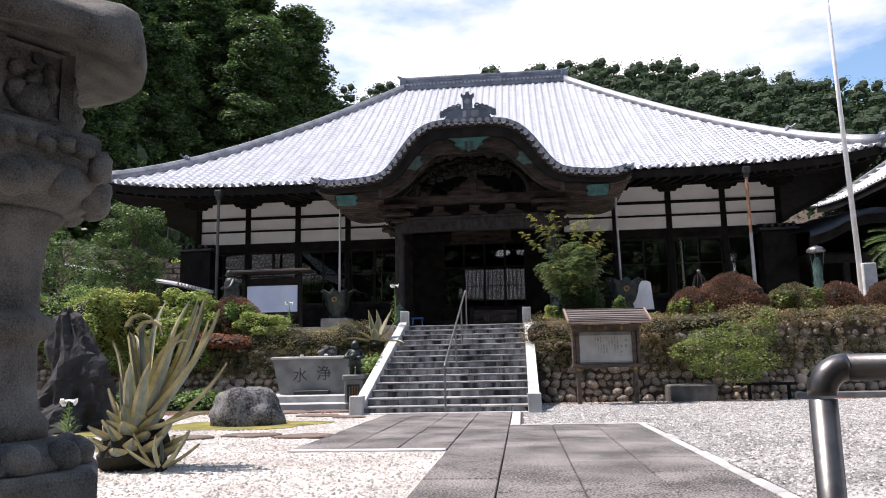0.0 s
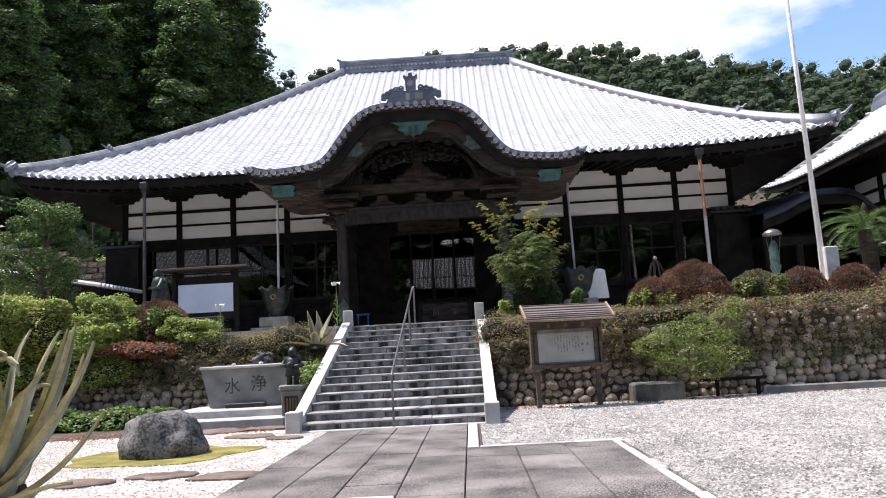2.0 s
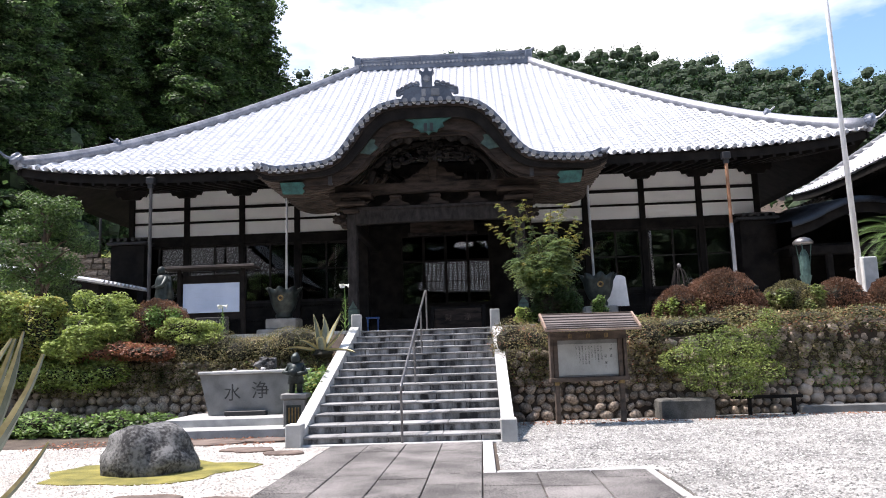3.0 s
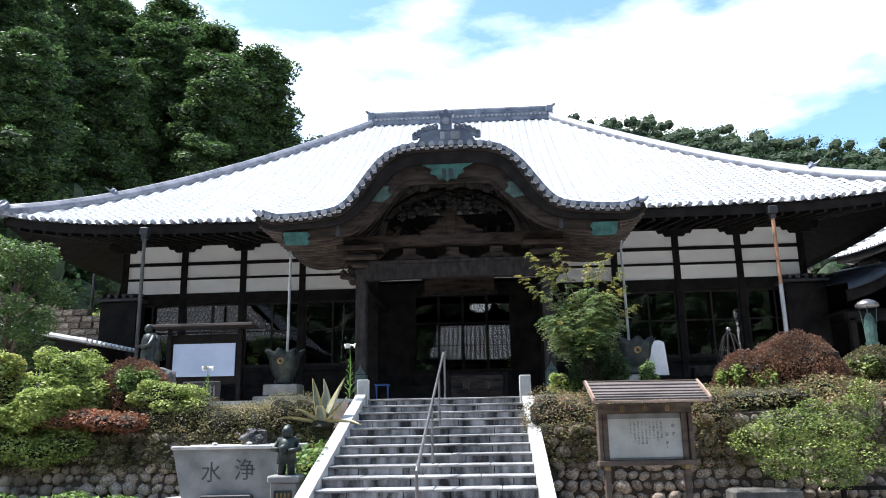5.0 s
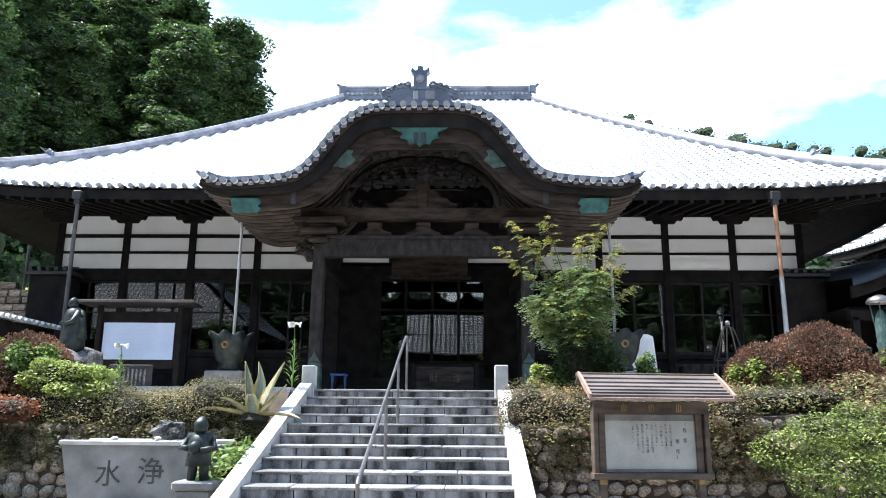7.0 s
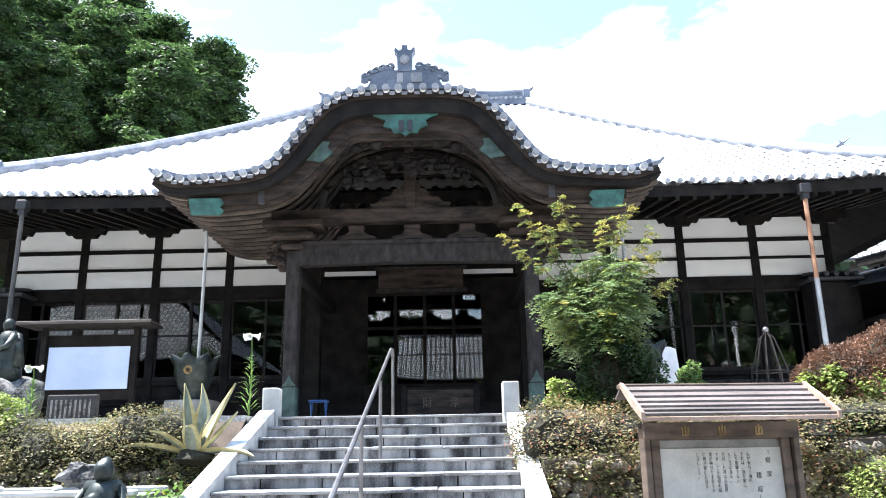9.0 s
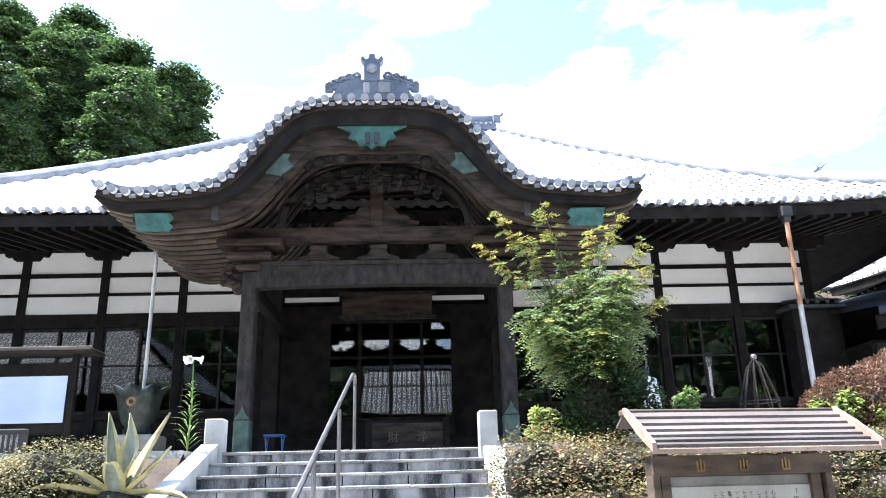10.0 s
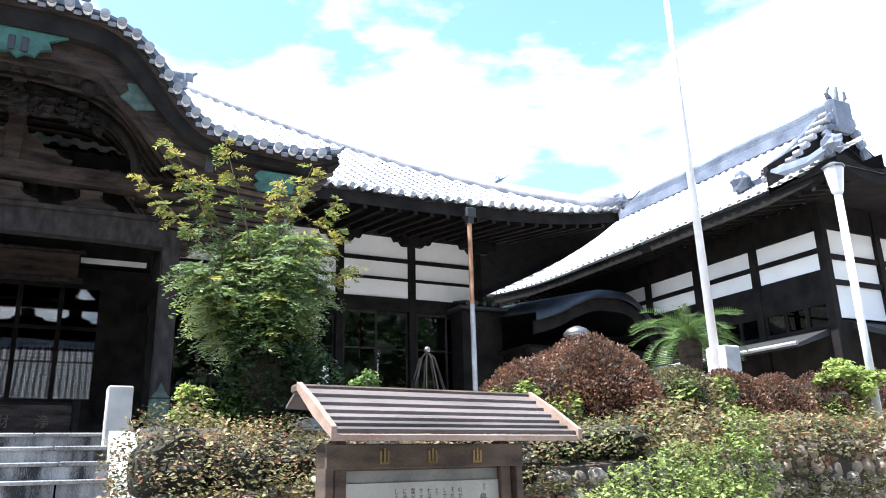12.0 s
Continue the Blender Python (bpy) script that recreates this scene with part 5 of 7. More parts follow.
part("shaft", Mesh().lathe([(0.37, 0.46), (0.37, 0.56), (0.34, 0.60), (0.31, 0.64), (0.29, 0.80), (0.285, 1.02), (0.30, 1.05), (0.35, 1.08), (0.375, 1.12), (0.375, 1.16), (0.345, 1.20), (0.29, 1.23), (0.28, 1.28), (0.285, 1.45), (0.30, 1.62), (0.325, 1.74), (0.36, 1.76), (0.39, 1.80), (0.39, 1.84)], n=32), LANTERN, lan, "round banded stone shaft", smooth=True)
lotus = part("lotus_platform", Mesh().lathe([(0.36, 1.82), (0.48, 1.86), (0.60, 1.94), (0.64, 2.02), (0.62, 2.07)], n=24), LANTERN, lan, "carved lotus petal platform", smooth=True)
for k in range(12):
    a = (k + 0.5) * math.pi / 6
    m = Mesh().blob((0.575 * math.cos(a), 0.575 * math.sin(a), 1.955), (0.105, 0.105, 0.11), k, 0.1, 12, 9)
    part("petal", m, LANTERN, lotus, smooth=True)
tier = part("tier", Mesh().lathe([(0.66, 2.05), (0.68, 2.08), (0.68, 2.26), (0.64, 2.30)], n=6, twist=0.0), LANTERN, lan)
for k in range(6):
    a = (k + 0.5) * math.pi / 3
    m = Mesh()
    for j in range(5):
        q = (j - 2) * 0.115
        m.blob((0.585 * math.cos(a) - q * math.sin(a), 0.585 * math.sin(a) + q * math.cos(a), 2.17 + 0.02 * (j % 2)), (0.075, 0.075, 0.05), k * 5 + j, 0.4, 8, 6)
    part("carving", m, LANTERN, tier, smooth=True)
    a = k * math.pi / 3
    part("corner_petal", Mesh().blob((0.68 * math.cos(a), 0.68 * math.sin(a), 2.09), (0.08, 0.08, 0.1), k, 0.3, 8, 6), LANTERN, tier, smooth=True)
fb = part("fire_box", Mesh().lathe([(0.52, 2.30), (0.52, 2.35), (0.44, 2.36), (0.44, 2.84), (0.50, 2.86), (0.52, 2.92)], n=6, twist=0.0), LANTERN, lan)
for k in range(6):
    a = (k + 0.5) * math.pi / 3
    m = Mesh()
    c, sn = math.cos(a), math.sin(a)
    side = lambda q, z, d: ((0.38 + d) * c - q * sn, (0.38 + d) * sn + q * c, z)
    for q, z, r in ((0.0, 2.46, 0.11), (-0.09, 2.52, 0.07), (0.09, 2.56, 0.075), (0.1, 2.68, 0.05), (-0.1, 2.66, 0.05), (0.0, 2.60, 0.06)):
        m.blob(side(q, z, 0.0), (r, r, r * 1.15), k + q, 0.35, 9, 7)
    part("carving", m, LANTERN, fb, "carved relief", smooth=True)
    m = Mesh()
    for q in (-0.19, 0.19):
        m.tube([side(q, 2.36, 0.01), side(q, 2.84, 0.01)], 0.03, 4)
    for z in (2.38, 2.81):
        m.tube([side(-0.19, z, 0.01), side(0.19, z, 0.01)], 0.025, 4)
    part("panel_frame", m, LANTERN, fb)
    part("opening", Mesh().tube([side(0.02, 2.745, 0.0), side(0.02, 2.745, 0.035)], 0.035, 10), BLACK, fb)
m = Mesh()
rings = []
for f, z, lift in ((0.44, 2.90, 0), (0.62, 2.86, -0.02), (0.76, 2.80, -0.06), (0.83, 2.80, -0.05), (0.85, 2.90, 0.02), (0.82, 2.97, 0.12), (0.72, 3.02, 0.14), (0.52, 3.16, 0.05), (0.35, 3.3, 0), (0.2, 3.4, 0)):
    rings.append([(f * (1 + 0.08 * max(0, math.cos(3 * a)) ** 4 + 0.02 * noise.noise(Vector((4 * math.cos(a), 4 * math.sin(a), z * 5)))) * math.cos(a), f * (1 + 0.08 * max(0, math.cos(3 * a)) ** 4) * math.sin(a), z + lift * max(0, math.cos(3 * a)) ** 4) for a in [2 * math.pi * i / 60 for i in range(60)]])
part("roof_stone", m.loft(rings), LANTERN, lan, "heavy six-sided weathered roof stone", smooth=True)
part("finial", Mesh().lathe([(0.2, 3.38), (0.24, 3.46), (0.14, 3.52), (0.22, 3.65), (0.16, 3.82), (0.02, 3.96)], n=16), LANTERN, lan, smooth=True)

gr = thing("gate_handrail", "worn dark stainless steel handrail at the approach steps", "handrail")
RX, RY = 1.933, -12.61
part("post", Mesh().tube([(RX, RY, -0.17), (RX, RY, 0.79)], 0.0195, 16), RAIL_STEEL, gr, smooth=True)
rings = [[(RX + 0.035 - (0.035 + 0.0205 * math.cos(b)) * math.cos(a), RY + 0.0205 * math.sin(b), 0.795 + (0.04 + 0.0205 * math.cos(b)) * math.sin(a)) for b in [math.pi * i / 8 for i in range(16)]] for a in [radians(10 * k) for k in range(10)]]
part("elbow", Mesh().loft(rings), RAIL_STEEL, gr, "dull welded elbow", smooth=True)
part("rail", Mesh().tube([(RX + 0.03, RY, 0.835), (3.1, RY, 0.835)], 0.0195, 16), RAIL_STEEL, gr, smooth=True)
part("end_post", Mesh().tube([(3.08, RY, -0.17), (3.08, RY, 0.82)], 0.0195, 16), RAIL_STEEL, gr, smooth=True)

# water basin with its carved characters
bas = thing("water_basin", "grey stone water basin with carved characters", "water basin", at=(0, 0, 0))
q = [(-3.9, 0.28), (-2.28, 0.28), (-2.10, 1.05), (-4.08, 1.05)]
part("trough", Mesh().prism(q, 2.95, 3.75), CONCRETE, bas, "grey stone trough with slanting ends")
part("rim", Mesh().box(-4.1, -2.08, 2.9, 3.0, 1.05, 1.11, 0.015).box(-4.1, -2.08, 3.7, 3.78, 1.05, 1.11, 0.015), GRANITE, bas, "pale stone rim")
part("drain_grate", Mesh().box(-3.55, -2.75, 2.80, 2.94, 0.27, 0.36, 0.01), BLACK, bas)
part("water_spout", Mesh().blob((-3.05, 3.75, 1.22), (0.2, 0.14, 0.12), 3, 0.6, 10, 7).box(-3.0, -2.82, 3.7, 3.85, 1.1, 1.34, 0.02), ROCK, bas)
for x in (-3.4, -2.85, -2.3):
    part("rim_stone", Mesh().blob((x, 2.95, 1.13), (0.05, 0.04, 0.03), x, 0.3, 8, 5), GRANITE, bas)
plat = thing("basin_platform", "white stone platform in front of the water basin", "platform")
part("upper_slab", Mesh().box(-4.45, -1.95, 2.25, 3.9, 0.0, 0.27, 0.015), GRANITE, plat)
part("front_step", Mesh().box(-4.2, -2.1, 1.65, 2.25, -0.03, 0.13, 0.015), GRANITE, plat)
part("side_edge", Mesh().box(-4.62, -4.45, 1.9, 3.9, -0.03, 0.22, 0.015), GRANITE, plat)


def letters(text, size, material, parent, m, name="lettering", depth=0.004):
    c = bpy.data.curves.new(name, "FONT")
    c.body, c.size, c.align_x, c.align_y, c.extrude = text, size, "CENTER", "CENTER", depth
    c.materials.append(material)
    ob = new(name, c)
    ob.parent = parent
    ob.matrix_local = m
    return ob


letters("\u6c34", 0.34, CARVED, bas, pose(-3.44, 2.945, 0.68, 90, 0, 0))
letters("\u6d44", 0.35, CARVED, bas, pose(-2.9, 2.945, 0.71, 90, 0, 0))

# small bronze figure on a pedestal
ped = thing("pedestal", "grey stone pedestal with a bronze plaque", "pedestal", at=(-1.98, 2.0, 0))
part("block", Mesh().box(-0.19, 0.19, -0.17, 0.17, -0.02, 0.60, 0.015), CONCRETE, ped)
part("cap", Mesh().box(-0.23, 0.23, -0.2, 0.2, 0.60, 0.70, 0.02), CONCRETE, ped)
plq = part("plaque", Mesh().box(-0.13, 0.13, -0.185, -0.168, 0.15, 0.5, 0.005), BRONZE, ped, "dark bronze plaque")
for k in range(4):
    part("line_of_writing", Mesh().box(-0.09 + k * 0.055, -0.065 + k * 0.055, -0.19, -0.184, 0.2, 0.46), BRASS, plq)
m = Mesh()
m.tube([(-0.07, 0, 0), (-0.06, 0, 0.3)], 0.055, 8)
m.tube([(0.07, 0, 0), (0.06, 0, 0.3)], 0.055, 8)
m.lathe([(0.15, 0.16), (0.13, 0.3), (0.14, 0.42), (0.1, 0.5), (0.05, 0.53)], n=12)
m.blob((0, -0.01, 0.605), (0.085, 0.095, 0.1), 2, 0.2, 14, 10)
m.tube([(-0.14, 0.0, 0.47), (0.14, 0.0, 0.47)], 0.06, 8)
m.blob((-0.02, -0.14, 0.36), (0.09, 0.05, 0.07), 9, 0.4, 8, 6)
m.tube([(-0.12, 0, 0.47), (-0.2, -0.05, 0.36), (-0.08, -0.15, 0.36)], 0.04, 7)
m.tube([(0.12, 0, 0.47), (0.2, -0.05, 0.36), (0.06, -0.15, 0.33)], 0.04, 7)
m.blob((0, 0.1, 0.4), (0.17, 0.1, 0.1), 5, 0.3)
o = solid("bronze_statue", m, BRONZE, "small dark bronze statue on a stone pedestal", "statue", smooth=True)
o.location = (-1.98, 2.0, 0.70)

# ---- notice board with a small plank roof ----
nb = thing("notice_board", "wooden notice board with a small plank roof", "notice board", at=(3.24, 2.30, 0.02))
nb.scale = (0.92, 1, 1)
nb.rotation_euler = (0, 0, 0.12)
for x in (-0.64, 0.64):
    p = part("post", Mesh().box(x - 0.045, x + 0.045, -0.045, 0.045, -0.05, 1.62, 0.008), BOARD_WOOD, nb)
    part("brass_foot", Mesh().box(x - 0.05, x + 0.05, -0.05, 0.05, 0.66, 0.74, 0.004), BRASS, p)
part("back_panel", Mesh().box(-0.72, 0.72, 0.0, 0.03, 0.75, 1.55), BOARD_WOOD, nb)
for b in ((-0.76, -0.70, 0.72, 1.6), (0.70, 0.76, 0.72, 1.6)):
    part("side_frame", Mesh().box(b[0], b[1], -0.08, 0.05, b[2], b[3], 0.006), BOARD_WOOD, nb)
part("bottom_frame", Mesh().box(-0.78, 0.78, -0.1, 0.05, 0.72, 0.79, 0.006), BOARD_WOOD, nb)
fas = part("top_frame", Mesh().box(-0.76, 0.76, -0.09, 0.05, 1.46, 1.60, 0.006), BOARD_WOOD, nb)
for x in (-0.36, 0.0, 0.36):
    part("gilt_mark", Mesh().box(x - 0.035, x - 0.02, -0.096, -0.089, 1.49, 1.56).box(x + 0.02, x + 0.035, -0.096, -0.089, 1.49, 1.56).box(x - 0.006, x + 0.008, -0.096, -0.089, 1.49, 1.575).box(x - 0.035, x + 0.035, -0.096, -0.089, 1.485, 1.497), BRASS, fas)
gp = part("grey_sheet", Mesh().box(-0.69, 0.69, -0.004, -0.001, 0.80, 1.45), CONCRETE, nb)
pp = part("paper", Mesh().box(-0.63, 0.64, -0.012, -0.006, 0.83, 1.38), PAPER, nb, "paper greyed as if in shade, with vertical handwriting")
TEXT = ["\u300c\u5e30 \u5bb6", "  \u7a69 \u5ea7\u300d", "\u5fc3\u304c\u5b89\u3089\u3050\u5834\u6240", "\u305d\u308c\u306f\u3001\u6211\u304c\u5bb6\u306b", "\u3057\u3066\u6545\u90f7\u3067\u306a\u3044", "\u3068\u3053\u308d\u306b\u3042\u308b\u3002", "\u4e03\u6708\u3001\u516b\u6708\u306f\u304a\u76c6\u6708", "\u3067\u3059\u3002\u3054\u5148\u7956\u69d8\u306e\u5fa1", "\u970a\u304c\u5e30\u308a\u3067\u3059\u5b89\u3089\u304b", "\u306b\u6211\u304c\u5bb6\u306b\u304a\u8fce\u3048", "\u3057\u307e\u3057\u3087\u3046\u3002"]
for k, line in enumerate(TEXT):
    big = 0.056 if k < 2 else 0.036
    x = 0.46 - k * 0.105 if k < 2 else 0.27 - (k - 2) * 0.062
    z0 = 1.325 if k != 1 else 1.26
    for j, ch in enumerate(line):
        if ch.strip():
            letters(ch, big, INK, nb, pose(x, -0.0135, z0 - j * big * 1.03, 90, 0, 0), depth=0.0005)
# plank roof
roof = part("roof_ridge", Mesh().box(-0.93, 0.93, -0.03, 0.07, 1.885, 1.935, 0.01), BOARD_WOOD, nb)
for k in range(6):
    f0, f1 = k / 6, (k + 1) / 6
    y0, z0, y1, z1 = -0.02 - 0.44 * f0, 1.905 - 0.27 * f0 - 0.02 * math.sin(math.pi * f0), -0.02 - 0.44 * f1, 1.905 - 0.27 * f1 - 0.02 * math.sin(math.pi * f1)
    part("plank", Mesh().loft([[(x, y0 - 0.004, z0 - 0.014), (x, y1 - 0.008, z1 + 0.004), (x, y1 - 0.008, z1 + 0.026), (x, y0 - 0.004, z0 + 0.008)] for x in (-0.90, 0.90)]), PLANK_LIGHT, roof)
part("back_slope", Mesh().loft([[(x, 0.04, 1.90), (x, 0.2, 1.81), (x, 0.2, 1.83), (x, 0.04, 1.92)] for x in (-0.9, 0.9)]), PLANK_LIGHT, roof)
for x in (-0.93, 0.90):
    part("verge", Mesh().loft([[(x + d, -0.02, 1.90), (x + d, -0.25, 1.74), (x + d, -0.49, 1.61), (x + d, -0.49, 1.67), (x + d, -0.25, 1.82), (x + d, -0.02, 1.945)] for d in (0, 0.035)]), VERGE_WOOD, roof)
part("eave_strip", Mesh().box(-0.92, 0.92, -0.48, -0.45, 1.60, 1.635, 0.005), VERGE_WOOD, roof)

# ---- terrace things ----
ib = thing("information_board", "roofed information board with a panel tinted as reflecting sky", "information board", at=(-7.3, 12.5, TERRACE))
for x in (-1.05, 1.05):
    part("post", Mesh().box(x - 0.06, x + 0.06, -0.06, 0.06, -0.02, 2.4, 0.01), TIMBER, ib)
part("backboard", Mesh().box(-1.0, 1.0, 0.02, 0.06, 0.75, 2.2), TIMBER, ib)
pn = part("panel", Mesh().box(-0.93, 0.92, -0.01, 0.015, 0.98, 1.93, 0.004), PANEL_SKY, ib, "panel with painted sky reflection and lines of writing")
for k in range(5):
    part("line_of_writing", Mesh().box(-0.55, 0.3 + 0.1 * (k % 3), -0.013, -0.011, 1.25 + k * 0.12, 1.256 + k * 0.12), PANEL_LINE, pn)
part("roof", Mesh().box(-1.5, 1.5, -0.42, 0.42, 2.38, 2.45, 0.015), TIMBER_GREY, ib)
part("roof_edge", Mesh().box(-1.52, 1.52, -0.45, -0.42, 2.40, 2.47, 0.01), PLANK_LIGHT, ib)
st = thing("stele", "small dark stone tablet with faint writing", "stone tablet", at=(-6.6, 10.6, TERRACE))
part("slab", Mesh().box(-0.5, 0.5, -0.06, 0.06, 0, 0.72, 0.02), ROCK_DARK, st)
for k in range(9):
    part("line_of_writing", Mesh().box(-0.42 + k * 0.095, -0.38 + k * 0.095, -0.068, -0.061, 0.1, 0.62), ROCK, st)
part("foot", Mesh().box(-0.6, 0.6, -0.15, 0.15, -0.02, 0.08, 0.02), CONCRETE, st)
m = Mesh().lathe([(0.30, 0), (0.27, 0.3), (0.22, 0.62), (0.24, 0.85), (0.19, 1.0), (0.09, 1.07)], n=14)
m.blob((-0.03, -0.05, 1.17), (0.11, 0.125, 0.14), 2, 0.08, 12, 8)
m.tube([(-0.15, 0, 0.95), (-0.24, -0.1, 0.74), (-0.36, -0.18, 0.70)], 0.075, 8, 0.04)
m.loft([[(-0.2, 0.05, 1.0), (0.2, 0.05, 1.0), (0.16, 0.16, 1.0), (-0.16, 0.16, 1.0)], [(-0.3, 0.0, 0.3), (0.3, 0.0, 0.3), (0.26, 0.24, 0.3), (-0.26, 0.24, 0.3)]])
m.tube([(0.17, 0, 0.95), (0.24, -0.14, 0.7), (0.05, -0.26, 0.64)], 0.08, 8, 0.05)
o = solid("bronze_statue", m, BRONZE, "robed dark bronze statue standing on a rock", "statue", smooth=True)
o.location = (-8.25, 11.0, 2.9)
o.rotation_euler = (0, 0, -0.7)
o = solid("plinth_rock", Mesh().blob((0, 0, 0.5), (0.75, 0.6, 0.72), 44, 0.5, 16, 10), ROCK, "rough grey rock plinth under the statue", "rock", smooth=True)
o.location = (-8.25, 11.0, TERRACE)


def rain_bowl(x, y):
    t = thing("rain_bowl", "dark bronze lotus rain bowl with a gold crest", "bronze bowl", "rain bowls", at=(x, y, TERRACE))
    part("pedestal", Mesh().box(-0.75, 0.75, -0.6, 0.6, -0.02, 0.38, 0.03).box(-0.5, 0.5, -0.45, 0.45, 0.38, 0.72, 0.03), CONCRETE, t)
    rings = []
    for r, z, wv in ((0.26, 0.72, 0), (0.28, 0.82, 0), (0.24, 0.9, 0), (0.33, 1.0, 0), (0.42, 1.25, 0.01), (0.46, 1.5, 0.02), (0.56, 1.7, 0.06), (0.50, 1.69, 0.06), (0.4, 1.45, 0.02), (0.3, 1.1, 0)):
        rings.append([((r + wv * math.cos(8 * a)) * math.cos(a), (r + wv * math.cos(8 * a)) * math.sin(a), z + wv * 0.9 * math.cos(8 * a)) for a in [2 * math.pi * i / 48 for i in range(48)]])
    b = part("bowl", Mesh().loft(rings), BRONZE, t, smooth=True)
    part("crest", Mesh().tube([(0, -0.475, 1.38), (0, -0.45, 1.38)], 0.095, 20), BRASS, b, "round dull gold crest")
    part("crest_ring", Mesh().tube([(0, -0.482, 1.38), (0, -0.47, 1.38)], 0.05, 5), TIMBER_WORN, b)
    return t


bowl = rain_bowl(-5.05, 13.0)
copy_thing(bowl, pose(5.05, 12.2, TERRACE))
sh = thing("leaning_panel", "white paper notice panel leaning behind the bowl", "notice", at=(5.62, 12.95, TERRACE))
part("panel", Mesh().prism([(-0.4, 0.75), (0.5, 0.75), (0.42, 1.68), (0.3, 1.74), (-0.3, 1.74), (-0.4, 1.66)], -0.02, 0.02), WHITE_PAINT, sh)
part("easel_leg", Mesh().tube([(-0.3, 0.03, 0), (-0.2, 0.03, 1.4)], 0.02).tube([(0.25, 0.03, 0), (0.15, 0.03, 1.4)], 0.02), TIMBER_WORN, sh)

ob_ = thing("offertory_box", "dark timber offertory box with carved characters", "offertory box", at=(0.62, 13.6, TERRACE))
part("body", Mesh().box(-0.78, 0.78, -0.4, 0.4, 0.25, 0.88, 0.02), TIMBER_WORN, ob_)
part("base", Mesh().box(-0.9, 0.9, -0.5, 0.5, -0.02, 0.25, 0.02), TIMBER, ob_)
for k in range(11):
    part("slat", Mesh().box(-0.74, 0.74, -0.37 + k * 0.07, -0.335 + k * 0.07, 0.88, 0.93), TIMBER, ob_)
for x in (-0.84, 0.84):
    part("corner_post", Mesh().box(x - 0.06, x + 0.06, -0.46, 0.46, 0.2, 0.98, 0.02), TIMBER, ob_)
letters("\u8ca1", 0.24, BOARD_WOOD, ob_, pose(-0.3, -0.405, 0.58, 90, 0, 0))
letters("\u6d44", 0.24, BOARD_WOOD, ob_, pose(0.32, -0.405, 0.58, 90, 0, 0))
part_steps = thing("entrance_steps", "dark timber steps up to the hall doors", "steps", kind="structure")
for k in range(3):
    part("step", Mesh().box(-2.6, 2.7, 15.2 + 0.4 * k, 16.8, TERRACE + 0.25 * k, TERRACE + 0.25 * (k + 1), 0.015), TIMBER, part_steps)
bn = thing("bench", "low dark timber bench against the hall wall", "bench", at=(8.6, 15.6, TERRACE))
part("seat", Mesh().box(-1.2, 1.2, -0.25, 0.25, 0.55, 0.62, 0.01), TIMBER_GREY, bn)
part("backrest", Mesh().box(-1.2, 1.2, 0.22, 0.26, 0.85, 1.2, 0.01), TIMBER_GREY, bn)
for x in (-1.1, 0, 1.1):
    part("leg", Mesh().box(x - 0.04, x + 0.04, -0.22, 0.26, 0, 1.1, 0.01), TIMBER, bn)
fr = thing("plant_frame", "conical metal plant frame with a knob", "plant frame", at=(7.1, 10.4, TERRACE))
for k in range(9):
    a = 2 * math.pi * k / 9
    part("rod", Mesh().tube([(0.42 * math.cos(a), 0.42 * math.sin(a), 0), (0.34 * math.cos(a), 0.34 * math.sin(a), 0.9), (0.14 * math.cos(a), 0.14 * math.sin(a), 1.55), (0.02 * math.cos(a), 0.02 * math.sin(a), 1.68)], 0.013, 6), TIMBER_GREY, fr)
part("knob", Mesh().blob((0, 0, 1.72), 0.06, 1, 0.05, 10, 7), STEEL_DULL, fr, smooth=True)
part("hoop", Mesh().tube([(0.34 * math.cos(a), 0.34 * math.sin(a), 0.9) for a in [2 * math.pi * k / 24 for k in range(25)]], 0.01, 5), TIMBER_GREY, fr)
fp = thing("flagpole", "tall white flagpole on a stone block", "flagpole", at=(10.28, 6.6, TERRACE))
part("pole", Mesh().tube([(0, 0, 0.3), (-0.2, 0, 12.5)], 0.075, 14, 0.035), WHITE_PAINT, fp, smooth=True)
part("socket", Mesh().box(-0.02, 0.32, -0.2, 0.2, -0.05, 1.35, 0.02), GRANITE, fp)
cl = thing("garden_lantern", "green copper garden lantern with a round hat", "lantern", at=(10.85, 10.9, TERRACE))
cl.scale = (0.7, 0.7, 1.22)
part("post", Mesh().lathe([(0.22, 0), (0.16, 0.4), (0.14, 0.9), (0.2, 1.0), (0.24, 1.1)], n=12), BRONZE_GREEN, cl)
part("body", Mesh().lathe([(0.2, 1.1), (0.22, 1.3), (0.18, 1.6), (0.08, 1.72)], n=8), BRONZE_GREEN, cl)
part("hat", Mesh().lathe([(0.40, 1.86), (0.41, 1.9), (0.3, 1.97), (0.1, 2.02)], n=20), STEEL_DULL, cl, smooth=True)
for k in range(3):
    a = 2.1 * k
    part("arm", Mesh().tube([(0.2 * math.cos(a), 0.2 * math.sin(a), 1.3), (0.34 * math.cos(a), 0.34 * math.sin(a), 1.87)], 0.02, 5), BRONZE_GREEN, cl)
lp = thing("street_lamp", "white lamp post with a tapered milk-glass lantern", "street lamp", at=(13.05, 6.0, TERRACE))
lp.scale = (1, 1, 1.05)
part("post", Mesh().tube([(0, 0, -0.05), (0, 0, 3.9)], 0.065, 12), WHITE_PAINT, lp, smooth=True)
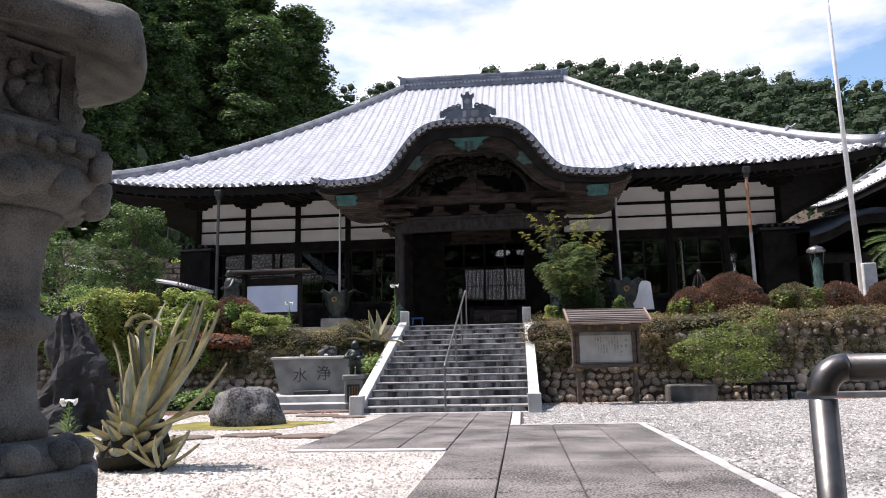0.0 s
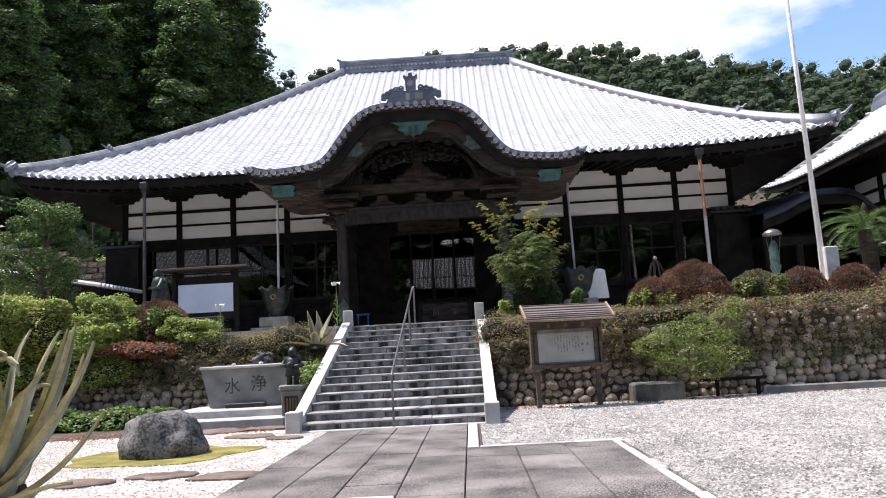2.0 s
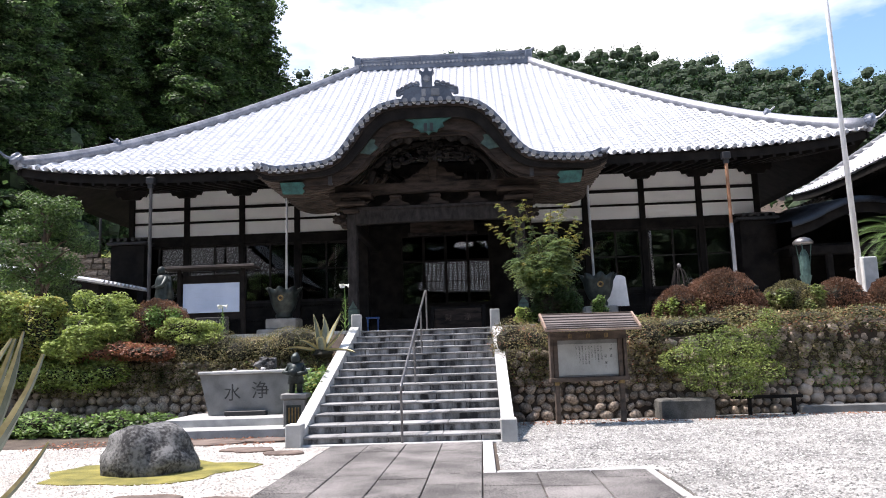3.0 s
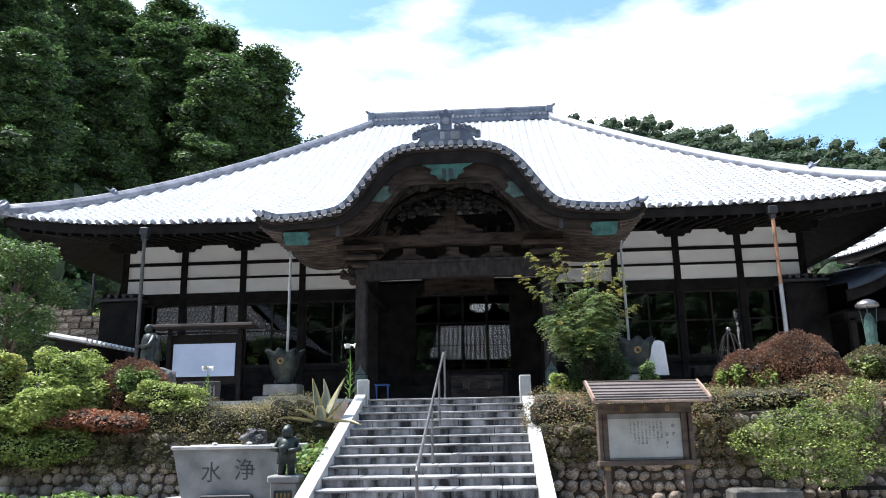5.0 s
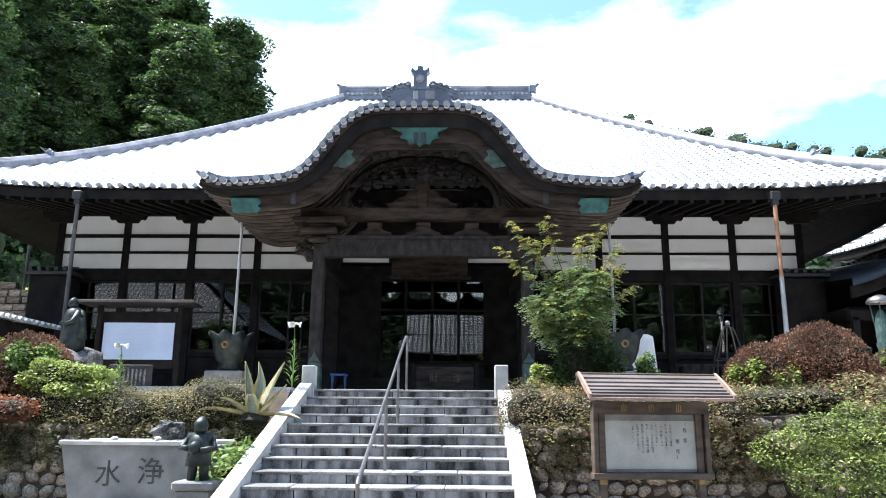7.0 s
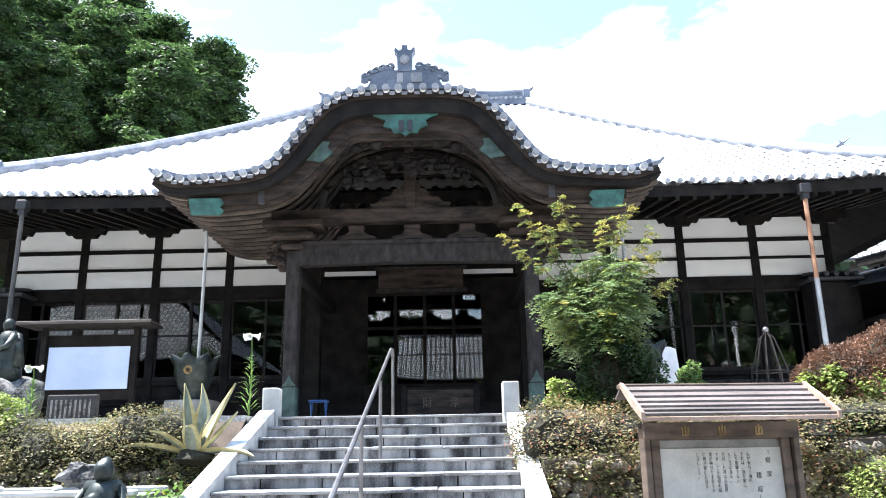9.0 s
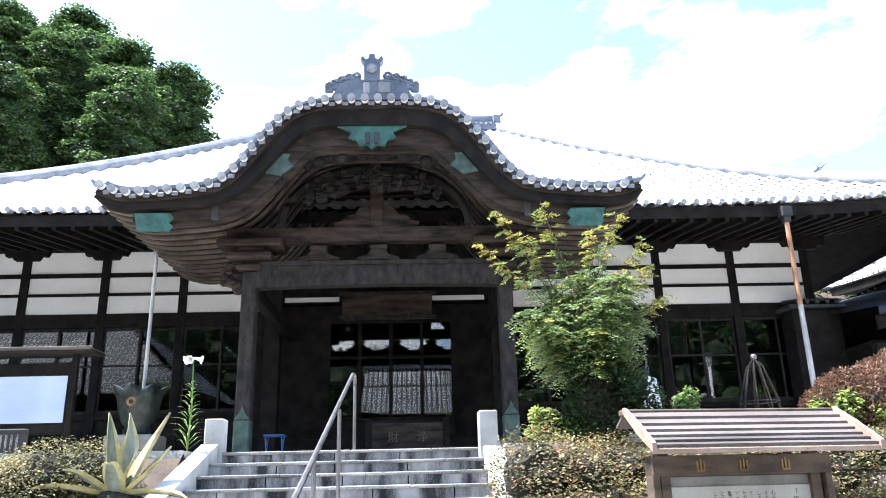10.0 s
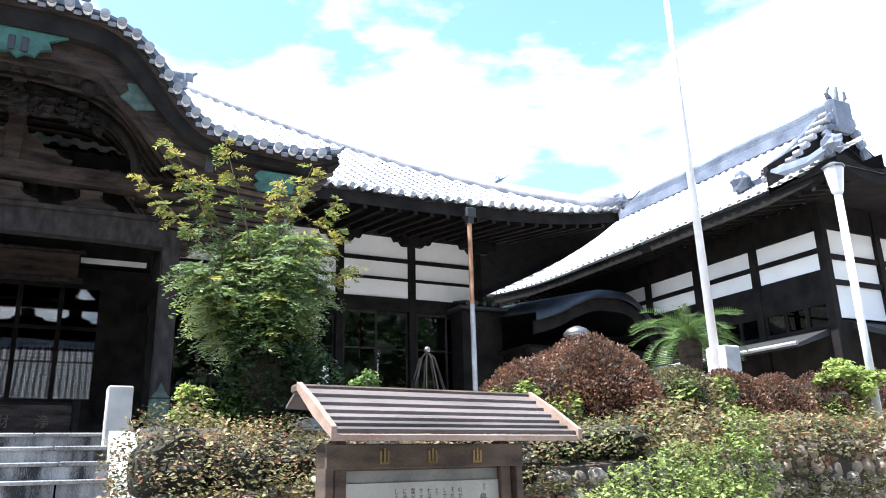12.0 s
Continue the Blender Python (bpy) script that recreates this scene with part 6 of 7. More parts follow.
lh = part("shade", Mesh().lathe([(0.07, 3.88), (0.10, 3.92), (0.165, 4.33), (0.16, 4.35)], n=8), LAMP_GLASS, lp, "milk-glass lantern shade")
part("cap", Mesh().lathe([(0.19, 4.35), (0.19, 4.38), (0.05, 4.45)], n=8), STEEL_DULL, lh)
tr = thing("stone_trough", "rough grey granite trough block at the wall foot", "stone trough", at=(5.0, 2.75, 0))
part("block", Mesh().box(-0.5, 0.5, -0.22, 0.22, -0.03, 0.36, 0.04), LANTERN, tr)
m = Mesh().box(5.9, 7.2, 2.9, 2.96, 0.3, 0.36, 0.01)
m.box(6.2, 6.26, 2.9, 2.96, -0.02, 0.3).box(7.0, 7.06, 2.9, 2.96, -0.02, 0.3)
solid("low_rail", m, TIMBER, "low dark timber rail in front of the wall", "rail")

bl = thing("folding_stand", "small blue folding stand behind the porch pillar", "stand", at=(-2.05, 12.4, TERRACE))
for x in (-0.16, 0.16):
    part("leg", Mesh().tube([(x, -0.15, 0), (x, 0.15, 0.62)], 0.018, 6).tube([(x, 0.15, 0), (x, -0.15, 0.62)], 0.018, 6), BLUE, bl)
part("top", Mesh().box(-0.2, 0.2, -0.2, 0.2, 0.6, 0.64, 0.01), BLUE, bl)
d = thing("drainpipe", "thin dark drainpipe at the back corner of the hall", "drainpipe")
part("pipe", Mesh().tube([(-14.9, 20.0, TERRACE - 0.05), (-14.9, 20.0, 7.5), (-14.75, 20.0, 7.9)], 0.06, 8), PIPE_DARK, d)

# ---- planting on the banks ----
rg = random.Random(21)


def lumps(x0, x1, step, y, z, r, seed, ys=0.0):
    g = random.Random(seed)
    out, x = [], x0
    while x < x1:
        out.append((x, y + ys * (x - x0) + g.uniform(-0.1, 0.1), z + g.uniform(-0.08, 0.08), r[0] * g.uniform(0.9, 1.2), r[1] * g.uniform(0.9, 1.15), r[2] * g.uniform(0.85, 1.15)))
        x += step
    return out


hedge("hedge", "low clipped hedge with brown and green leaves", lumps(1.95, 4.7, 0.38, 3.75, 1.45, (0.36, 0.5, 0.42), 1), 26000, 0.034, LEAF_HEDGE, 31, LEAF_RUST)
hedge("hedge", "low clipped hedge with brown and green leaves", lumps(-5.2, -2.3, 0.36, 4.35, 1.52, (0.36, 0.36, 0.33), 2), 26000, 0.034, LEAF_HEDGE, 32, LEAF_DARK)
hedge("hedge", "low leafy growth around the small agave", lumps(-2.25, -1.75, 0.25, 4.3, 1.2, (0.26, 0.3, 0.3), 22), 2550, 0.044, LEAF_HEDGE, 49, LEAF)
hedge("creeper", "green and brown creeper trailing over the cobbles", lumps(-7.5, -3.2, 0.6, 4.0, 1.0, (0.42, 0.16, 0.32), 3), 5200, 0.05, LEAF_HEDGE, 33, inner=0)
hedge("creeper", "brown creeper trailing down the cobble wall", lumps(2.2, 5.0, 0.5, 3.2, 0.95, (0.36, 0.12, 0.4), 4, 0.05), 5200, 0.05, LEAF_HEDGE, 34, LEAF_RUST, inner=0)
hedge("creeper", "green and rusty creeper along the wall top", lumps(6.5, 17.0, 0.6, 3.65, 1.75, (0.5, 0.42, 0.24), 5, 0.06), 18000, 0.06, LEAF_HEDGE, 35, LEAF_RUST, inner=0)
hedge("creeper", "sparse green creeper over the lower cobbles", lumps(6.2, 16.0, 0.9, 3.42, 0.62, (0.5, 0.1, 0.26), 6, 0.045), 5600, 0.05, LEAF, 36, LEAF_YELLOW, inner=0)
hedge("ground_cover", "dry leafy ground cover between the bushes", lumps(4.6, 17.0, 0.7, 4.5, 1.85, (0.6, 0.6, 0.16), 7, 0.07), 10200, 0.06, LEAF_HEDGE, 37, LEAF)
hedge("ground_cover", "low leafy plants at the foot of the wall", lumps(-1.95, -1.6, 0.3, 3.0, 0.5, (0.3, 0.8, 0.5), 8), 3000, 0.08, LEAF, 38, LEAF_YELLOW)

hedge("creeper", "brown and green creeper covering the cobble wall", lumps(2.1, 16.0, 0.42, 3.2, 1.02, (0.36, 0.08, 0.36), 14, 0.05), 22000, 0.045, LEAF_HEDGE, 46, LEAF_OLIVE, inner=0)
hedge("creeper", "green creeper over the left cobble wall", lumps(-8.0, -1.9, 0.5, 3.98, 1.05, (0.3, 0.1, 0.24), 15), 6400, 0.045, LEAF_HEDGE, 47, LEAF, inner=0)
hedge("ground_cover", "leafy ground cover behind the notice board", lumps(4.3, 6.0, 0.4, 3.9, 1.72, (0.42, 0.55, 0.2), 16), 5100, 0.044, LEAF_HEDGE, 48, LEAF)
domed("azalea_bush", "clipped dome azalea bush with reddish-brown leaves", 6.55, 5.0, 1.85, (0.9, 0.8, 1.03), 34000, 0.038, LEAF_RED, 41, "clipped azaleas")
domed("azalea_bush", "low brown-green azalea bush beside a larger one", 5.55, 4.75, 1.75, (0.58, 0.52, 0.8), 12000, 0.04, LEAF_RED, 42, "clipped azaleas", LEAF_BRIGHT)
for k, (x, y, r, h, lf) in enumerate(((8.05, 5.2, 0.72, 0.78, LEAF_HEDGE), (9.25, 5.5, 0.62, 0.82, LEAF_RED), (10.6, 5.9, 0.62, 0.85, LEAF_RED), (12.0, 6.2, 0.7, 0.95, LEAF_RED), (13.6, 6.6, 0.75, 1.0, LEAF_RED), (15.2, 7.0, 0.7, 1.0, LEAF_HEDGE))):
    domed("azalea_bush", "clipped rounded azalea bush with mixed leaves", x, y, 1.85, (r, r * 0.9, h), 13000, 0.042, lf, 50 + k, "clipped azaleas", LEAF_OLIVE if k in (0, 3) else None)
bush("leafy_shrub", "bright yellow-green shrub growing over an azalea", 12.4, 5.9, 2.3, (0.8, 0.5, 0.42), 2200, 0.09, LEAF_BRIGHT, 61, dense=False)
hedge("bush", "sprawling yellow-green shrub growing against the wall", [(5.1, 2.95, 1.05, 0.42, 0.3, 0.22), (5.5, 2.8, 1.3, 0.45, 0.3, 0.2), (6.1, 2.85, 1.15, 0.5, 0.32, 0.2), (6.55, 2.95, 1.4, 0.34, 0.25, 0.3), (6.75, 3.0, 1.72, 0.2, 0.18, 0.22), (5.75, 2.65, 0.85, 0.55, 0.35, 0.2), (6.4, 2.75, 0.8, 0.42, 0.3, 0.22), (5.3, 2.75, 0.7, 0.3, 0.25, 0.2), (6.0, 2.6, 0.55, 0.4, 0.25, 0.18), (5.95, 2.95, 1.5, 0.25, 0.2, 0.14)], 11500, 0.04, LEAF_OLIVE, 62, LEAF_BRIGHT, inner=0)
bush("leafy_shrub", "bright green feathery shrub on the wall top", -4.95, 4.4, 1.62, (0.8, 0.5, 0.4), 11000, 0.05, LEAF_BRIGHT, 63, 20)
domed("azalea_bush", "rounded russet azalea bush above the wall", -5.75, 4.9, 1.7, (0.8, 0.62, 0.98), 14000, 0.042, LEAF_RED, 64, "clipped azaleas", LEAF)
bush("leafy_shrub", "small bright green shrub at the stair head", 2.35, 5.1, 1.85, (0.26, 0.24, 0.26), 1500, 0.06, LEAF_BRIGHT, 65, 7)
bush("leafy_shrub", "small pruned green shrub beside the notice board", 3.95, 5.3, 1.85, (0.28, 0.26, 0.36), 1300, 0.06, LEAF, 66, 7)
bush("leafy_shrub", "dark green shrub below the tree", 2.9, 4.85, 1.72, (0.62, 0.42, 0.72), 11000, 0.05, LEAF_DARK, 67, 12, second=LEAF)
for k, (x, y, z, r, n, lf) in enumerate(((-7.0, 3.95, 1.35, (0.8, 0.55, 0.62), 4200, LEAF_BRIGHT), (-7.9, 4.0, 1.3, (1.0, 0.7, 0.9), 6000, LEAF_BRIGHT), (-6.9, 4.6, 1.7, (0.9, 0.7, 0.75), 4200, LEAF_BRIGHT), (-8.9, 3.9, 1.0, (1.1, 0.9, 1.2), 6000, LEAF_BRIGHT), (-10.2, 4.4, 1.2, (1.1, 0.9, 1.1), 4500, LEAF), (-6.5, 4.2, 1.2, (0.5, 0.45, 0.4), 2200, LEAF))):
    bush("leafy_shrub", "large light green garden shrub on the bank", x, y, z, r, int(n * 3.2), 0.068, lf, 70 + k, 26, "garden shrubs", second=LEAF_YELLOW if k % 2 else LEAF_BRIGHT)
hedge("ground_cover", "rusty low ground cover under the shrubs", lumps(-6.5, -4.9, 0.4, 3.9, 1.55, (0.35, 0.3, 0.14), 9), 2550, 0.06, LEAF_RUST, 39)
hedge("ground_cover", "bright leafy growth spilling down the bank", lumps(-9.5, -6.3, 0.45, 3.82, 1.12, (0.5, 0.26, 0.26), 23), 10000, 0.06, LEAF_BRIGHT, 82, LEAF, inner=0.5)
hedge("ground_cover", "russet low shrubs between the green bushes", lumps(-7.2, -5.7, 0.35, 4.02, 1.5, (0.34, 0.26, 0.13), 24), 5000, 0.045, LEAF_RUST, 83, LEAF, inner=0.5)
hedge("ground_cover", "green weeds along the foot of the wall", lumps(-8.5, -4.6, 0.7, 2.9, 0.12, (0.5, 0.5, 0.22), 10), 5000, 0.09, LEAF, 40, LEAF_DARK)


def tree(name, label, x, y, z, height, crown, count, size, leaf, seed, trunk=0.12, second=None, group="", category="tree"):
    """A tree with a tapered trunk, limbs and clumped leaves; crown = (radius, from height share)."""
    g = random.Random(seed)
    t = thing(name, label, category, group, at=(x, y, z))
    m = Mesh()
    m.tube([(0, 0, -0.1), (g.uniform(-0.1, 0.1), g.uniform(-0.1, 0.1), height * 0.4), (g.uniform(-0.15, 0.15), 0, height * 0.9)], trunk, 8, trunk * 0.25)
    cs, lims = [], Mesh()
    for k in range(26):
        f = crown[1] + (1 - crown[1]) * (k + g.random()) / 26
        a = k * 2.4 + g.uniform(-0.5, 0.5)
        r = crown[0] * (0.45 + 0.55 * math.sin(math.pi * min(1, (f - crown[1]) / (1 - crown[1]) * 0.85 + 0.15))) * g.uniform(0.55, 1.0)
        c = (r * math.cos(a), r * math.sin(a), height * f)
        lims.tube([(0, 0, height * max(0.1, f - 0.16)), (c[0] * 0.5, c[1] * 0.5, height * (f - 0.05)), c], trunk * 0.3, 5, trunk * 0.06)
        q = crown[0] * g.uniform(0.26, 0.42)
        cs.append((*c, q, q, q * 0.62))
    part("trunk", m, BARK, t, smooth=True)
    part("branching", lims, BARK, t, kind="stuff")
    part("crown", leaves(Mesh(), cs, count, size, g, shell=0.35), leaf, t)
    if second:
        part("young_foliage", leaves(Mesh(), cs[-9:], count // 4, size, g, shell=0.6), second, t)
    return t


def nandina(x, y, z):
    """Several canes with layered sprays of narrow leaflets."""
    g = random.Random(8)
    t = thing("garden_tree", "slender multi-stemmed garden tree with yellowing tips", "tree", at=(x, y, z))
    sprays, fresh, tips = Mesh(), Mesh(), Mesh()

    def spray(mm, p, d, ln, L0):
        s = d.cross(Vector((0, 0, 1))).normalized()
        n = 10
        for q in range(n):
            c = p + d * ln * (0.15 + 0.85 * q / n) - Vector((0, 0, 0.3 * ln * (q / n) ** 2))
            for sd in (-1, 1):
                u = (s * sd * g.uniform(0.6, 1.2) + d * g.uniform(0.3, 1.0) + Vector((0, 0, g.uniform(-0.5, 0.3)))).normalized()
                L = L0 * g.uniform(0.7, 1.3) * (1.1 - 0.45 * q / n)
                w = u.cross(Vector((g.gauss(0, 0.5), g.gauss(0, 0.5), 1))).normalized() * L * 0.17
                mm.add([c, c + u * L * 0.45 + w, c + u * L, c + u * L * 0.45 - w], [(0, 1, 2, 3)])

    # full lower heads carry layered pads; thin upper shoots arch out and end in young yellow leaves
    FULL = ((-0.62, -0.15, 1.42), (-0.28, 0.1, 1.72), (0.12, -0.2, 1.55), (0.42, 0.1, 1.42), (-0.05, 0.2, 1.95), (0.3, -0.1, 1.85), (-0.45, 0.2, 1.25), (0.1, -0.25, 1.22))
    THIN = ((-1.2, -0.1, 2.22), (-0.98, 0.05, 2.7), (-0.5, -0.1, 2.74), (-0.72, 0.1, 2.45), (0.42, 0.0, 2.62), (0.14, 0.1, 2.5), (0.66, -0.1, 2.25), (0.86, 0.05, 1.62), (0.72, -0.15, 1.95))
    for k, h in enumerate(FULL + THIN):
        thin = k >= len(FULL)
        top = Vector(h)
        a = k * 2.4
        base = Vector((0.14 * math.cos(a) - 0.12, 0.12 * math.sin(a), -0.08))
        mid = base.lerp(top, 0.55) + Vector((-0.22 * top.x, 0, 0.22 if thin else 0.08))
        part("cane", Mesh().tube([base, base.lerp(mid, 0.5) + Vector((0.02, 0, 0.03)), mid, top], 0.016, 6, 0.004), TWIG, t)
        for j in range(15 if thin else 30):
            f = (0.6 if thin else 0.5) + (0.4 if thin else 0.5) * (j + g.random()) / (15 if thin else 30)
            p = mid.lerp(top, f * 2 - 1)
            late = thin and f > 0.74
            out = Vector((p.x, p.y, 0)) * (0.5 if thin else 0.9)
            for b in range(2 if thin else 5):
                d = (out + Vector((g.gauss(0, 0.7), g.gauss(0, 0.7), g.uniform(-0.25, 0.35 if thin else 0.12)))).normalized()
                r = g.random()
                if late:
                    mm = tips if r < 0.6 else fresh
                else:
                    mm = fresh if r < 0.3 else tips if r < (0.38 if thin else 0.32) else sprays
                spray(mm, p, d, g.uniform(0.1, 0.2) if thin else g.uniform(0.25, 0.46), 0.06 if thin else 0.08)
    part("leaf_sprays", sprays, LEAF_NANDINA, t)
    part("fresh_sprays", fresh, LEAF_OLIVE, t, "fresh yellow-green leaf sprays")
    part("yellow_sprays", tips, LEAF_YELLOW, t, "yellowing young leaf sprays")
    return t


nandina(2.85, 4.95, TERRACE)


def lily(x, y, z, h, seed):
    g = random.Random(seed)
    t = thing("lily", "tall white lily in flower beside the stairs", "flower", "white lilies", at=(x, y, z))
    part("stem", Mesh().tube([(0, 0, -0.05), (0.02, 0, h * 0.5), (0.0, 0, h)], 0.012, 6, 0.007), LEAF, t)
    m = Mesh()
    for k in range(46):
        a, f = k * 2.4, k / 46
        p = Vector((0, 0, 0.03 + h * 0.72 * f))
        L = 0.28 * (1 - f) + 0.08
        d = Vector((math.cos(a), math.sin(a), 0.8)).normalized()
        s = d.cross(Vector((0, 0, 1))).normalized() * 0.012
        m.add([p, p + d * L * 0.5 + s, p + d * L - Vector((0, 0, L * 0.3)), p + d * L * 0.5 - s], [(0, 1, 2, 3)])
    part("leaves", m, LEAF, t)
    for a in (2.9, 0.1, 4.6):
        d = Vector((math.cos(a), math.sin(a) * 0.7, -0.25)).normalized()
        pts = [Vector((0, 0, h)) + d * q for q in (0.0, 0.03, 0.075, 0.10)]
        m = Mesh()
        rings = []
        for p, r in zip(pts, (0.009, 0.014, 0.022, 0.045)):
            u = d.cross(Vector((0, 0, 1))).normalized()
            w = d.cross(u)
            rings.append([p + (u * math.cos(q * math.pi / 6) + w * math.sin(q * math.pi / 6)) * r * (1 + (0.25 if r > 0.04 and q % 2 == 0 else 0)) for q in range(12)])
        part("flower", m.loft(rings, caps=False), PETAL, t, "white trumpet flower", smooth=True)
    return t


lily(-1.66, 5.2, 1.85, 1.05, 1)
lily(-4.35, 5.0, 1.8, 0.72, 2)
lily(-4.45, -4.2, 0.0, 0.5, 3)

# cycad
t = thing("cycad", "green cycad palm with arching fronds", "cycad", at=(13.4, 10.3, TERRACE))
t.scale = (1.1, 1.1, 1.1)
part("trunk", Mesh().lathe([(0.24, -0.1), (0.2, 1.2), (0.24, 1.9), (0.12, 2.1)], n=12), TIMBER_WORN, t)
g = random.Random(5)
for k in range(34):
    a, up = k * 2.4, g.uniform(0.1, 1.25)
    path, ang, p = [], up, Vector((0, 0, 1.95))
    for i in range(9):
        path.append(p.copy())
        p = p + Vector((math.cos(a) * math.cos(ang), math.sin(a) * math.cos(ang), math.sin(ang))) * 0.16
        ang -= 0.2
    m = Mesh().tube(path, 0.015, 4, 0.006)
    for i in range(8):
        d = (path[i + 1] - path[i]).normalized()
        s = d.cross(Vector((0, 0, 1))).normalized()
        for q in range(4):
            c = path[i].lerp(path[i + 1], q / 4)
            for sd in (-1, 1):
                e = c + s * sd * 0.2 + d * 0.1 + Vector((0, 0, 0.06))
                m.add([c, c + d * 0.025, e], [(0, 1, 2)])
    part("frond", m, LEAF_MID, t)
part("cone", Mesh().lathe([(0.1, 2.0), (0.12, 2.3), (0.09, 2.6), (0.02, 2.75)], n=10), TIMBER_WORN, t)

tree("garden_tree", "dense dark green garden tree beside the hall", -9.7, 7.1, TERRACE, 3.75, (1.0, 0.28), 16000, 0.075, LEAF_MID, 91, 0.12)
tree("garden_tree", "dense dark green garden tree beside the hall", -13.4, 9.5, TERRACE, 3.4, (1.6, 0.15), 12000, 0.08, LEAF_MID, 92, 0.12)
tree("garden_tree", "small bright green tree behind the hall corner", -13.6, 20.0, TERRACE, 4.0, (1.8, 0.2), 5000, 0.14, LEAF_BRIGHT, 93, 0.12)

# dry stone wall and low tiled roof at the far left
dw = thing("wall_dry_stone", "grey dry stone retaining wall behind the garden", "stone wall", kind="structure")
part("backing", Mesh().prism([(-26, TERRACE), (-12.75, TERRACE), (-12.75, 5.2), (-16, 5.9), (-26, 7.2)], 17.15, 17.9), ROCK_DARK, dw)
stone = Mesh().box(-0.5, 0.5, -0.12, 0.12, -0.5, 0.5, 0.06).data("wall_stone", COBBLE)
z = 3.2
while z < 6.6:
    x = -18.5 + rg.uniform(0, 0.3)
    while x < -12.9:
        w = rg.uniform(0.3, 0.7)
        if z < 5.35 + 0.22 * (-12.75 - x):
            o = new("wall_stone", stone)
            o.parent, o.location, o.scale = dw, (x + w / 2, 17.1 + rg.uniform(-0.03, 0.03), z), (w - 0.015, 1, 0.22)
        x += w
    z += 0.235
sd = thing("shed", "low shed with a pale tiled lean-to roof", "shed", kind="structure", at=(-12.7, 13.6, TERRACE))
m = Mesh()
for k in range(12):
    y = -1.6 + k * 0.28
    m.tube([(-2.4, y, 2.9), (2.1, y, 2.05)], 0.075, 6)
    m.add([(-2.4, y, 2.88), (2.1, y, 2.03), (2.1, y + 0.28, 2.03), (-2.4, y + 0.28, 2.88)], [(0, 1, 2, 3)])
part("roof_tiles", m, TILE, sd)
part("wall", Mesh().prism([(-2.2, 0), (1.8, 0), (1.8, 2.0), (-2.2, 2.78)], -1.4, 1.4), TIMBER, sd)

# ---- gate and halls behind the walker ----


def ribbed_roof(cx, cy, ex, ey, rx, z0, z1):
    """Courses of round tiles, each overlapping the next; the dark bed paints rib shadows."""
    m, bed = Mesh(), Mesh()
    n = int(2 * ex / 0.36)
    at = lambda x, side, q, f: (cx + x, cy + side * ey * (1 - q * f), z0 + (z1 - z0) * (0.75 * q * f + 0.25 * (q * f) ** 2) + 0.3 * (abs(x) / ex) ** 4 * (1 - q * f))
    for side in (-1, 1):
        for k in range(n):
            x = -ex + (k + 0.5) * 2 * ex / n
            f = 1.0 if abs(x) < rx else (ex - abs(x)) / (ex - rx)
            w = ex / n
            pts = [at(x, side, q, f) for q in (0, 0.25, 0.5, 0.75, 1)]
            bed.loft([[(p[0] - w, p[1], p[2]), (p[0] + w, p[1], p[2])] for p in pts], closed=False)
            rows = max(2, int(16 * f))
            for j in range(rows):
                a, b = at(x, side, j / rows, f), at(x, side, (j + 0.86) / rows, f)
                r = 0.115
                ends = []
                for p, up in ((a, 0.05), (b, 0.0)):
                    ends.append([(p[0] + r * math.cos(h), p[1], p[2] + up + r * 0.8 * math.sin(h)) for h in (0, 0.8, 1.57, 2.34, 3.14)])
                m.loft(ends, closed=False)
    for side in (-1, 1):
        bed.add([(cx + side * ex, cy - ey, z0 + 0.3), (cx + side * ex, cy + ey, z0 + 0.3), (cx + side * rx, cy, z1)], [(0, 1, 2)])
    return m, bed


gt = thing("temple_gate", "tiled timber temple gate behind the forecourt", "gate", kind="structure")
ribs, bed = ribbed_roof(1.9, -20.5, 5.6, 4.0, 5.0, 6.2, 10.0)
part("roof_tiles", ribs, TILE, gt, kind="stuff")
part("roof_bed", bed, LEDGE, gt)
part("ridge", Mesh().box(-3.2, 7.0, -20.8, -20.2, 9.95, 10.5, 0.05), TILE_DARK, gt)
part("soffit", Mesh().box(-3.6, 7.4, -24.3, -16.7, 6.0, 6.15), TIMBER, gt)
for x in (-1.6, 0.4, 3.4, 5.4):
    for y in (-23, -20.5, -18):
        part("pillar", Mesh().tube([(x, y, -0.5), (x, y, 6.0)], 0.2, 12), TIMBER, gt)
for y in (-23, -20.5, -18):
    part("beam", Mesh().box(-2.0, 5.8, y - 0.15, y + 0.15, 5.0, 5.5, 0.02), TIMBER, gt)
part("side_wall", Mesh().box(-1.7, 0.3, -20.6, -20.4, -0.5, 5.0).box(3.5, 5.5, -20.6, -20.4, -0.5, 5.0), PLASTER, gt)
bh = thing("side_hall", "timber side hall with a large hipped tile roof", "temple hall", kind="structure")
ribs, bed = ribbed_roof(-27.0, -21.0, 13.0, 8.0, 5.0, 7.6, 14.6)
# Darker than the other roofs, so the dim reflection is put into its colour.
part("roof_tiles", ribs, TILE_DIM, bh, kind="stuff")
part("roof_bed", bed, LEDGE, bh)
part("body", Mesh().box(-38, -16, -27, -15, -0.5, 7.6), TIMBER, bh)
part("eave", Mesh().box(-39.8, -14.2, -28.8, -13.2, 7.4, 7.6), TIMBER, bh)
part("ridge", Mesh().box(-32, -22, -21.3, -20.7, 14.5, 15.1, 0.05), TILE_DARK, bh)
wl_ = Mesh().box(-14, -2.4, -20.6, -20.4, -0.5, 2.0)
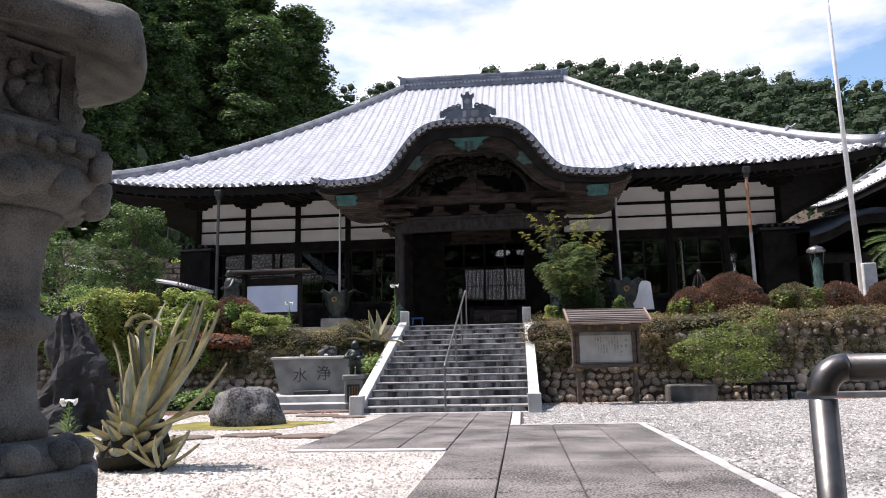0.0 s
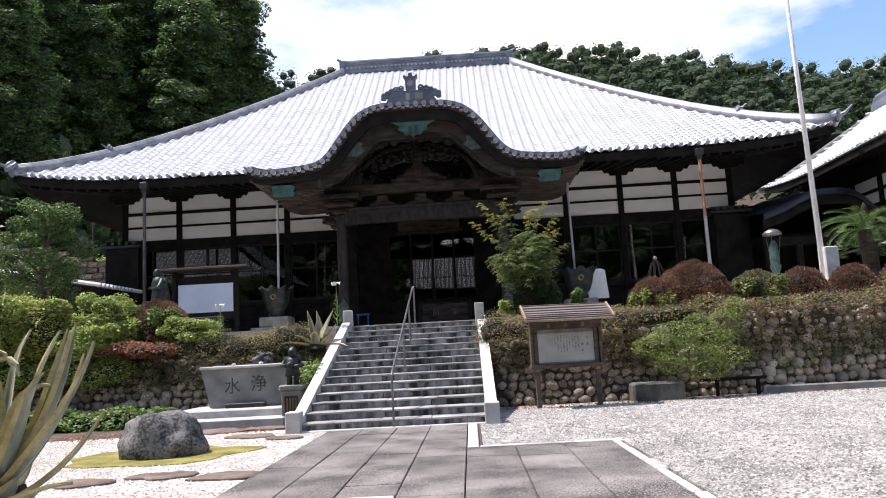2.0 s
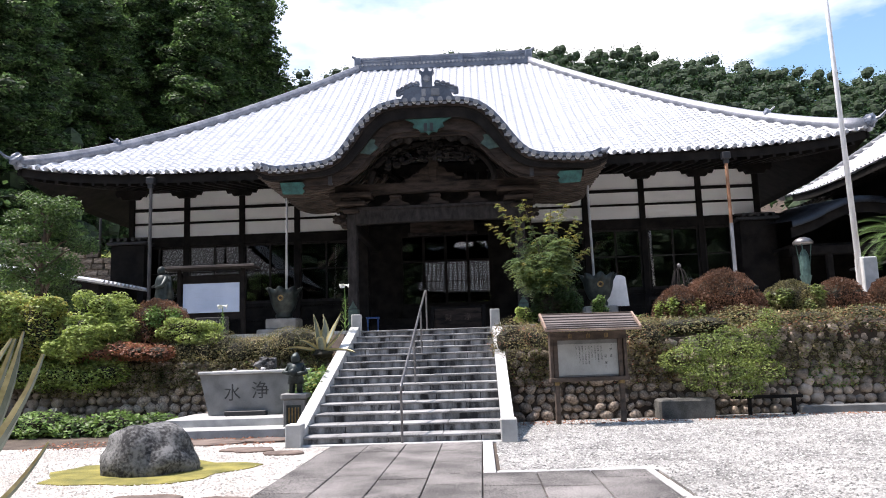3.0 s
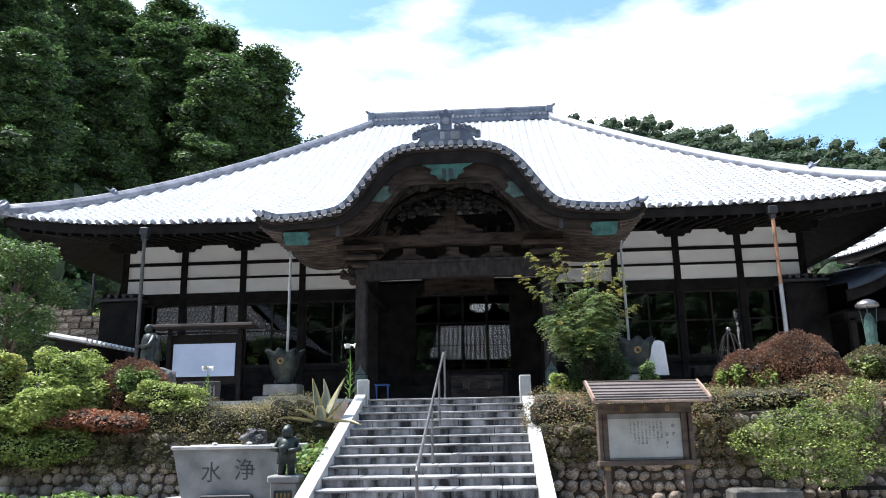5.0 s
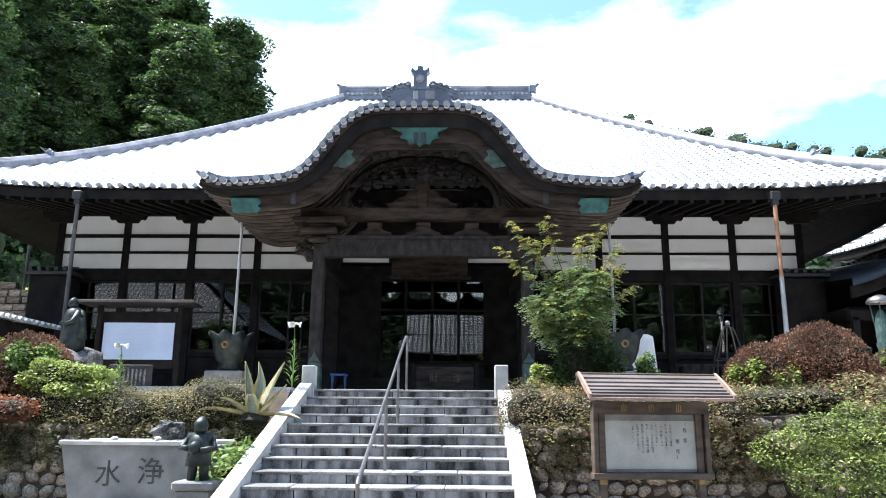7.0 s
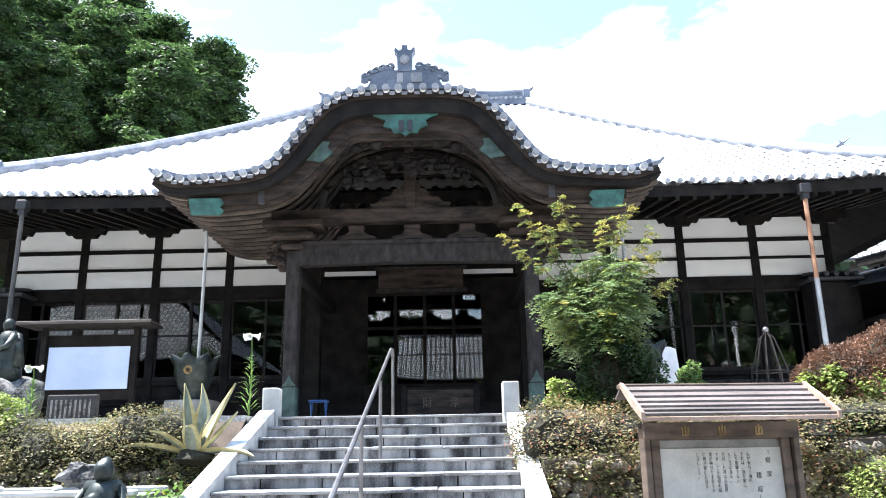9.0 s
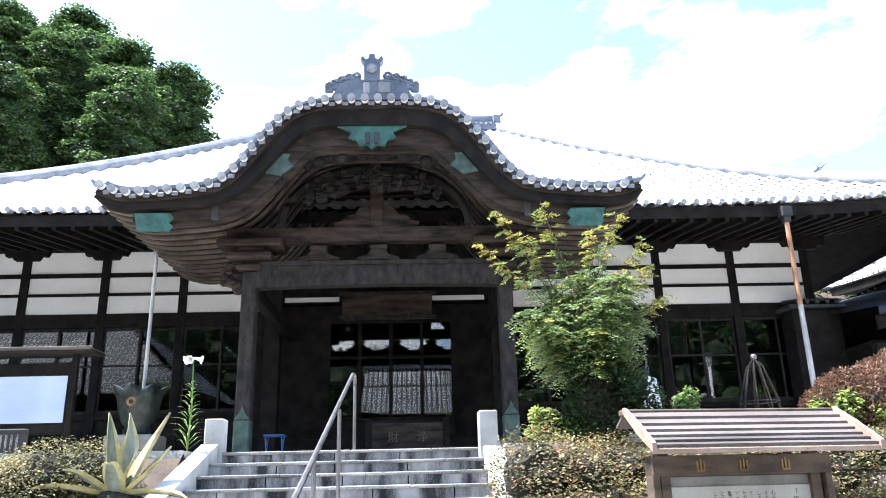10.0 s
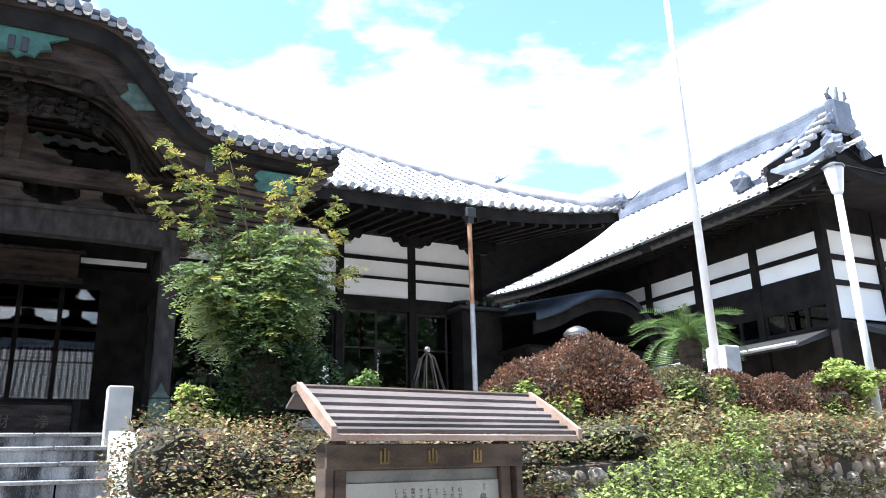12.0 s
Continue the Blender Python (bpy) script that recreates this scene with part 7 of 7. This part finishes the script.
wl_.box(6.2, 40, -20.6, -20.4, -0.5, 2.0)
structure("wall_precinct", wl_, PLASTER, "low plastered precinct wall beside the gate")

# ---- wooded hills ----


def hill(name, fn, x0, x1, y0, y1, step):
    m = Mesh()
    nx, ny = int((x1 - x0) / step), int((y1 - y0) / step)
    m.loft([[(x0 + (x1 - x0) * i / nx, y0 + (y1 - y0) * j / ny, fn(x0 + (x1 - x0) * i / nx, y0 + (y1 - y0) * j / ny)) for i in range(nx + 1)] for j in range(ny + 1)], closed=False)
    return structure(name, m, EARTH, "steep wooded hillside around the temple", smooth=True)


def north(x, y):
    h = TERRACE - 1.2 + 0.60 * max(0, min(y, 130) - 46) * (0.9 + 0.1 * math.sin(x * 0.05 + 1.0))
    h += 0.42 * max(0, -x - 20) * min(1, max(0, (y - 5) / 30))
    h += 0.03 * max(0, x - 20) * min(1, max(0, (y - 60) / 50))
    h += 1.5 * noise.noise(Vector((x * 0.05, y * 0.05, 0)))
    return h if y > 46 or x < -20 else min(h, TERRACE - 0.3)


def south(x, y):
    return -0.6 + (0.5 if abs(x + 2) > 16 else 0.2) * max(0, -38 - y) + 1.0 * noise.noise(Vector((x * 0.05, y * 0.05, 4)))


hill("backdrop_hill_north", north, -140, 160, 5.5, 160, 5)
hill("backdrop_hill_south", south, -140, 140, -110, -30, 5)


def woods(name, label, fn, spots, seed, leaf, size, per):
    g = random.Random(seed)
    t = thing(name, label, "woods", kind="stuff")
    m, inner = Mesh(), Mesh()
    for x, y, h, r in spots:
        z = fn(x, y)
        cs = []
        for k in range(9):
            a = k * 2.4
            f = 0.3 + 0.7 * k / 8
            q = r * (1.15 - 0.75 * f)
            cs.append((x + q * math.cos(a) * 0.7, y + q * math.sin(a) * 0.7, z + h * f, q * 0.6 + 0.4, q * 0.6 + 0.4, h * 0.13))
        leaves(m, cs, per, size, g, shell=0.75)
        # Dark blobs fill each clump, painting the shade between its leaves.
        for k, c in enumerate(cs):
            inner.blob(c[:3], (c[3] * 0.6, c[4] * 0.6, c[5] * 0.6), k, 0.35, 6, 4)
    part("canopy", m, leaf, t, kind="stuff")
    part("shade_core", inner, LEAF_SHADE, t, kind="stuff")
    return t


g = random.Random(17)
spots = []
for k in range(900):
    x, y = g.uniform(-75, 120), g.uniform(62, 130)
    if x / (y + 10) < 0.85 and x / (y + 10) > -0.75 and y > 85 or g.random() < 0.12:
        spots.append((x, y, g.uniform(6, 10.5), g.uniform(2.8, 4.4)))
woods("hillside_woods", "dense mixed green woods covering the hill", north, spots, 18, WOODS, 0.42, 520)
spots = []
for k in range(230):
    x = g.uniform(-90, 90)
    spots.append((x, g.uniform(-75, -36), g.uniform(12, 20) if abs(x + 2) > 13 else g.uniform(9, 14), g.uniform(3, 5)))
woods("southern_woods", "dark green woods behind the gate", south, spots, 19, LEAF_DARK, 0.8, 260)
spots = [(g.uniform(-48, -22), g.uniform(8, 40), g.uniform(10, 15), g.uniform(3, 4.2)) for k in range(46)]
woods("western_woods", "dark shaded woods beside the temple", north, spots, 20, CEDAR, 0.42, 1000)
spots = [(g.uniform(30, 70), g.uniform(10, 60), g.uniform(8, 13), g.uniform(3, 4.2)) for k in range(60)]
woods("eastern_woods", "green woods beyond the temple wing", north, spots, 21, WOODS, 0.9, 120)


def cedar(seed):
    g = random.Random(seed)
    t = thing("cedar_tree", "tall dark cedar tree on the slope behind", "cedar tree", "tall cedars")
    H = 27.0
    part("trunk", Mesh().tube([(0, 0, -1.5), (0.1, 0, 12), (0, 0.1, H)], 0.42, 8, 0.05), BARK, t, smooth=True)
    cs, m = [], Mesh()
    for k in range(150):
        f = 0.12 + 0.88 * (k + g.random()) / 150
        a = k * 2.4 + g.uniform(-0.4, 0.4)
        R = 5.2 * (1.04 - f) ** 0.5 * g.uniform(0.45, 1.0)
        c = (R * math.cos(a), R * math.sin(a), H * f - 0.2 * R)
        m.tube([(0, 0, H * f), c], 0.09, 4, 0.03)
        for j in range(3):
            q = g.uniform(0.45, 0.95)
            e = 1.0 - 0.28 * j
            cs.append((c[0] * e + g.uniform(-0.5, 0.5), c[1] * e + g.uniform(-0.5, 0.5), c[2] + g.uniform(-0.25, 0.35) + 0.2 * R * (1 - e), q, q, q * 0.55))
    part("branching", m, BARK, t, kind="stuff")
    part("crown", leaves(Mesh(), cs, 80000, 0.23, g, shell=0.75), CEDAR, t)
    # Dark blobs give the crown its shaded gaps by colour.
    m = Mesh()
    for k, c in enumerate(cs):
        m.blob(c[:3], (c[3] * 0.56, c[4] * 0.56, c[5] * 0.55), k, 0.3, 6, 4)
    part("shade_core", m, LEAF_SHADE, t, kind="stuff")
    return t


base = [cedar(s) for s in (101, 102, 103)]
SITES = [(-18.0, 51, 1.12), (-20.1, 46, 1.1), (-23, 52, 1.18), (-25.5, 47, 1.12), (-28, 54, 1.2), (-31, 48, 1.16), (-31, 40, 1.1), (-34, 52, 1.05), (-36, 44, 1.05), (-26, 41, 0.9), (-40, 48, 1.1), (-21, 58, 0.95), (-38, 36, 1.0), (-29, 33, 0.95), (-44, 40, 1.1), (-33, 27, 0.9), (-20, 57, 0.95), (-48, 50, 1.1), (-41, 28, 0.95), (-25, 29, 0.8)]
for k, (x, y, s) in enumerate(SITES):
    b = base[k % 3]
    p = Matrix.Translation((x, y, north(x, y))) @ Matrix.Rotation(k * 1.7, 4, "Z")
    if k < 3:
        b.matrix_basis = p
        b.scale = (1.22 * s, 1.22 * s, s)
    else:
        o = copy_thing(b, p)
        o.scale = (1.22 * s, 1.22 * s, s)

# ---- loose stones on the gravel ----


def scatter(name, label, material, n, areas, sizes, seed):
    g = random.Random(seed)
    m = Mesh()
    total = sum((a[1] - a[0]) * (a[3] - a[2]) for a in areas)
    for x0, x1, y0, y1 in areas:
        for _ in range(int(n * (x1 - x0) * (y1 - y0) / total)):
            x, y, r = g.uniform(x0, x1), g.uniform(y0, y1), g.uniform(*sizes)
            a = g.uniform(0, 6.28)
            q = [(x + r * g.uniform(0.7, 1.2) * math.cos(a + k * 1.571), y + r * g.uniform(0.7, 1.2) * math.sin(a + k * 1.571), r * g.uniform(0.0, 0.3)) for k in range(4)]
            m.add(q + [(x + g.uniform(-0.3, 0.3) * r, y + g.uniform(-0.3, 0.3) * r, r * g.uniform(0.6, 1.0))], [(0, 1, 4), (1, 2, 4), (2, 3, 4), (3, 0, 4)])
    return solid(name, m, material, label, "gravel", "stuff")


scatter("loose_gravel", "loose grey pebbles over the gravel forecourt", PEBBLE_GREY, 80000, [(3.2, 9.5, -9, -3), (1.5, 9.5, -3, 2.9), (9.5, 16, -5, 3.2)], (0.008, 0.021), 71)
scatter("loose_gravel", "loose pale pebbles over the garden gravel", PEBBLE_PALE, 26000, [(-5.5, 0.7, -10, -6.05), (-6, -0.95, -6.05, 0.5)], (0.008, 0.02), 72)
scatter("fallen_leaves", "scattered brown fallen leaves at the wall foot", LEAF_RUST, 900, [(1.9, 6.5, 2.2, 2.95), (-6, -2, 0.3, 1.5), (6.5, 12, 2.6, 3.0)], (0.015, 0.035), 73)
